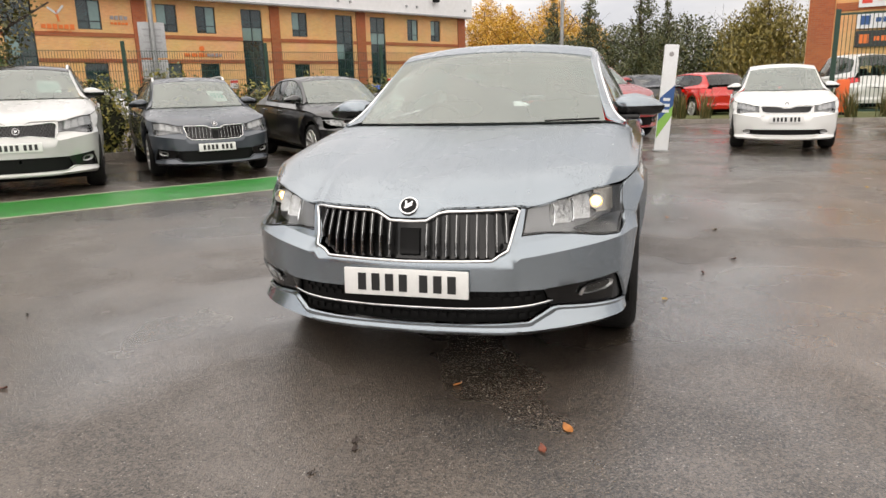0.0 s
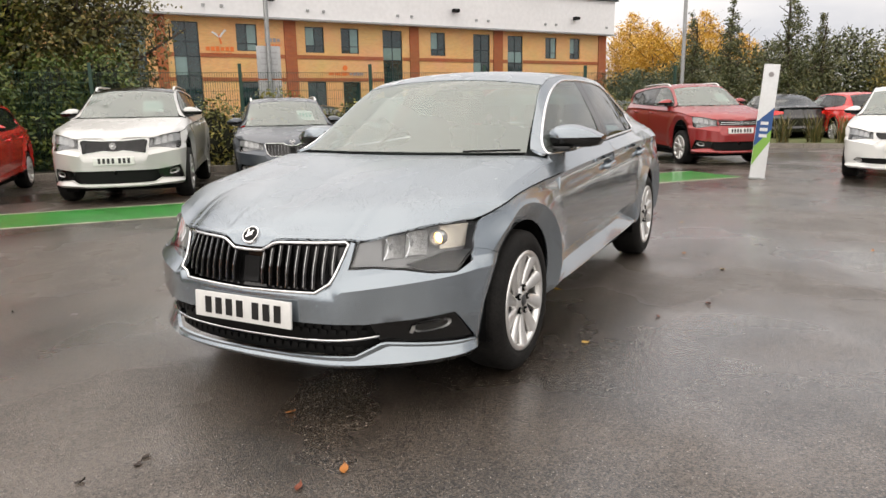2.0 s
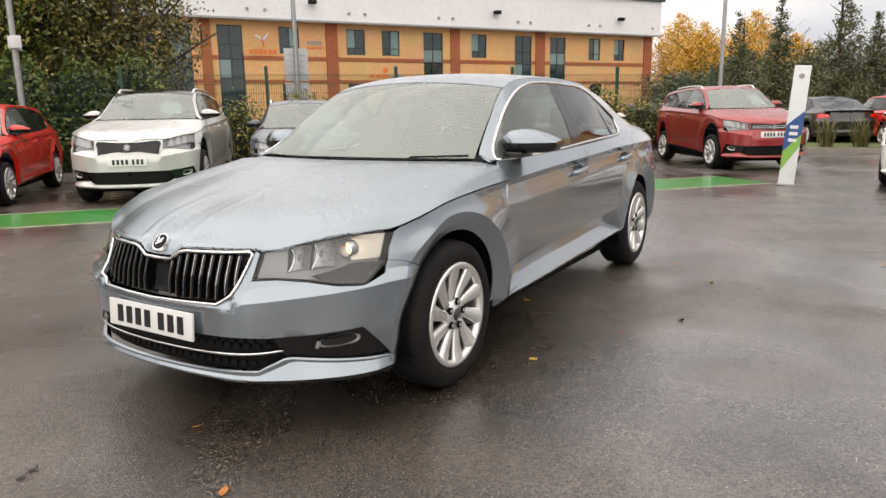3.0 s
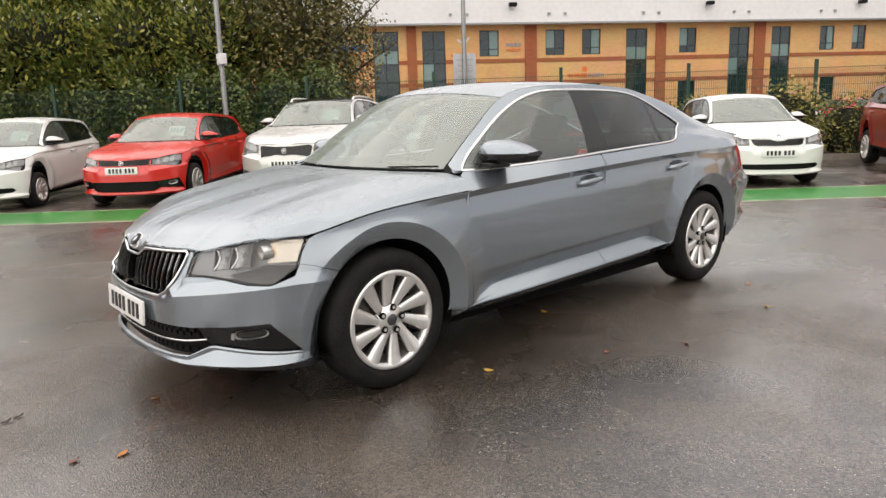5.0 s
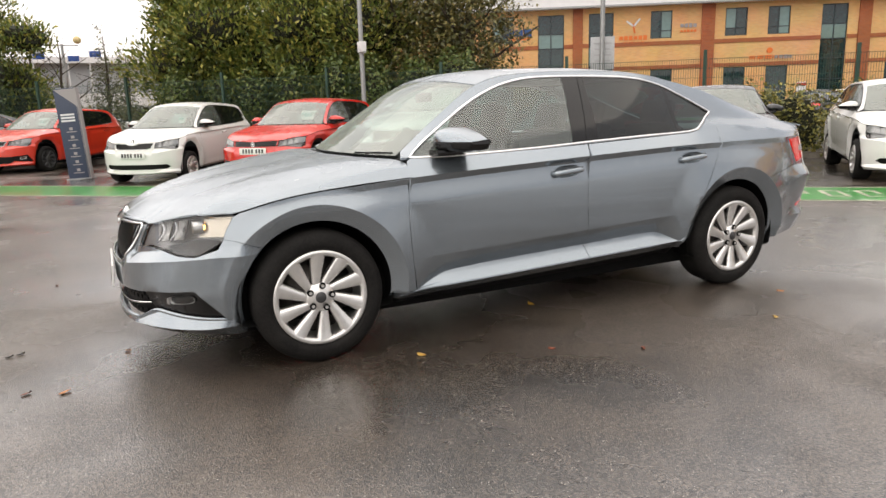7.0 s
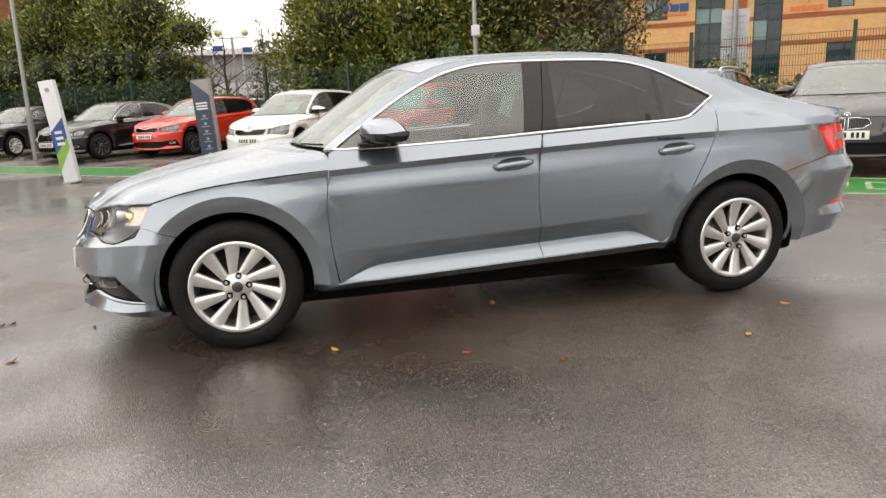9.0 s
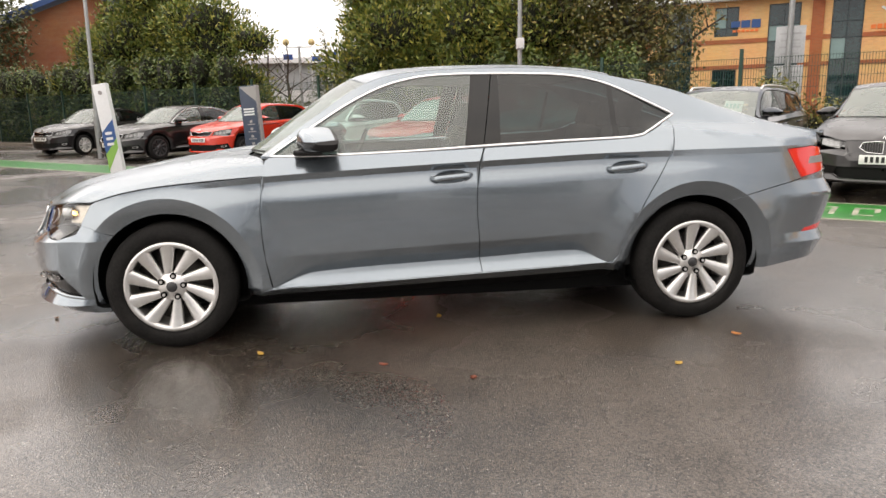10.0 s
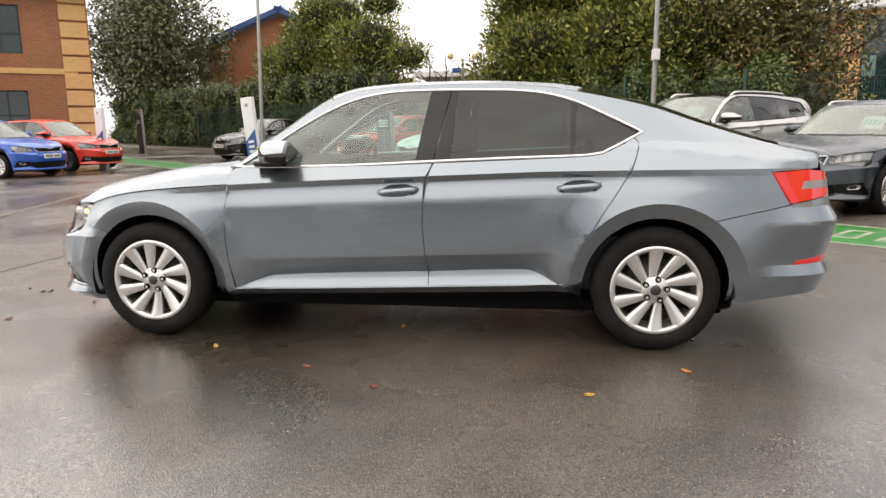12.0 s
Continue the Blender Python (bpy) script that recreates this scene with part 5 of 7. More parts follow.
        mir = part("door_mirror", bm, M["gloss_black"], root, "door mirror with body colour cap")
        part("mirror_cap", cap, coat, mir)
        bmm = box((0.13, 0.15, 0.032), (0, 0, 0), 0.012)
        arm = part("mirror_arm", bmm, M["gloss_black"], mir)
        arm.location = B.fit(np.array([[0.835 * sd, -0.685, 1.004]]))[0]

    # cabin, floor and wheels
    fitp = lambda x, y, z: Vector(B.fit(np.array([[x, y, z]], float))[0])
    under = box((1.50 * B.wide, float(B.ys(1.80) - B.ys(-1.90)), 0.24), (0, float(B.ys(1.80) + B.ys(-1.90)) / 2, 0.29), 0.03)
    part("underbody", under, M["arch"], root)
    part("cabin_floor", box((1.60 * B.wide, float(B.ys(1.5) - B.ys(-1.0)), 0.30), fitp(0, 0.25, 0.46), 0.02), M["cabin"], root)
    dash_b = box((1.50 * B.wide, 0.42, 0.26), (0, 0, 0), 0.07)
    dash = part("dashboard", dash_b, M["cabin"], root, "dark dashboard")
    dash.location = fitp(0, -0.74, 0.86)
    ring_v, ring_f = lathe([(0.172 + 0.014 * math.cos(t), 0.014 * math.sin(t)) for t in np.linspace(0, 2 * math.pi, 9)], 28)
    wheel_ob = mesh_object("steering_wheel", [(v[1], v[0], v[2]) for v in ring_v], ring_f, M["black"], root, "black steering wheel", True)
    wheel_ob.location, wheel_ob.rotation_euler = fitp(-0.37, -0.44, 0.92), (radians(-22), 0, 0)
    part("steering_hub", box((0.30, 0.05, 0.10), bevel=0.02), M["black"], wheel_ob)
    cabin = part("console", box((0.26, 0.5, 0.25), fitp(0, -0.1, 0.62), 0.03), M["cabin"], root, "dark cloth seats and console")
    dz = float(B.zs(1.0)) - 1.0
    for sx in (-0.37, 0.37):
        for sy in (-0.12, 0.78):
            seat(cabin, sx * B.wide, float(B.ys(sy)))
    for ob in cabin.children:
        ob.location.z += dz
    part("headlining", box((1.1 * B.wide, float(B.ys(1.0) - B.ys(-0.15)), 0.015), fitp(0, 0.42, 1.385), 0.006), M["cabin_pale"], root)
    part("rear_shelf", box((1.15 * B.wide, 0.5, 0.03), fitp(0, 1.5, 0.98), 0.01), M["cabin"], root)
    mir_in = box((0.20, 0.03, 0.06), fitp(0, -0.42, 1.30), 0.012)
    part("inner_mirror", mir_in, M["black"], root)
    fw, rw = float(B.ys(FRONT_W)), float(B.ys(REAR_W))
    for sd in (1, -1):
        for wy in (fw, rw):
            wheel(root, (0.898 * B.wide * sd, wy, wheel_r), wheel_r, rim_r, 0.215, sd, spokes, low, dark_wheels)
            av, af = lathe([(wheel_r + 0.062, -0.015), (wheel_r + 0.062, -0.34), (0.0, -0.34)], 28)
            ln = mesh_object("arch_liner", [((v[0]) * sd, v[1], max(v[2], -0.10)) for v in av], af, M["arch"], root, "", True)
            ln.location = (0.885 * B.wide * sd, wy, wheel_r)
    if plate:
        zz = {"slats": 0.435, "slim": 0.505, "wide": 0.545, "tiger": 0.49, "kidney": 0.50}[face]
        q = B.at(np.array([0.001]), np.array([zz]))[0]
        number_plate(root, B, q[1] - 0.012, q[2])
    if rails:
        for sd in (1, -1):
            yy = np.linspace(-0.2, 1.45, 20)
            e = B.fit(np.stack([B.edge(yy)[:, 1] * 0.97, yy, B.edge(yy)[:, 0] + 0.035], 1))
            e[0, 2] -= 0.04
            e[-1, 2] -= 0.04
            v, f = sweep(e * (sd, 1, 1), 0.03, 0.03, n=6)
            mesh_object("roof_rail", v, f, M["alloy"], root, "silver roof rail", True)
    if card:
        f = shell(-0.925, -0.380, 0.155, 0.10, 0.004, 0.042, 0.006, -0.02)
        uu, vv = np.array([0.30, 0.72, 0.72, 0.30]) , np.array([0.22, 0.22, 0.62, 0.62])
        q = B.fit(f(uu, vv))
        pc = mesh_object("price_card", list(q) + list(q + (0, 0.01, -0.01)), [(0, 1, 2, 3), (7, 6, 5, 4), (0, 4, 5, 1), (1, 5, 6, 2), (2, 6, 7, 3), (3, 7, 4, 0)], M["card"], root, "pale price card with teal bars")
        for k in range(4):
            a, b = 0.12 + 0.20 * k, 0.26 + 0.20 * k
            m = lambda s_, t_: q[0] * (1 - s_) * (1 - t_) + q[1] * s_ * (1 - t_) + q[2] * s_ * t_ + q[3] * (1 - s_) * t_ + np.array((0, -0.004, 0.004))
            mesh_object("card_bar", [m(a, 0.30), m(b, 0.30), m(b, 0.72), m(a, 0.72)], [(0, 1, 2, 3)], M["card_ink"], pc)
    return root


def place(ob, x, y, heading):
    """Stands a car with the middle of its front axle at x, y and its nose towards heading (degrees from +x)."""
    ob.matrix_basis = Matrix.Translation((x, y, 0)) @ Matrix.Rotation(radians(heading + 90), 4, "Z") @ Matrix.Translation((0, 1.4205, 0))
    return ob
    

# ---- building materials and plants ----
def brick_material(name, c1, c2, mortar):
    m = bpy.data.materials.new(name)
    m.use_nodes = True
    n, l = m.node_tree.nodes, m.node_tree.links
    p = n["Principled BSDF"]
    p.inputs["Roughness"].default_value = 0.8
    co, mp, br, no, mx, bp = n.new("ShaderNodeTexCoord"), n.new("ShaderNodeMapping"), n.new("ShaderNodeTexBrick"), n.new("ShaderNodeTexNoise"), n.new("ShaderNodeMix"), n.new("ShaderNodeBump")
    mp.inputs["Rotation"].default_value = (radians(90), 0, 0)
    br.inputs["Scale"].default_value = 1.0
    br.inputs["Brick Width"].default_value, br.inputs["Row Height"].default_value, br.inputs["Mortar Size"].default_value = 0.225, 0.075, 0.006
    br.inputs["Color1"].default_value, br.inputs["Color2"].default_value, br.inputs["Mortar"].default_value = (*c1, 1), (*c2, 1), (*mortar, 1)
    no.inputs["Scale"].default_value, no.inputs["Detail"].default_value = 0.6, 5
    mx.data_type, mx.blend_type = "RGBA", "MULTIPLY"
    mx.inputs["Factor"].default_value = 0.35
    l.new(co.outputs["Object"], mp.inputs["Vector"])
    l.new(mp.outputs["Vector"], br.inputs["Vector"])
    l.new(co.outputs["Object"], no.inputs["Vector"])
    l.new(br.outputs["Color"], mx.inputs["A"])
    l.new(no.outputs["Color"], mx.inputs["B"])
    l.new(mx.outputs["Result"], p.inputs["Base Color"])
    bp.inputs["Strength"].default_value, bp.inputs["Distance"].default_value = 0.4, 0.01
    l.new(br.outputs["Fac"], bp.inputs["Height"])
    bp.invert = True
    l.new(bp.outputs["Normal"], p.inputs["Normal"])
    return m


def leaf_material(name, c1, c2, c3):
    """Leaves, each of its own shade."""
    m = bpy.data.materials.new(name)
    m.use_nodes = True
    n, l = m.node_tree.nodes, m.node_tree.links
    p = n["Principled BSDF"]
    ge, ra = n.new("ShaderNodeNewGeometry"), n.new("ShaderNodeValToRGB")
    ra.color_ramp.elements[0].color, ra.color_ramp.elements[1].color = (*c1, 1), (*c3, 1)
    e = ra.color_ramp.elements.new(0.6)
    e.color = (*c2, 1)
    l.new(ge.outputs["Random Per Island"], ra.inputs["Fac"])
    l.new(ra.outputs["Color"], p.inputs["Base Color"])
    p.inputs["Roughness"].default_value = 0.42
    p.inputs["Specular IOR Level"].default_value = 0.4
    return m


M.update({
    "buff": brick_material("buff_brick", (0.86, 0.49, 0.20), (0.77, 0.42, 0.165), (0.72, 0.50, 0.28)),
    "redbrick": brick_material("red_brown_brick", (0.46, 0.130, 0.042), (0.37, 0.095, 0.032), (0.32, 0.17, 0.10)),
    "houseb": brick_material("orange_brick", (0.42, 0.15, 0.06), (0.34, 0.11, 0.045), (0.40, 0.28, 0.19)),
    "cladding": material("pale_grey_metal_cladding", (0.78, 0.78, 0.79), 0.45, 0.0, vary=0.10, scale=0.4),
    "roof_blue": material("blue_metal_fascia", (0.035, 0.09, 0.26), 0.5, vary=0.2, scale=2),
    "frame_dark": material("dark_teal_window_frame", (0.020, 0.035, 0.040), 0.4, vary=0.2),
    "pane": material("dark_window_pane", (0.006, 0.016, 0.018), 0.04, 0, 0.5, color2=(0.016, 0.042, 0.044), scale=0.7, spec=0.6),
    # pale sky reflection put into the colour of some panes
    "pane_pale": material("pale_sky_pane", (0.16, 0.26, 0.25), 0.06, 0, 0.8, vary=0.15, scale=0.5),
    "galv": material("galvanised_steel", (0.36, 0.37, 0.37), 0.45, 0.6, vary=0.2, scale=12),
    "fence": material("dark_green_powder_coat", (0.012, 0.050, 0.032), 0.5, vary=0.2),
    "bark": material("bark", (0.075, 0.055, 0.040), 0.9, color2=(0.035, 0.027, 0.02), scale=9, bump=0.8, bump_scale=30),
    # near-black colour paints the shade inside hedges
    "core_shade": material("dark_core_shade", (0.010, 0.012, 0.006), 0.95, color2=(0.020, 0.021, 0.009), scale=4, bump=1.0, bump_scale=14),
    "laurel": leaf_material("laurel_leaves", (0.052, 0.092, 0.016), (0.150, 0.182, 0.034), (0.36, 0.32, 0.062)),
    "ivy": leaf_material("dense_hedge_leaves", (0.030, 0.055, 0.012), (0.075, 0.115, 0.022), (0.16, 0.17, 0.040)),
    "autumn": leaf_material("yellow_autumn_leaves", (0.46, 0.25, 0.025), (0.68, 0.40, 0.05), (0.78, 0.54, 0.12)),
    "conifer": leaf_material("dark_green_foliage", (0.038, 0.052, 0.022), (0.085, 0.098, 0.038), (0.16, 0.15, 0.058)),
    "brownleaf": leaf_material("olive_brown_leaves", (0.055, 0.060, 0.018), (0.12, 0.115, 0.032), (0.25, 0.19, 0.055)),
    "olive": leaf_material("olive_willow_leaves", (0.12, 0.105, 0.024), (0.21, 0.175, 0.042), (0.31, 0.25, 0.07)),
    "lowhedge": leaf_material("yellow_green_hedge_leaves", (0.050, 0.062, 0.014), (0.15, 0.15, 0.032), (0.34, 0.28, 0.060)),
    "sedge": leaf_material("tall_grass_blades", (0.05, 0.06, 0.02), (0.13, 0.12, 0.04), (0.24, 0.17, 0.07)),
    "sign_white": material("white_sign_board", (0.70, 0.71, 0.72), 0.4, vary=0.08, scale=3),
    "board_grey": material("weathered_pale_board", (0.46, 0.47, 0.48), 0.5, vary=0.2, scale=3),
    "faint_print": material("faded_print", (0.36, 0.36, 0.37), 0.5),
    "sign_navy": material("navy_sign_board", (0.030, 0.045, 0.085), 0.4, vary=0.15, scale=3),
    "sign_blue": material("blue_print", (0.02, 0.075, 0.23), 0.4),
    "sign_green": material("green_print", (0.20, 0.40, 0.07), 0.4),
    "sign_red": material("red_print", (0.60, 0.05, 0.03), 0.5),
    "sign_orange": material("orange_print", (0.72, 0.17, 0.03), 0.5),
    "sign_grey": material("grey_print", (0.30, 0.28, 0.28), 0.5),
    "sign_black": material("black_sign_board", (0.02, 0.02, 0.02), 0.4),
    "cone": material("orange_barrier_plastic", (0.75, 0.12, 0.02), 0.5),
    "lampglobe": material("cream_lamp_globe", (0.62, 0.50, 0.25), 0.4),
    "shed": material("pale_warehouse_cladding", (0.42, 0.44, 0.46), 0.6, vary=0.1, scale=0.3),
    "leaf_yellow": material("fallen_yellow_leaf", (0.50, 0.30, 0.05), 0.5, vary=0.4, scale=40),
    "leaf_orange": material("fallen_orange_leaf", (0.46, 0.17, 0.035), 0.5, vary=0.4, scale=40),
    "leaf_dark": material("fallen_dark_leaf", (0.03, 0.016, 0.010), 0.6, vary=0.4, scale=40),
    "leaf_brown": material("fallen_brown_leaf", (0.20, 0.050, 0.022), 0.5, vary=0.4, scale=40),
    "flag": material("blue_flag_cloth", (0.03, 0.08, 0.28), 0.8),
})


def leaves(name, clumps, count, size, mat, parent, rng, droop=0.0, shell=0.55, long=1.7, tuft=0.0):
    """A crown of many small leaves, thick towards the outside of its clumps."""
    c = np.array(clumps, float)
    vol = c[:, 3] * c[:, 4] * c[:, 5]
    pick = rng.choice(len(c), count, p=vol ** 0.67 / np.sum(vol ** 0.67))
    d = rng.normal(size=(count, 3))
    d /= np.linalg.norm(d, axis=1)[:, None]
    r = 1 - shell * rng.random(count) ** 1.6 + 0.10 * rng.normal(size=count)
    p = c[pick, :3] + d * r[:, None] * c[pick, 3:6]
    keep = p[:, 2] > 0.05
    p, d = p[keep], d[keep]
    n = len(p)
    nor = d * 0.6 + rng.normal(size=(n, 3)) * 0.7 + (0, 0, 0.45)
    nor /= np.linalg.norm(nor, axis=1)[:, None]
    t = np.cross(nor, rng.normal(size=(n, 3)))
    if tuft:
        # leaves point outwards and up, in tufts
        t = t / (np.linalg.norm(t, axis=1)[:, None] + 1e-9) * (1 - tuft) + tuft * (d * 0.9 + (0, 0, 0.75) + 0.5 * rng.normal(size=(n, 3)))
        nor = np.cross(t, np.cross(nor, t))
        nor /= np.linalg.norm(nor, axis=1)[:, None] + 1e-9
    t /= np.linalg.norm(t, axis=1)[:, None] + 1e-9
    t[:, 2] -= droop
    b = np.cross(nor, t)
    s = size * (0.6 + 0.8 * rng.random(n))[:, None]
    quad = np.stack([p - t * s * long * 0.5, p + b * s * 0.42 + nor * s * 0.10, p + t * s * long * 0.5, p - b * s * 0.42 + nor * s * 0.10], 1).reshape(-1, 3)
    me = bpy.data.meshes.new(name)
    me.vertices.add(4 * n)
    me.loops.add(4 * n)
    me.polygons.add(n)
    me.vertices.foreach_set("co", quad.ravel())
    me.loops.foreach_set("vertex_index", np.arange(4 * n))
    me.polygons.foreach_set("loop_start", np.arange(0, 4 * n, 4))
    me.materials.append(mat)
    me.update(calc_edges=True)
    me.validate()
    ob = new(name, me)
    ob.parent = parent
    return ob


def limbs(name, base, height, r, rng, parent, count=9, spread=1.2, lean=(0, 0), levels=2, mat=None, start=0.3):
    """A tapered trunk with limbs that fork."""
    bm = bmesh.new()
    base = Vector(base)
    tip = base + Vector((lean[0], lean[1], height))
    segs = 5
    pts = [base.lerp(tip, k / segs) + Vector((rng.normal() * r * 0.4, rng.normal() * r * 0.4, 0)) * (0 < k) for k in range(segs + 1)]
    for k in range(segs):
        rod(pts[k], pts[k + 1], r * (1 - k / segs * 0.85), r * (1 - (k + 1) / segs * 0.85), 7, bm)
    for k in range(count):
        t = start + (0.95 - start) * (k + rng.random()) / count
        a = base.lerp(tip, t)
        ang = k * 2.4 + rng.random()
        ln = spread * (1.15 - t) * (0.7 + 0.6 * rng.random())
        e = a + Vector((math.cos(ang) * ln, math.sin(ang) * ln, ln * (0.5 + 0.5 * rng.random())))
        rr = r * (1 - t * 0.85) * 0.5
        rod(a, e, rr, rr * 0.35, 5, bm)
        if levels > 1:
            for q in range(3):
                m = a.lerp(e, 0.4 + 0.2 * q)
                f = m + Vector((rng.normal() * 0.35, rng.normal() * 0.35, 0.2 + 0.4 * rng.random())) * ln * 0.7
                rod(m, f, rr * 0.4, rr * 0.12, 4, bm)
    return part(name, bm, mat or M["bark"], parent)


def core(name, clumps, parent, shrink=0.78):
    """Near-black blobs put in where shade fills a dense bush, to block light behind the leaves."""
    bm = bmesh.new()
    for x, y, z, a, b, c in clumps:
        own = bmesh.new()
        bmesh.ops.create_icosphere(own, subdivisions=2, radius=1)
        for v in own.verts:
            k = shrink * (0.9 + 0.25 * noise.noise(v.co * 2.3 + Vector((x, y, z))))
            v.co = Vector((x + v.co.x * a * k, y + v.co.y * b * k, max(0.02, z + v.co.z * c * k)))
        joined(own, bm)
    return part(name, bm, M["core_shade"], parent, "near-black core, shade put in behind the leaves")


# the lie of the parking row: A runs along it, N away from the cars
ROW = radians(49.0)
A, N = Vector((math.cos(ROW), math.sin(ROW), 0)), Vector((-math.sin(ROW), math.cos(ROW), 0))


def row(a, n, z=0.0):
    return A * a + N * n + Vector((0, 0, z))


def slab(name, mat, corners, z0, z1, parent=None, bevel=0.0):
    """A flat piece from its outline on the ground."""
    bm = bmesh.new()
    lo = [bm.verts.new((x, y, z0)) for x, y in corners]
    hi = [bm.verts.new((x, y, z1)) for x, y in corners]
    bm.faces.new(hi)
    bm.faces.new(lo[::-1])
    for i in range(len(lo)):
        j = (i + 1) % len(lo)
        bm.faces.new((lo[i], lo[j], hi[j], hi[i]))
    bmesh.ops.recalc_face_normals(bm, faces=bm.faces[:])
    return part(name, bm, mat, parent, "", False)


def row_rect(a0, a1, n0, n1):
    return [tuple(row(a, n)[:2]) for a, n in ((a0, n0), (a1, n0), (a1, n1), (a0, n1))]


# ---- the ground ----
bm = bmesh.new()
bmesh.ops.create_grid(bm, x_segments=2, y_segments=2, size=600)
ground = part("ground", bm, M["asphalt"], None, "", False)
tagged(ground, "wet dark asphalt car park with shallow puddles", "asphalt ground", kind="structure")
GREEN_N = 5.73
stripe = slab("road_stripe", M["green"], row_rect(-29.5, 6.95, GREEN_N - 1.24, GREEN_N), 0.001, 0.005)
tagged(stripe, "worn green painted walkway stripe on wet asphalt", "road marking", kind="structure")
for k, n in enumerate((GREEN_N - 1.30, GREEN_N + 0.0)):
    e = slab("stripe_edge", M["line"], row_rect(-29.5, 6.95, n, n + 0.06), 0.001, 0.006)
    tagged(e, "worn pale edge line of the green walkway", "road marking", kind="structure")
for k in range(9):
    a = 0.5 + 0.42 * k
    bm = bmesh.new()
    for da, dn, w, d in ((0.0, 0.0, 0.055, 0.60), (0.20, 0.0 if k % 2 else 0.13, 0.055, 0.60 if k % 2 else 0.34), (0.10, 0.27, 0.15, 0.055), (0.10, -0.27 if k % 3 else 0.0, 0.15, 0.055)):
        box((w, d, 0.003), row(a + da, GREEN_N - 0.62 + dn, 0.0055), 0.0, bm, Matrix.Rotation(ROW, 4, "Z"))
    e = part("stripe_letter_bar", bm, M["line"], None, "", False)
    tagged(e, "worn pale lettering bar on the green walkway", "road marking", "walkway lettering", kind="structure")
yl = slab("yellow_line", M["yellow_line"], [(-3.4, -6.5), (-3.4, -6.62), (-16, -9.9), (-16, -9.75)], 0.001, 0.004)
tagged(yl, "faded yellow line on the asphalt", "road marking", kind="structure")

crack = [(-0.1, -3.83), (-0.45, -3.79), (-0.8, -3.775), (-1.15, -3.735), (-1.5, -3.715), (-2.0, -3.66)]
cr = slab("tar_joint", M["tar"], [(x, y - 0.006 - 0.006 * (i % 2)) for i, (x, y) in enumerate(crack)] + [(x, y + 0.007 + 0.007 * (i % 3 == 1)) for i, (x, y) in reversed(list(enumerate(crack)))], 0.0005, 0.003)
tagged(cr, "thin dark tar joint in the wet asphalt", "road joint", kind="structure")

# kerbs and planting beds
bed = slab("planting_bed", M["soil"], row_rect(-52, 9.8, 11.0, 14.6), -0.05, 0.11)
tagged(bed, "dark wet soil bed under the hedge", "soil bed", kind="structure")
for k in range(67):
    a = -51.5 + k * 0.915
    kb = slab("kerb", M["kerb"], row_rect(a, a + 0.905, 10.86, 11.0), -0.02, 0.125)
    tagged(kb, "pale concrete kerb stone", "kerb", "kerb of the hedge bed", kind="structure")
bed2 = slab("grass_verge", M["grass"], [(-3.5, 17.2), (16, 15.6), (19, 30), (-4, 30)], -0.05, 0.10)
tagged(bed2, "rough grass verge behind a kerb", "grass", kind="structure")
for k in range(21):
    x = -3.5 + k * 0.93
    y = 17.2 - (x + 3.5) * 0.082
    kb = slab("kerb", M["kerb"], [(x, y - 0.13), (x + 0.92, y - 0.205), (x + 0.92, y - 0.07), (x, y)], -0.02, 0.12)
    tagged(kb, "pale concrete kerb stone", "kerb", "kerb of the grass verge", kind="structure")

# ---- the office building ----
FT = radians(58.17)
FD, FN = Vector((math.cos(FT), math.sin(FT), 0)), Vector((-math.sin(FT), math.cos(FT), 0))
office = empty("office_building", "two-storey buff brick office with red brick bands and pale cladding", "building")
office.matrix_basis = Matrix.Translation(FN * 37.12) @ Matrix.Rotation(FT, 4, "Z")
UP_T, UP_B, GR_T, GR_B, EAVE, TOP, END = 6.21, 4.70, 2.97, 0.90, 6.50, 9.0, 36.77
talls = [(-8.3, 1.4), (-3.4, 1.4), (1.74, 1.5), (4.65, 1.4), (17.45, 1.4), (24.4, 1.4), (27.34, 1.35), (-14.0, 1.4)]
uppers = [(-6.2, 1.2), (-0.9, 1.2), (8.13, 1.2), (12.26, 1.2), (14.58, 1.2), (21.0, 1.15), (30.78, 1.05), (33.13, 1.0), (-11.5, 1.2)]
lowers = [(-6.2, 1.2), (-0.9, 1.2), (8.20, 1.2), (12.28, 1.2), (14.60, 1.2), (21.0, 1.15), (31.0, 1.05), (-11.5, 1.2)]
pillars = [(3.75, 0.55), (10.95, 0.72), (19.40, 0.66), (26.10, 0.76), (36.0, 0.77), (-5.0, 0.6), (-9.7, 0.6)]
openings = [(a, a + w, 0.05, UP_T) for a, w in talls] + [(a, a + w, UP_B, UP_T) for a, w in uppers] + [(a, a + w, GR_B, GR_T) for a, w in lowers]


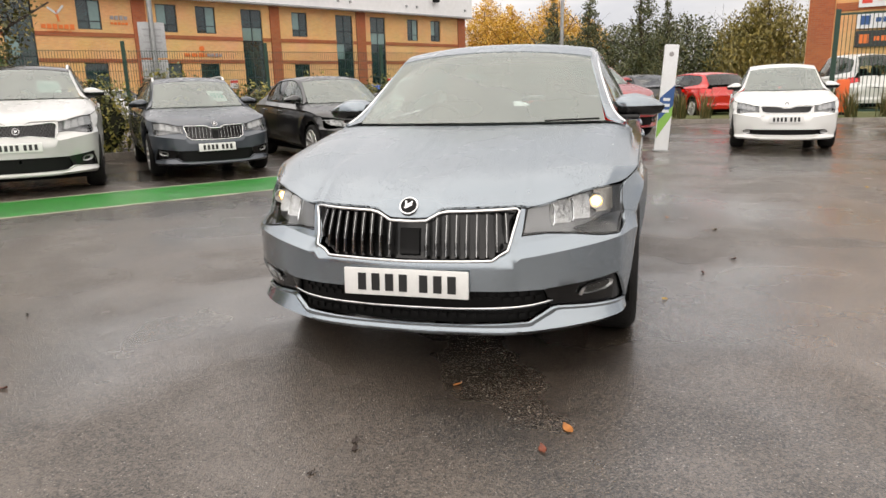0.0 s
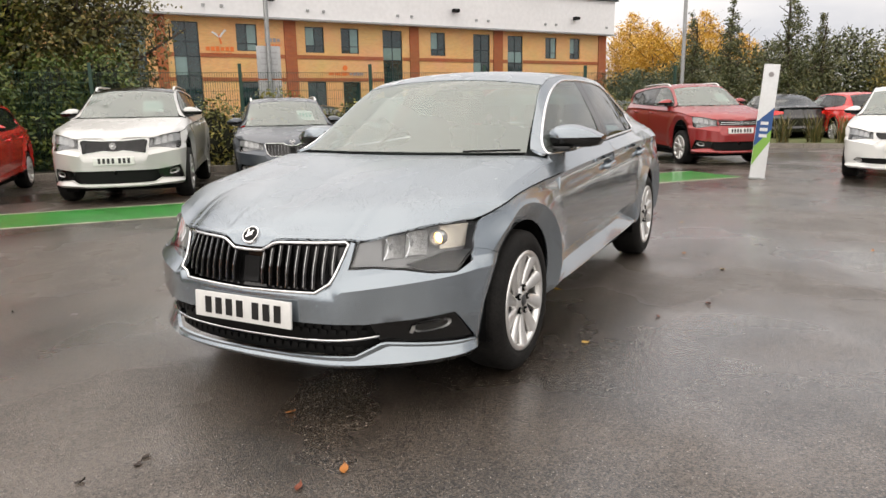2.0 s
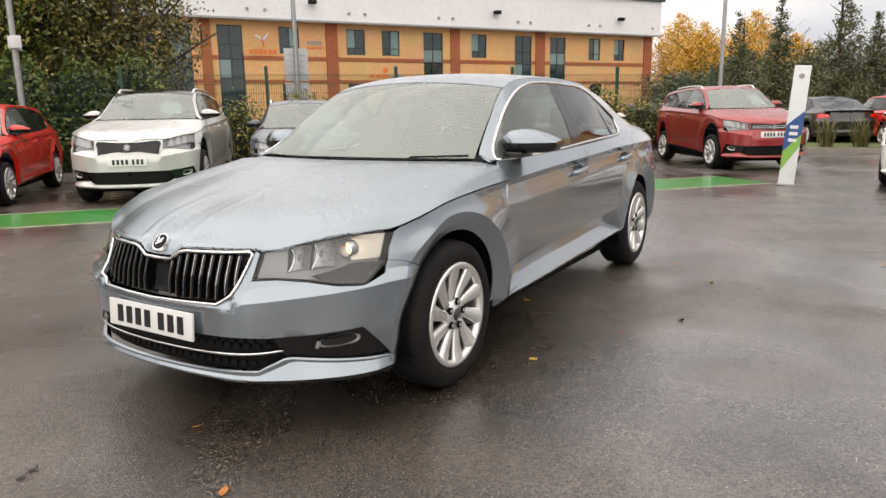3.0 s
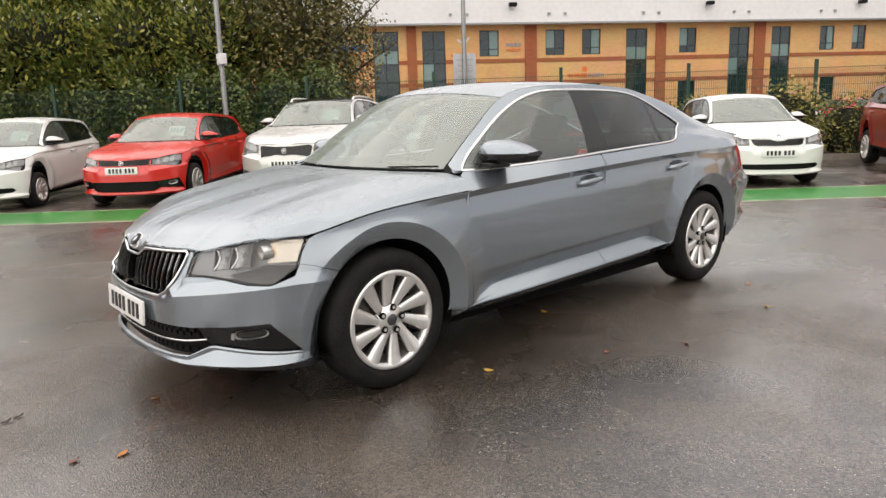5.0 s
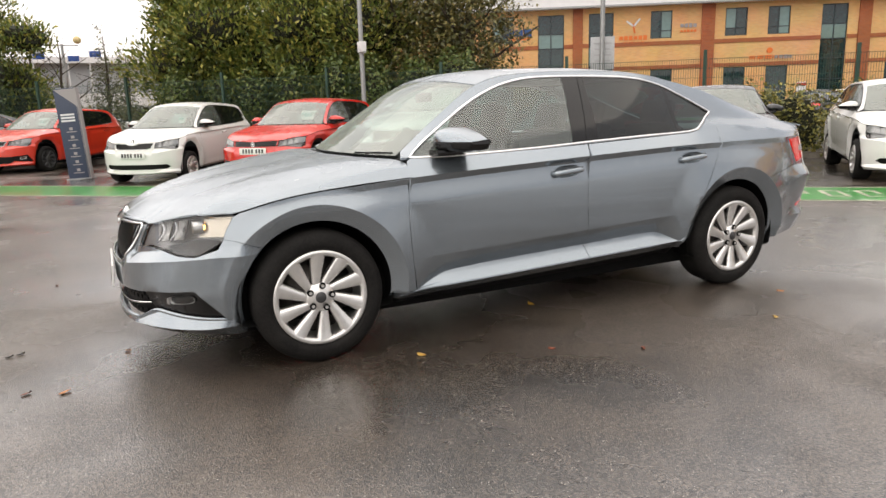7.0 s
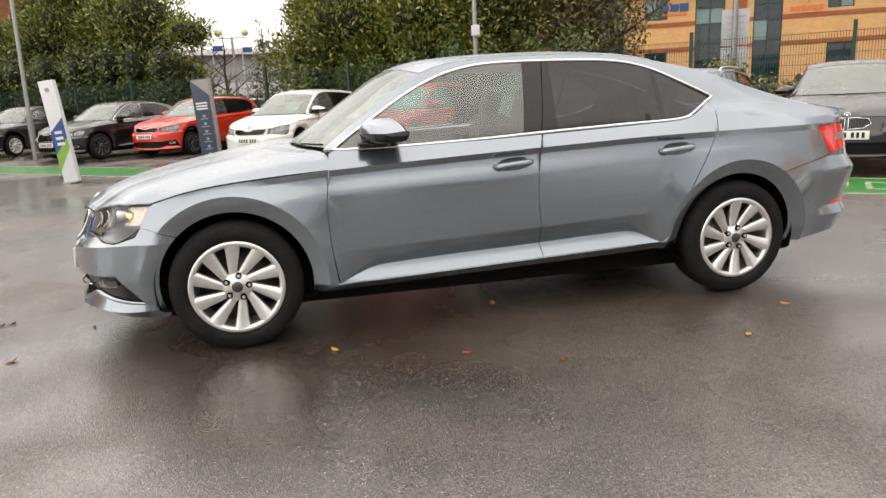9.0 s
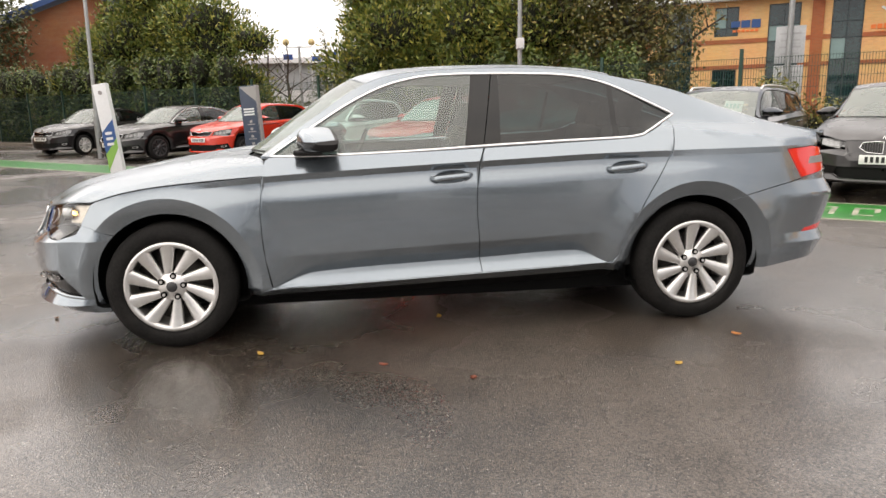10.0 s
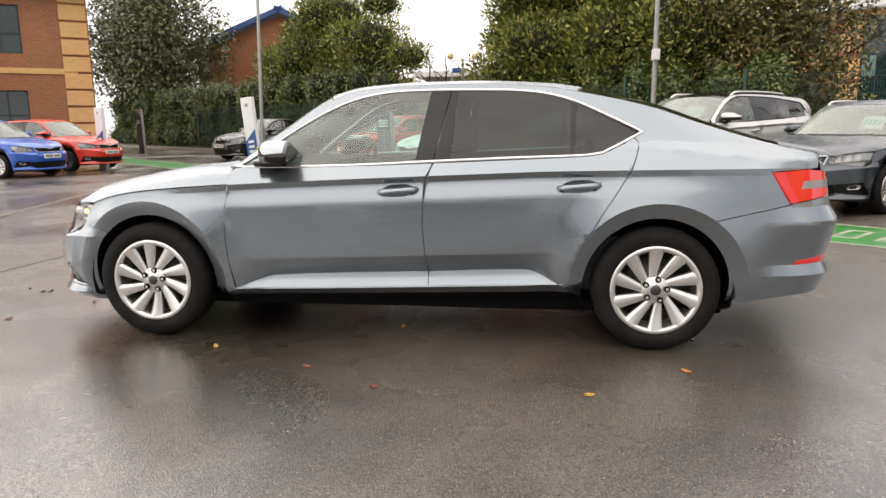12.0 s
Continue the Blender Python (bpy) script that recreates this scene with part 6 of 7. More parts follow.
def pierced_wall(name, a0, a1, z0, z1, holes, mat, parent, depth=0.14, deep=14):
    """A wall in the plane y = 0, looking to -y, with openings that go in."""
    cuts_a = sorted({a0, a1} | {h[i] for h in holes for i in (0, 1)})
    cuts_z = sorted({z0, z1} | {h[i] for h in holes for i in (2, 3)})
    verts, faces = [], []

    def quad(*q):
        verts.extend(q)
        faces.append(tuple(range(len(verts) - 4, len(verts))))
    for i in range(len(cuts_a) - 1):
        for j in range(len(cuts_z) - 1):
            a, b, c, d = cuts_a[i], cuts_a[i + 1], cuts_z[j], cuts_z[j + 1]
            if not any(h[0] <= (a + b) / 2 <= h[1] and h[2] <= (c + d) / 2 <= h[3] for h in holes):
                quad((a, 0, c), (b, 0, c), (b, 0, d), (a, 0, d))
    for a, b, c, d in holes:
        quad((a, 0, c), (a, 0, d), (a, depth, d), (a, depth, c))
        quad((b, 0, d), (b, 0, c), (b, depth, c), (b, depth, d))
        quad((a, 0, c), (a, depth, c), (b, depth, c), (b, 0, c))
        quad((a, depth, d), (a, 0, d), (b, 0, d), (b, depth, d))
    quad((a1, 0, z0), (a1, deep, z0), (a1, deep, z1), (a1, 0, z1))
    quad((a0, deep, z0), (a0, 0, z0), (a0, 0, z1), (a0, deep, z1))
    # weld the corners into one sheet
    ids, where = [], {}
    for v in verts:
        key = tuple(round(c, 4) for c in v)
        ids.append(where.setdefault(key, len(where)))
    return mesh_object(name, list(where), [tuple(ids[i] for i in f) for f in faces], mat, parent)


def window(parent, a, w, z0, z1, cols, rails, pale=()):
    t = 0.055
    zz = [z0] + list(rails) + [z1]
    cell = [(a + w / cols * i + (t if i == 0 else t / 2), a + w / cols * (i + 1) - (t if i == cols - 1 else t / 2)) for i in range(cols)]
    tier = [(zz[j] + (t if j == 0 else t / 2), zz[j + 1] - (t if j == len(zz) - 2 else t / 2)) for j in range(len(zz) - 1)]
    win = pierced_wall("window", a, a + w, z0, z1, [(*c, *d) for c in cell for d in tier], M["frame_dark"], parent, 0.05, 0.06)
    win["label"] = "dark teal framed window"
    win.location.y = 0.07
    for i, (x0, x1) in enumerate(cell):
        for j, (b, c) in enumerate(tier):
            part("pane", box((x1 - x0, 0.012, c - b), ((x0 + x1) / 2, 0.035, (b + c) / 2)), M["pane_pale"] if (i, j) in pale else M["pane"], win, "", False)
    return win


pierced_wall("wall", -20, END, 0, EAVE, openings, M["buff"], office)
for a, w in pillars:
    part("pilaster", box((w, 0.10, EAVE - 0.02), (a + w / 2, -0.045, EAVE / 2)), M["redbrick"], office, "red brick pilaster", False)
solid = sorted([(a, a + w) for a, w in talls] + [(a, a + w) for a, w in pillars])
for z, h in ((4.43, 0.22), (3.10, 0.20), (0.45, 0.5)):
    x = -20.0
    for s0, s1 in solid + [(END, END)]:
        if s0 - x > 0.2:
            part("brick_band", box((s0 - x, 0.05, h), ((s0 + x) / 2, -0.02, z)), M["redbrick"], office, "red brick band", False)
        x = s1
for k, (a, w) in enumerate(talls):
    window(office, a, w, 0.05, UP_T, 2, (2.15, 3.30, 4.35, 5.15), pale=((1, 3), (0, 3)) if k % 2 == 0 else ((0, 2),))
for k, (a, w) in enumerate(uppers):
    window(office, a, w, UP_B, UP_T, 2, (5.12,), pale=((1, 1), (1, 0)) if k % 2 == 0 else ((0, 1),))
for k, (a, w) in enumerate(lowers):
    window(office, a, w, GR_B, GR_T, 2 if k % 2 else 1, ())
clad = box((END + 20.5, 14.6, TOP - EAVE), ((END - 20) / 2 + 0.1, 6.75, (TOP + EAVE) / 2))
part("cladding", clad, M["cladding"], office, "pale grey metal cladding above the brick", False)
part("eaves_trim", box((END + 20.7, 0.10, 0.10), ((END - 20) / 2 + 0.1, -0.62, EAVE + 0.02)), M["galv"], office, "", False)
part("roof_edge", box((END + 20.9, 15.0, 0.22), ((END - 20) / 2 + 0.1, 6.75, TOP + 0.11)), M["frame_dark"], office, "dark roof edge", False)
for a in range(-18, 37, 1):
    if a % 6 in (0, 1):
        part("vent_cap", box((0.16, 0.08, 0.14), (a + 0.3, -0.59, EAVE + 0.55)), M["galv"], office, "", False)
for a in (10.0, 22.5, 33.0, -3.0):
    part("flood_light", box((0.45, 0.35, 0.22), (a, -0.85, EAVE + 1.05), 0.04), M["black"], office, "black flood light", False)


def sign_bars(parent, a, z, w, h, mat, count, gap=0.25, dy=-0.03):
    cw = w / count
    for k in range(count):
        part("sign_bar", box((cw * (1 - gap), 0.03, h * (0.75 + 0.25 * ((k * 7) % 3) / 2)), (a + cw * (k + 0.5), dy, z)), mat, parent, "", False)


def words(text, size, mat, parent, at, turn, name="sign_text", deep=0.012):
    cu = bpy.data.curves.new(name, "FONT")
    cu.body, cu.size, cu.extrude = text, size, deep
    tmp = bpy.data.objects.new("tmp_text", cu)
    scene.collection.objects.link(tmp)
    dg = bpy.context.evaluated_depsgraph_get()
    me = bpy.data.meshes.new_from_object(tmp.evaluated_get(dg))
    bpy.data.objects.remove(tmp)
    me.materials.clear()
    me.materials.append(mat)
    ob = new(name, me)
    ob.parent = parent
    ob.matrix_basis = Matrix.Translation(at) @ turn
    return ob


# firm signs on the wall, as plain shapes in their colours
sign_bars(office, 6.35, 4.78, 1.62, 0.26, M["sign_orange"], 6)
sign_bars(office, 6.6, 4.52, 1.2, 0.10, M["sign_orange"], 6)
for k, (x, z, r) in enumerate(((7.0, 5.55, 35), (7.35, 5.62, -50), (7.2, 5.3, 80))):
    b = part("sign_swoosh", box((0.55, 0.03, 0.10), (0, 0, 0), 0.0), M["sign_white"] if k < 2 else M["sign_orange"], office, "", False)
    b.matrix_basis = Matrix.Translation((x, -0.03, z)) @ Matrix.Rotation(radians(r), 4, "Y")
sign_bars(office, -0.1, 5.30, 1.5, 0.42, M["sign_blue"], 3, 0.12)
sign_bars(office, 0.0, 4.95, 1.3, 0.14, M["sign_orange"], 6)
sign_bars(office, 13.6, 3.46, 2.2, 0.22, M["sign_orange"], 5, 0.2)
sign_bars(office, 15.0, 3.46, 1.0, 0.22, M["sign_grey"], 4, 0.2, -0.045)
part("sign_disc", rod((14.75, -0.02, 3.82), (14.75, -0.06, 3.82), 0.16, n=18), M["sign_orange"], office)
sign_bars(office, 9.75, 5.35, 0.95, 0.24, M["sign_grey"], 4)
sign_bars(office, 9.75, 5.05, 0.95, 0.14, M["sign_orange"], 5)
for a in (16.6, 24.0, 28.9):
    part("notice", box((0.5, 0.03, 0.55), (a, -0.03, 1.75)), M["sign_white"], office, "white notice", False)
    part("notice_band", box((0.5, 0.01, 0.16), (a, -0.05, 1.90)), M["sign_red"], office, "", False)

# ---- fence, posts and lamp columns ----
FENCE_N = 11.65
POSTS = [2.55 + 2.96 * k for k in range(-12, 4)]
fence = empty("fence", "dark green welded mesh fence behind the parking row", "fence")
for k, a in enumerate(POSTS):
    p = row(a, FENCE_N)
    part("post", box((0.07, 0.07, 2.27), p + Vector((0, 0, 1.14)), 0.006, turn=Matrix.Rotation(ROW, 4, "Z")), M["fence"], fence, "", False)
    if k + 1 < len(POSTS):
        bm = bmesh.new()
        for i in range(58):
            q = row(a + 0.05 + i * 0.0495, FENCE_N)
            box((0.006, 0.006, 2.0), q + Vector((0, 0, 1.10)), 0.0, bm)
        for i in range(11):
            q = row(a + 1.48, FENCE_N)
            box((2.90, 0.008, 0.008), q + Vector((0, 0, 0.12 + i * 0.196)), 0.0, bm, Matrix.Rotation(ROW, 4, "Z"))
        part("mesh_panel", bm, M["fence"], fence, "fine green wire mesh panel", False)


def lamp_column(at, h, lean=0.0, boxed=True, label="grey steel lamp column"):
    col = empty("lamp_column", label, "lamp post")
    col.location = at
    bm = rod((0, 0, 0), (0, 0, 1.2), 0.085, 0.085, 12)
    rod((0, 0, 1.2), (lean, 0, h), 0.058, 0.045, 12, bm)
    part("column", bm, M["galv"], col)
    if boxed:
        part("camera_box", box((0.20, 0.16, 0.24), (0.03, 0.0, 2.55), 0.02), M["sign_white"], col, "pale junction box")
        part("bracket", box((0.34, 0.05, 0.05), (0.05, 0, 2.42), 0.008), M["galv"], col)
    part("lamp_head", box((0.62, 0.26, 0.12), (lean + 0.25, 0, h), 0.04), M["galv"], col)
    return col


lamp_column((-11.55, 3.32, 0.1), 7.5)
c2 = lamp_column((-9.14, 8.40, 0.1), 7.5, boxed=False, label="grey steel lamp column carrying white notice boards")
for z, h in ((2.26, 0.74), (1.50, 0.70)):
    bd = part("notice_board", box((0.55, 0.03, h), (0.0, -0.0, z), 0.006, turn=Matrix.Rotation(radians(52), 4, "Z")), M["board_grey"], c2, "faded white notice board")
    bd.location = (-0.05, 0.05, 0)
    for k in range(4):
        pb = part("print_bar", box((0.40 - 0.05 * (k % 2), 0.004, 0.035), (0, -0.018, 0), turn=None), M["faint_print"], bd, "", False)
        pb.matrix_basis = Matrix.Rotation(radians(52), 4, "Z") @ Matrix.Translation((0, 0, z + h * (0.30 - 0.18 * k)))
lamp_column((-1.25, 17.3, 0.0), 8.5, boxed=False)
lamp_column((-16.6, -7.95, 0.0), 7.0, lean=-0.35, boxed=False)
twin = empty("street_lamp", "twin globe lamp on a tall grey column", "street lamp")
twin.location = (-36.8, -3.7, 0)
part("column", rod((0, 0, 0), (0, 0, 4.9), 0.10, 0.07, 10), M["galv"], twin)
part("arm", box((0.08, 1.5, 0.06), (0, 0, 4.85), 0.01), M["galv"], twin)
for s in (-0.72, 0.72):
    bm = bmesh.new()
    bmesh.ops.create_uvsphere(bm, u_segments=14, v_segments=10, radius=0.20)
    bmesh.ops.translate(bm, vec=(0, s, 5.12), verts=bm.verts)
    part("globe", bm, M["lampglobe"], twin, "cream lamp globe")


def totem(at, heading, h, w, lean, dark=False, label=""):
    """A thin leaning sign tower with printed shapes."""
    t = empty("totem_sign", label, "sign tower")
    t.matrix_basis = Matrix.Translation(at) @ Matrix.Rotation(radians(heading), 4, "Z") @ Matrix.Rotation(radians(lean), 4, "Y")
    part("panel", box((w, 0.11, h), (0, 0, h / 2), 0.012), M["sign_navy"] if dark else M["sign_white"], t)
    part("foot", box((w * 1.15, 0.22, 0.025), (0, 0, 0.012), 0.004), M["galv"], t)
    f = -0.058
    if dark:
        mesh_object("print_peak", [(-w / 2 + 0.01, f, h - 0.02), (w * 0.10, f, h - 0.02), (w / 2 - 0.01, f, h - 0.38), (w / 2 - 0.01, f, h - 0.02)], [(0, 1, 2), (1, 3, 2)], M["sign_grey"], t)
        for k in range(3):
            part("print_bar", box((w * 0.62, 0.004, 0.035), (-w * 0.05, f, h - 0.52 - 0.06 * k)), M["sign_white"], t, "", False)
        for k in range(6):
            part("print_mark", box((0.07, 0.004, 0.055), (0, f, h - 0.80 - 0.165 * k)), M["sign_grey"], t, "", False)
            part("print_bar", box((w * 0.45, 0.004, 0.018), (0, f, h - 0.86 - 0.165 * k)), M["sign_grey"], t, "", False)
        part("side_edge", box((0.05, 0.112, h), (w / 2 - 0.02, 0.001, h / 2), 0.004), M["sign_grey"], t)
    else:
        mesh_object("print_swoosh", [(-w / 2, f, 0.92), (w / 2, f, 1.15), (w / 2, f, 0.80), (-w / 2, f, 0.52)], [(0, 1, 2, 3)], M["sign_blue"], t)
        mesh_object("print_swoosh", [(-w / 2, f - 0.001, 0.52), (w / 2, f - 0.001, 0.80), (w / 2, f - 0.001, 0.62), (-w / 2, f - 0.001, 0.22)], [(0, 1, 2, 3)], M["sign_green"], t)
        for k in range(3):
            part("print_bar", box((w * 0.5, 0.004, 0.05), (0, f - 0.002, 0.90 - 0.10 * k)), M["sign_white"], t, "", False)
        part("print_dot", rod((0, f, h - 0.16), (0, f - 0.003, h - 0.16), 0.04, n=14), M["sign_grey"], t)
    return t


totem((1.40, 7.98, 0), 5, 1.82, 0.23, 3.5, label="leaning white sign tower with blue and green print")
totem((-9.05, -4.95, 0), 75, 1.80, 0.27, -6, label="leaning white sign tower with blue and green print")
totem((-14.2, -11.9, 0), 65, 1.80, 0.36, 0, label="white sign tower with blue and green print")
totem((-11.75, -2.80, 0), 62, 1.82, 0.46, -3, True, "dark navy sign tower with pale print")
totem((-25.6, -17.6, 0), 60, 2.05, 0.46, -2, True, "dark navy sign tower with pale print")

# ---- hedges and trees ----
rng = np.random.default_rng(7)


def hedge_clumps(a0, a1, n, depth, h, step=1.1, dome=0.4):
    out = []
    a = a0
    while a < a1:
        e = min(a - a0, a1 - a) / (a1 - a0)
        hh = h * (1 - dome * max(0, 0.25 - e) * 2)
        for z in np.arange(0.7, hh, 1.0):
            w = 0.5 * depth * (1.0 - 0.35 * (z / hh) ** 2)
            wild = 1.0 if h > 4 else 0.35
            p = row(a + rng.normal() * 0.4 * wild, n + rng.normal() * 0.35 * wild)
            g = 1 + wild * (0.75 * rng.random() - 0.40)
            out.append((p.x, p.y, z + wild * 0.3 * rng.normal(), (0.85 + 0.25 * rng.random()) * g, w * (0.9 + 0.25 * rng.random()) * g, (0.75 + 0.2 * rng.random()) * g))
        a += step
    return out


def hedge(label, a0, a1, n, depth, h, count, size, mat, dome=0.4, name="hedge"):
    hg = empty(name, label, "hedge")
    cl = hedge_clumps(a0, a1, n, depth, h, dome=dome)
    core("shade_core", cl, hg, 0.72)
    leaves("leaf_crown", cl, count, size, mat, hg, rng, long=2.1 if h > 4 else 1.7, tuft=0.65 if h > 4 else 0.0)
    return hg


hedge("tall dense laurel hedge of glossy green leaves behind the fence", -11.4, -5.4, 13.3, 2.8, 6.6, 115000, 0.068, M["laurel"])
hedge("tall rounded laurel bush with glossy green leaves", -28.4, -17.8, 14.0, 3.2, 6.4, 104000, 0.074, M["laurel"], 1.0)
hedge("clipped dark green hedge behind the parked cars", -50, -17.8, 12.6, 1.4, 3.0, 76000, 0.070, M["ivy"], 0.1)
hedge("clipped dark green hedge at the foot of the laurels", -11.0, -2.8, 12.3, 1.1, 2.5, 42000, 0.058, M["ivy"], 0.1)
hedge("low yellow-green privet hedge in front of the fence", -1.0, 9.0, 11.45, 0.7, 0.95, 24000, 0.055, M["lowhedge"], 0.0, "low_hedge")


def tree(label, at, h, w, mat, count, size, low=0.25, pointed=False, category="tree", droop=0.0, bare=False):
    t = empty("tree", label, category)
    limbs("trunk", at, h * 0.92, h * 0.022, rng, t, 12, w * (0.35 if pointed else 0.8), (rng.normal() * 0.2, rng.normal() * 0.2))
    if bare:
        return t
    cl = []
    for k in range(26):
        f = low + (1 - low) * (k + rng.random()) / 26
        rad = w * (1 - f if pointed else math.sin(math.pi * min(1, (f - low) / (1 - low) * 0.8 + 0.18))) * 0.5
        ang = k * 2.4
        rr = max(0.12, rad)
        q = rr * (0.35 + 0.5 * rng.random())
        cl.append((at[0] + math.cos(ang) * q, at[1] + math.sin(ang) * q, h * f, rr * 0.6 + 0.1, rr * 0.6 + 0.1, rr * (0.5 if not pointed else 0.35) + 0.15))
    leaves("crown", cl, count, size, mat, t, rng, droop=droop, shell=0.9)
    return t


for a, n, h, w in ((-4.9, 13.9, 7.2, 3.2), (-3.4, 14.3, 6.6, 2.8)):
    tree("airy broadleaf tree with olive brown leaves beside the office", tuple(row(a, n)), h, w, M["brownleaf"], 15000, 0.068, 0.15)
for x, y, h, w in ((-9.5, 57, 8.0, 5.0), (-6.0, 60, 9.0, 6), (-12.5, 62, 9.5, 6), (-3.0, 62, 7.0, 4.5)):
    tree("autumn tree with bright yellow leaves", (x, y, 0), h, w, M["autumn"], 20000, 0.115, 0.12)
for x, y, h, w in ((-3.2, 33, 5.6, 2.8), (-1.2, 31, 6.2, 2.6), (1.4, 30, 6.8, 2.9), (2.5, 33, 5.2, 2.4)):
    tree("slender young conifer with dark green foliage", (x, y, 0), h, w, M["conifer"], 11000, 0.065, 0.08, True)
for x, y, h, w in ((0.0, 44, 4.9, 6), (4.0, 43, 5.3, 6), (-4.5, 46, 4.8, 6), (7.5, 42, 4.6, 5), (-9, 48, 3.6, 6)):
    tree("broad dark green shrub", (x, y, 0), h, w, M["conifer"], 12000, 0.12, 0.05)
for x, y, h, w in ((7.7, 37, 5.6, 4.6), (12.5, 40, 6.5, 5.5)):
    tree("weeping willow with olive green leaves", (x, y, 0), h, w, M["olive"], 24000, 0.075, 0.06, droop=0.8)
for x, y, h, w, m in ((-29, -2.0, 5.0, 2.2, "conifer"), (-33.5, -1.2, 4.6, 2.4, "conifer"), (-40, -7.5, 4.5, 3.5, "autumn")):
    tree("thin tree with sparse foliage beyond the fence", (x, y, 0), h, w, M[m], 2200, 0.065, 0.15, m == "conifer")
for x, y, h, w in ((-28, -3.6, 4.8, 2.6), (-31, -5.0, 5.2, 2.8)):
    tree("bare leafless tree beyond the fence", (x, y, 0), h, w, None, 0, 0, bare=True)
for x, y, h, w in ((-39.8, -23.7, 12.0, 7.5), (-44.5, -29, 13, 8), (-41.5, -26.4, 12.0, 5.5)):
    tree("tall dark broadleaf tree with open branches", (x, y, 0), h, w, M["conifer"], 11000, 0.16, 0.22)
for k in range(16):
    x = 1.5 + 0.75 * k + 0.3 * rng.random()
    y = 17.6 - (x + 3.5) * 0.08 + 0.6 * rng.random()
    t = empty("ornamental_grass", "clump of tall tawny ornamental grass", "grass clump", "grasses on the verge")
    n = 70
    verts, faces = [], []
    for i in range(n):
        a, ln, sp = rng.random() * 6.28, 0.5 + 0.5 * rng.random(), 0.15 + 0.35 * rng.random()
        c, s_ = math.cos(a), math.sin(a)
        bx, by = x + 0.08 * rng.normal(), y + 0.08 * rng.normal()
        wd = 0.012
        verts += [(bx - s_ * wd, by + c * wd, 0.08), (bx + s_ * wd, by - c * wd, 0.08), (bx + c * sp * 0.5 + s_ * wd, by + s_ * sp * 0.5 - c * wd, ln * 0.75), (bx + c * sp * 0.5 - s_ * wd, by + s_ * sp * 0.5 + c * wd, ln * 0.75), (bx + c * sp, by + s_ * sp, ln)]
        faces += [(5 * i, 5 * i + 1, 5 * i + 2, 5 * i + 3), (5 * i + 3, 5 * i + 2, 5 * i + 4)]
    mesh_object("blades", verts, faces, M["sedge"], t)

# ---- buildings beyond ----
side = empty("trade_unit", "brick trade unit with red brick pier and firm signs", "building")
side.matrix_basis = Matrix.Translation((7.7, 27.0, 0)) @ Matrix.Rotation(radians(-12), 4, "Z")
pierced_wall("wall", 0, 6.5, 0, 7.5, [], M["buff"], side, deep=7)
part("pier", box((0.9, 0.12, 7.5), (0.45, -0.05, 3.75)), M["redbrick"], side, "red brick pier", False)
part("brick_band", box((5.5, 0.06, 0.3), (3.7, -0.02, 3.9)), M["redbrick"], side, "", False)
for z, m, m2 in ((4.15, "sign_white", "sign_red"), (3.35, "sign_white", "sign_blue"), (2.65, "sign_black", "sign_orange")):
    b = part("firm_sign", box((2.6, 0.06, 0.62), (3.0, -0.10, z), 0.01), M[m], side, "flat firm sign with printed bars", False)
    sign_bars(b, 2.3, z, 1.7, 0.22, M[m2], 7, 0.25, -0.135)
    part("sign_mark", box((0.34, 0.01, 0.34), (1.98, -0.135, z)), M[m2], b, "", False)
gate = empty("metal_gate", "tall dark green steel gate between square posts", "gate")
gate.matrix_basis = Matrix.Translation((6.83, 19.2, 0)) @ Matrix.Rotation(radians(-12), 4, "Z")
for x in (0, 1.75):
    part("gate_post", box((0.14, 0.14, 3.2), (x, 0, 1.6), 0.01), M["fence"], gate, "", False)
part("rail", box((1.6, 0.05, 0.06), (0.875, 0, 3.05)), M["fence"], gate, "", False)
part("rail", box((1.6, 0.05, 0.06), (0.875, 0, 0.2)), M["fence"], gate, "", False)
for k in range(14):
    part("gate_bar", box((0.02, 0.02, 2.8), (0.16 + 0.11 * k, 0, 1.62)), M["fence"], gate, "", False)
barrier = empty("traffic_barrier", "orange plastic traffic barrier standing on end", "barrier")
part("body", box((0.32, 0.25, 1.05), (7.0, 18.6, 0.62), 0.05), M["cone"], barrier)
part("foot", box((0.5, 0.45, 0.08), (7.0, 18.6, 0.14), 0.02), M["black"], barrier)
house = empty("brick_house", "orange brick building with pale quoins and a blue eaves fascia", "building")
house.matrix_basis = Matrix.Translation((-16.5, -20.8, 0)) @ Matrix.Rotation(radians(128), 4, "Z")
pierced_wall("wall", -8, 6, 0, 6.2, [(-5.5, -4.2, 3.9, 5.6), (-1.5, -0.2, 3.9, 5.6), (2.5, 3.8, 3.9, 5.6), (-5.5, -4.2, 0.9, 2.6), (-1.5, -0.2, 0.9, 2.6), (2.5, 3.8, 0.9, 2.6)], M["houseb"], house)
for z in np.arange(0.2, 6.1, 0.62):
    for x in (-7.6, 5.5):
        part("quoin", box((0.9, 0.08, 0.54), (x, -0.03, z + 0.27), 0.015), M["buff"], house, "pale stone quoin", False)
for z in (3.3, 0.35):
    part("brick_band", box((13, 0.05, 0.2), (-1, -0.02, z)), M["buff"], house, "", False)
part("fascia", box((15, 0.5, 0.5), (-1, -0.2, 6.4)), M["roof_blue"], house, "blue eaves fascia", False)
for a in (-5.5, -1.5, 2.5):
    window(house, a, 1.3, 3.9, 5.6, 2, (4.6,))
    window(house, a, 1.3, 0.9, 2.6, 2, (1.7,))
gable = empty("gabled_house", "orange brick gabled building with blue roof edges", "building")
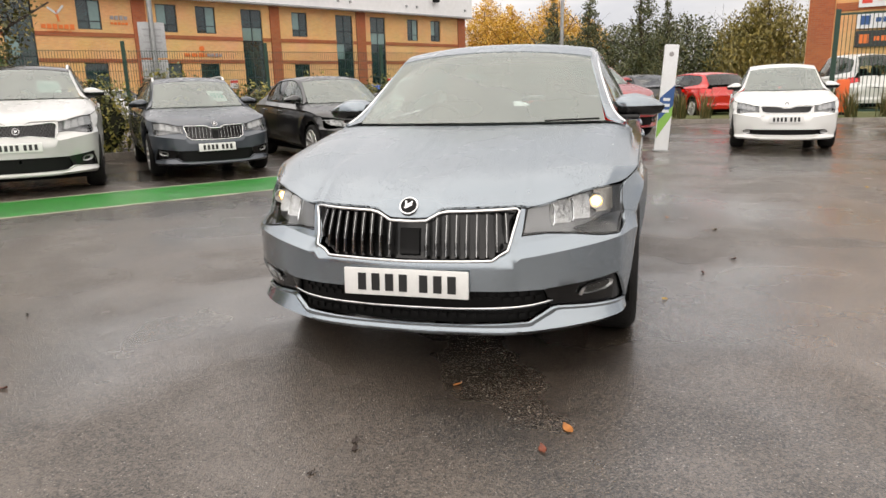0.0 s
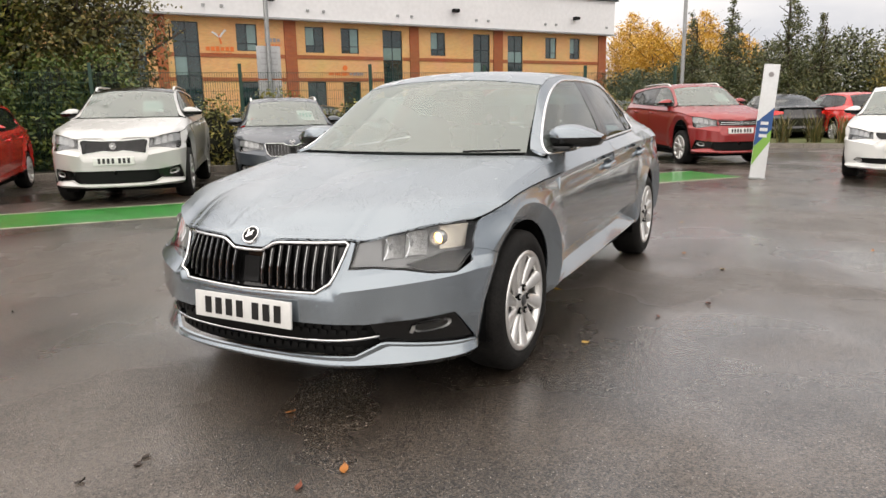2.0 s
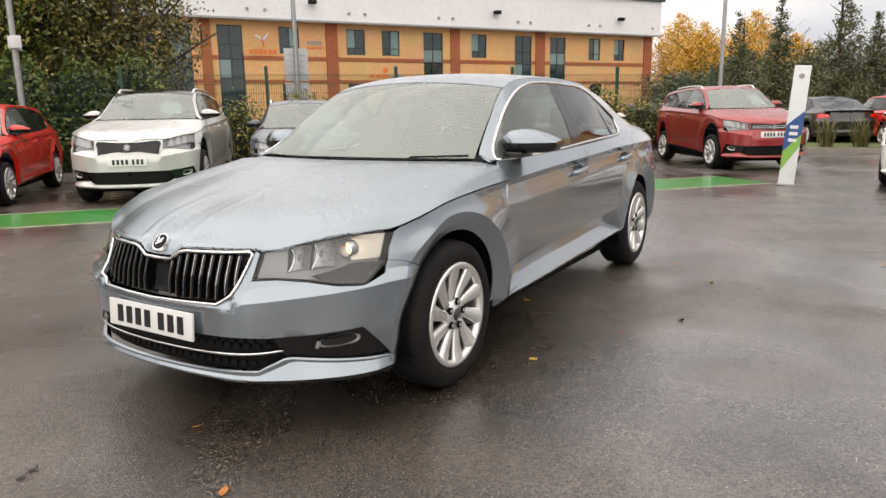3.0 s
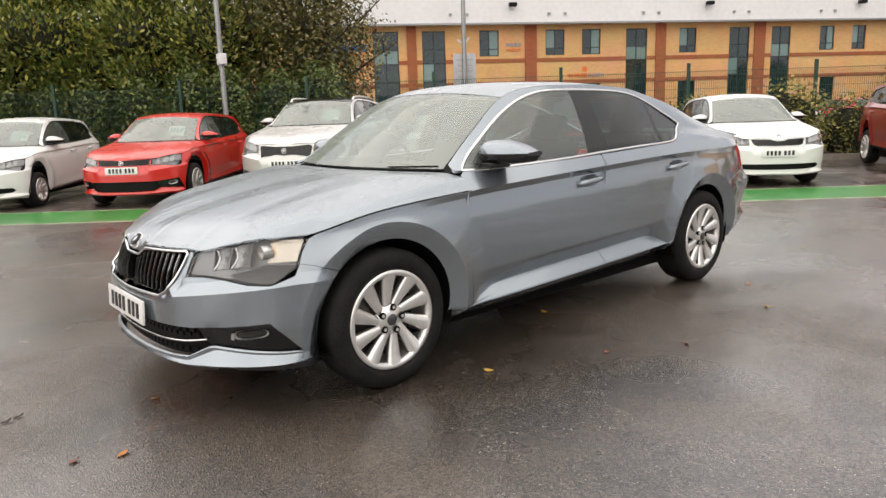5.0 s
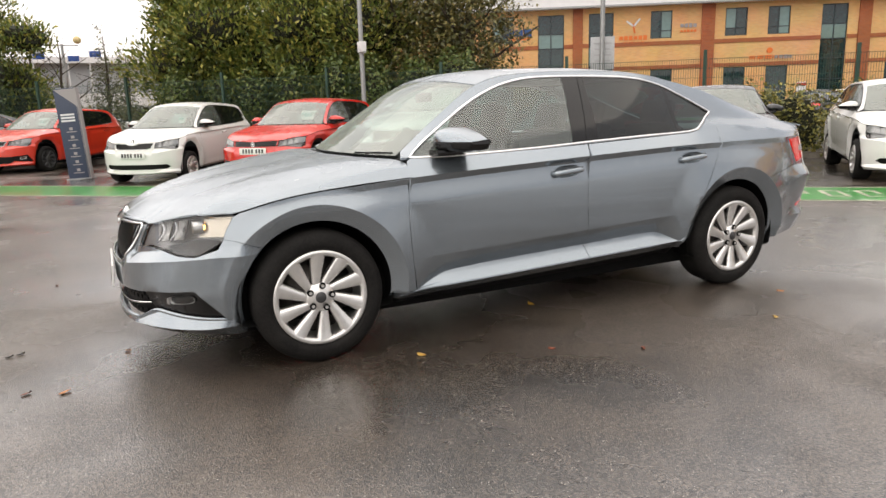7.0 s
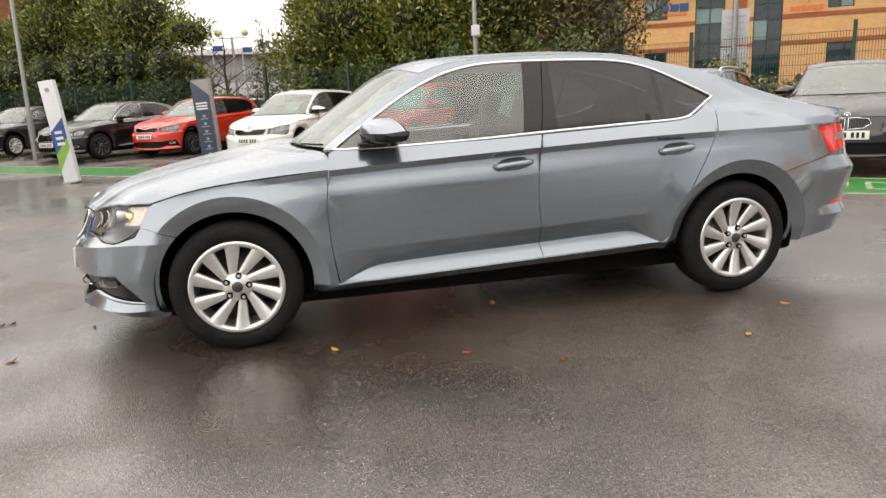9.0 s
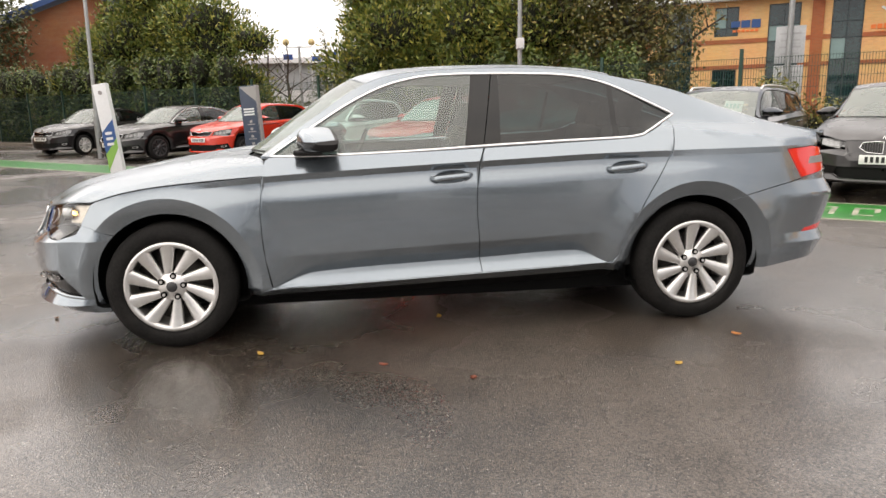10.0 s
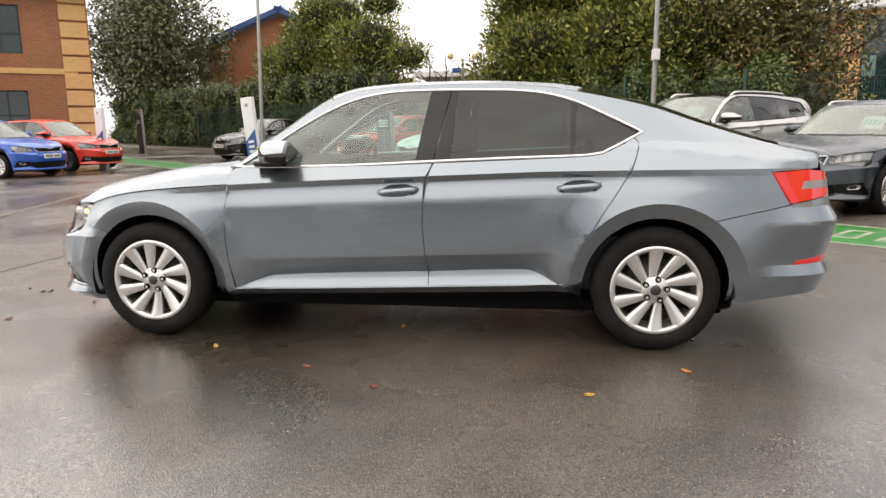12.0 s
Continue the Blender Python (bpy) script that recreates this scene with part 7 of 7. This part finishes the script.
gable.matrix_basis = Matrix.Translation((-44, -17.5, 0)) @ Matrix.Rotation(radians(100), 4, "Z")
pierced_wall("wall", -6, 6, 0, 6.4, [(-1.0, 1.0, 4.2, 5.8)], M["houseb"], gable)
mesh_object("gable_wall", [(-6, 0, 6.4), (6, 0, 6.4), (0, 0, 8.9), (-6, 0.3, 6.4), (6, 0.3, 6.4), (0, 0.3, 8.9)], [(0, 1, 2), (5, 4, 3)], M["houseb"], gable)
window(gable, -1.0, 2.0, 4.2, 5.8, 3, (5.0,))
for s in (-1, 1):
    ln = math.hypot(7.2, 3.0)
    b = part("roof_slope", box((ln, 15, 0.35), (0, 0, 0)), M["roof_blue"], gable, "blue roof edge", False)
    b.matrix_basis = Matrix.Translation((s * 3.3, 6.8, 7.85)) @ Matrix.Rotation(radians(s * 22.6), 4, "Y")
shed = empty("warehouse", "long pale grey metal warehouse far behind the trees", "building")
part("wall", box((60, 20, 5.6), (-92, 0, 2.8)), M["shed"], shed, "", False)
part("wall_band", box((60.2, 20.2, 1.2), (-92, 0, 2.6)), M["cladding"], shed, "", False)
part("roof", box((62, 22, 0.5), (-92, 0, 5.85)), M["cladding"], shed, "", False)
for k, (x, y) in enumerate(((-48, -2.6), (-50, -6.0), (-52, -4.0))):
    fl = empty("flagpole", "blue flag on a thin white pole", "flag", "flags by the road")
    part("pole", rod((x, y, 0), (x, y, 5.6), 0.05, 0.03, 8), M["sign_white"], fl)
    part("flag", box((0.03, 0.7, 0.4), (x, y + 0.4, 5.3), 0.01), M["flag"], fl)
far = empty("far_hedge", "distant dark hedgerow along the road", "hedge", kind="stuff")
far_cl = [(-60 + rng.normal(), -30 + 3.0 * k, 0.8, 2.2, 2.2, 1.3) for k in range(16)]
leaves("leaf_crown", far_cl, 9000, 0.30, M["conifer"], far, rng)
core("shade_core", far_cl, far)

# ---- unseen plain building added behind the camera, to shape reflections ----
backdrop = empty("showroom", "unseen plain building added behind the walk for reflections", "building")
backdrop.matrix_basis = Matrix.Translation((34, 16, 0)) @ Matrix.Rotation(radians(-90), 4, "Z")
pierced_wall("wall", 0, 40, 0, 4.2, [(4, 12, 0.2, 3.4), (15, 25, 0.2, 3.4), (28, 36, 0.2, 3.4)], M["cladding"], backdrop)
for a, w in ((4, 8), (15, 10), (28, 8)):
    window(backdrop, a, w, 0.2, 3.4, 4, ())
part("parapet", box((40.4, 0.5, 0.6), (20, 0.1, 4.4)), M["frame_dark"], backdrop, "dark parapet", False)

# ---- the cars ----
hero = build_car("grey metallic five-door saloon with rain drops on wet asphalt", Body(detail=0.025), M["grey_paint"], lit=True)

YS_SMALL = [(-2.6, -2.52), (-2.30, -2.24), (-1.4205, -1.4205), (-0.93, -0.98), (-0.37, -0.42), (0.24, 0.12), (1.0, 0.72), (1.4205, 1.05), (2.6, 1.82)]
YS_CITY = [(-2.6, -2.32), (-2.30, -2.06), (-1.4205, -1.4205), (-0.93, -1.02), (-0.37, -0.47), (0.24, 0.05), (1.0, 0.64), (1.4205, 0.98), (2.6, 1.52)]
YS_MID = [(-2.6, -2.52), (-2.30, -2.25), (-1.4205, -1.4205), (-0.93, -0.94), (-0.37, -0.40), (0.24, 0.18), (1.0, 0.85), (1.4205, 1.21), (2.6, 2.12)]
YS_LONG = [(-2.6, -2.56), (-2.30, -2.28), (-1.4205, -1.4205), (-0.93, -0.93), (0.24, 0.20), (1.0, 0.90), (1.4205, 1.27), (2.6, 2.36)]
ZS_HATCH = [(0, 0), (0.335, 0.32), (0.53, 0.56), (0.72, 0.755), (0.93, 0.935), (1.0, 1.005), (1.43, 1.44), (1.6, 1.61)]
ZS_SUV = [(0, 0), (0.20, 0.24), (0.335, 0.38), (0.53, 0.67), (0.72, 0.91), (0.93, 1.12), (1.0, 1.195), (1.43, 1.63), (1.6, 1.80)]
ROWG = "cars parked in the sales row"
HEAD = -43.0
place(build_car("silver-white large family SUV with a price card in its windscreen", Body("estate", YS_LONG, ZS_SUV, 1.0, 0.3, 0.07), M["pearl_paint"], True, "tiger", spokes=10, wheel_r=0.365, rim_r=0.25, rails=True, card=True, clad=True, group=ROWG, roof=M["gloss_black"]), -6.88, 2.55, HEAD - 6)
place(build_car("dark blue-grey estate car with a price card in its windscreen", Body("estate", YS_LONG, ZS_HATCH, 0.97, 0.3, 0.07), M["dark_paint"], True, "slats", wheel_r=0.32, rim_r=0.22, rails=True, card=True, group=ROWG), -5.55, 4.66, HEAD - 4)
place(build_car("black two-door coupe with split chrome grille", Body("slope", YS_MID, None, 0.955, 0.2, 0.07), M["black_paint"], True, "kidney", wheel_r=0.325, rim_r=0.235, group=ROWG), -3.72, 6.40, HEAD)
hatch_white = place(build_car("white small hatchback with a black grille", Body("hatch", YS_SMALL, ZS_HATCH, 0.93, 0.2, 0.07), M["white_paint"], True, "slim", wheel_r=0.30, rim_r=0.20, group=ROWG, slot="plain"), -1.80, 8.25, HEAD - 4)
hatch_bright = place(build_car("bright red hatchback with a price card in its windscreen", Body("hatch", YS_MID, ZS_HATCH, 0.965, 0.2, 0.07), M["red_paint"], True, "wide", wheel_r=0.315, rim_r=0.225, card=True, group=ROWG), -8.65, 0.55, HEAD)
city = place(build_car("small white city car with a price card in its windscreen", Body("hatch", YS_CITY, ZS_HATCH, 0.885, 0.1, 0.07), M["white_paint"], True, "slim", wheel_r=0.285, rim_r=0.185, card=True, group=ROWG, slot="plain"), -10.05, -1.50, HEAD + 7)
hatch_red = place(build_car("bright red small hatchback with black wheels", Body("hatch", YS_SMALL, ZS_HATCH, 0.93, 0.2, 0.07), M["orange_red_paint"], True, "slim", wheel_r=0.30, rim_r=0.21, card=True, group=ROWG, dark_wheels=True), -15.2, -4.2, HEAD + 6)
place(build_car("black five-door saloon with dark alloy wheels", Body("slope", None, None, 1.0, 1.0, 0.07), M["black_paint"], True, "slats", group=ROWG, dark_wheels=True), -15.7, -6.6, HEAD + 6)
family_black = place(build_car("black family hatchback on wet asphalt", Body("slope", YS_LONG, ZS_HATCH, 0.97, 0.3, 0.07), M["black_paint"], True, "slim", wheel_r=0.315, rim_r=0.22, group=ROWG), -19.4, -10.0, HEAD + 14)
suv_red = place(build_car("dark red compact SUV with silver roof rails", Body("estate", YS_MID, ZS_SUV, 0.965, 0.3, 0.07), M["maroon_paint"], True, "wide", wheel_r=0.345, rim_r=0.235, rails=True, card=True, clad=True, group="cars across the lot"), 0.47, 11.15, -56)
compact_white = place(build_car("white compact family hatchback with a black grille", Body("slope", YS_MID, ZS_HATCH, 0.92, 0.2, 0.07), M["white_paint"], True, "slim", wheel_r=0.31, rim_r=0.21, group="cars across the lot", slot="lamps"), 3.48, 8.70, -97)
blue = place(build_car("bright blue small hatchback", Body("hatch", YS_SMALL, ZS_HATCH, 0.93, 0.2, 0.07), M["blue_paint"], True, "slim", wheel_r=0.30, rim_r=0.20, group="cars across the lot"), -11.6, -12.3, 82)


def spare(ob, label, x, y, heading, z=0.0):
    """Another car of the same make, standing further off."""
    c = copy_thing(ob, Matrix.Translation((x, y, z)) @ Matrix.Rotation(radians(heading + 90), 4, "Z") @ Matrix.Translation((0, 1.4205, 0)))
    return tagged(c, label, "car", "cars further off")


spare(hatch_red, "bright red small hatchback with black wheels beside the blue one", -14.1, -12.3, 82)
spare(hatch_bright, "bright red hatchback parked beyond the verge", 2.5, 22.5, 115)
spare(family_black, "black hatchback parked beyond the verge", 0.5, 23.0, 115)
spare(family_black, "dark car parked beyond the verge", 4.9, 23.5, 115)
ZS_VAN = [(0, 0), (0.335, 0.34), (0.72, 0.90), (0.93, 1.15), (1.0, 1.25), (1.43, 1.95), (1.6, 2.12)]
place(build_car("plain white panel van beyond the gate", Body("estate", YS_LONG, ZS_VAN, 0.98, 0.1, 0.09), M["white_paint"], True, "wide", wheel_r=0.33, rim_r=0.20, group="cars further off"), 8.3, 25.4, 100)
for lab, ob, a, off, hd in (("white hatchback parked by the office", hatch_white, 15.0, 26.5, -30), ("black car parked by the office", family_black, 12.4, 26.8, 150), ("blue hatchback parked by the office", blue, 19.5, 28.5, 150),
                            ("red hatchback parked by the office", hatch_bright, 24.5, 28.5, 150), ("dark car parked by the office", family_black, 27.5, 28.0, 150), ("white car parked by the office", compact_white, 6.2, 29.0, 150), ("black car parked by the office", family_black, 9.0, 29.0, 150), ("white city car parked by the office", city, 21.5, 25.5, -30)):
    p = FD * a + FN * off
    spare(ob, lab, p.x, p.y, hd)
for lab, ob, x, y, hd in (("red hatchback parked beyond the fence", hatch_bright, -33, -2.5, 100), ("white car parked beyond the fence", compact_white, -30.5, -1.0, 100), ("dark car parked beyond the fence", family_black, -37, -6.5, 100)):
    spare(ob, lab, x, y, hd)

# ---- fallen leaves ----
LEAVES = [(1.55, 1.04, 1), (0.60, 0.0, 1), (1.07, -0.97, 1), (1.56, 0.05, 0), (1.20, 1.53, 2), (1.33, -0.35, 0), (0.67, -2.59, 2), (0.60, -2.75, 0), (0.20, -2.31, 2), (-1.67, -2.74, 0),
          (-0.02, -2.88, 3), (-0.04, -2.83, 3), (-0.10, -3.05, 3), (0.95, 3.1, 1), (2.6, 2.2, 2), (-2.4, -1.9, 3), (2.9, -1.2, 0), (3.4, 3.6, 1)]
for x, y, tone in LEAVES:
    s = 0.020 + 0.010 * rng.random() - 0.006 * (tone == 3)
    verts, faces = [], []
    for i in range(6):
        t = i / 5
        w = s * 0.55 * math.sin(math.pi * min(1, t * 0.9 + 0.08))
        verts += [(-w, (t - 0.5) * s * 2, 0.004 + 0.010 * (t - 0.4) ** 2), (0, (t - 0.5) * s * 2, 0.002 + 0.012 * (t - 0.4) ** 2), (w, (t - 0.5) * s * 2, 0.007 + 0.010 * t * t)]
        if i:
            faces += [(3 * i - 3, 3 * i - 2, 3 * i + 1, 3 * i), (3 * i - 2, 3 * i - 1, 3 * i + 2, 3 * i + 1)]
    lf = mesh_object("fallen_leaf", verts, faces, M[("leaf_brown", "leaf_yellow", "leaf_orange", "leaf_dark")[tone]], None, "", True)
    lf.matrix_basis = Matrix.Translation((x, y, 0.001)) @ Matrix.Rotation(rng.random() * 6.28, 4, "Z")
    tagged(lf, "small wet %s leaf lying on the asphalt" % ("red-brown", "yellow", "orange", "dark shrivelled")[tone], "leaf", "fallen leaves")
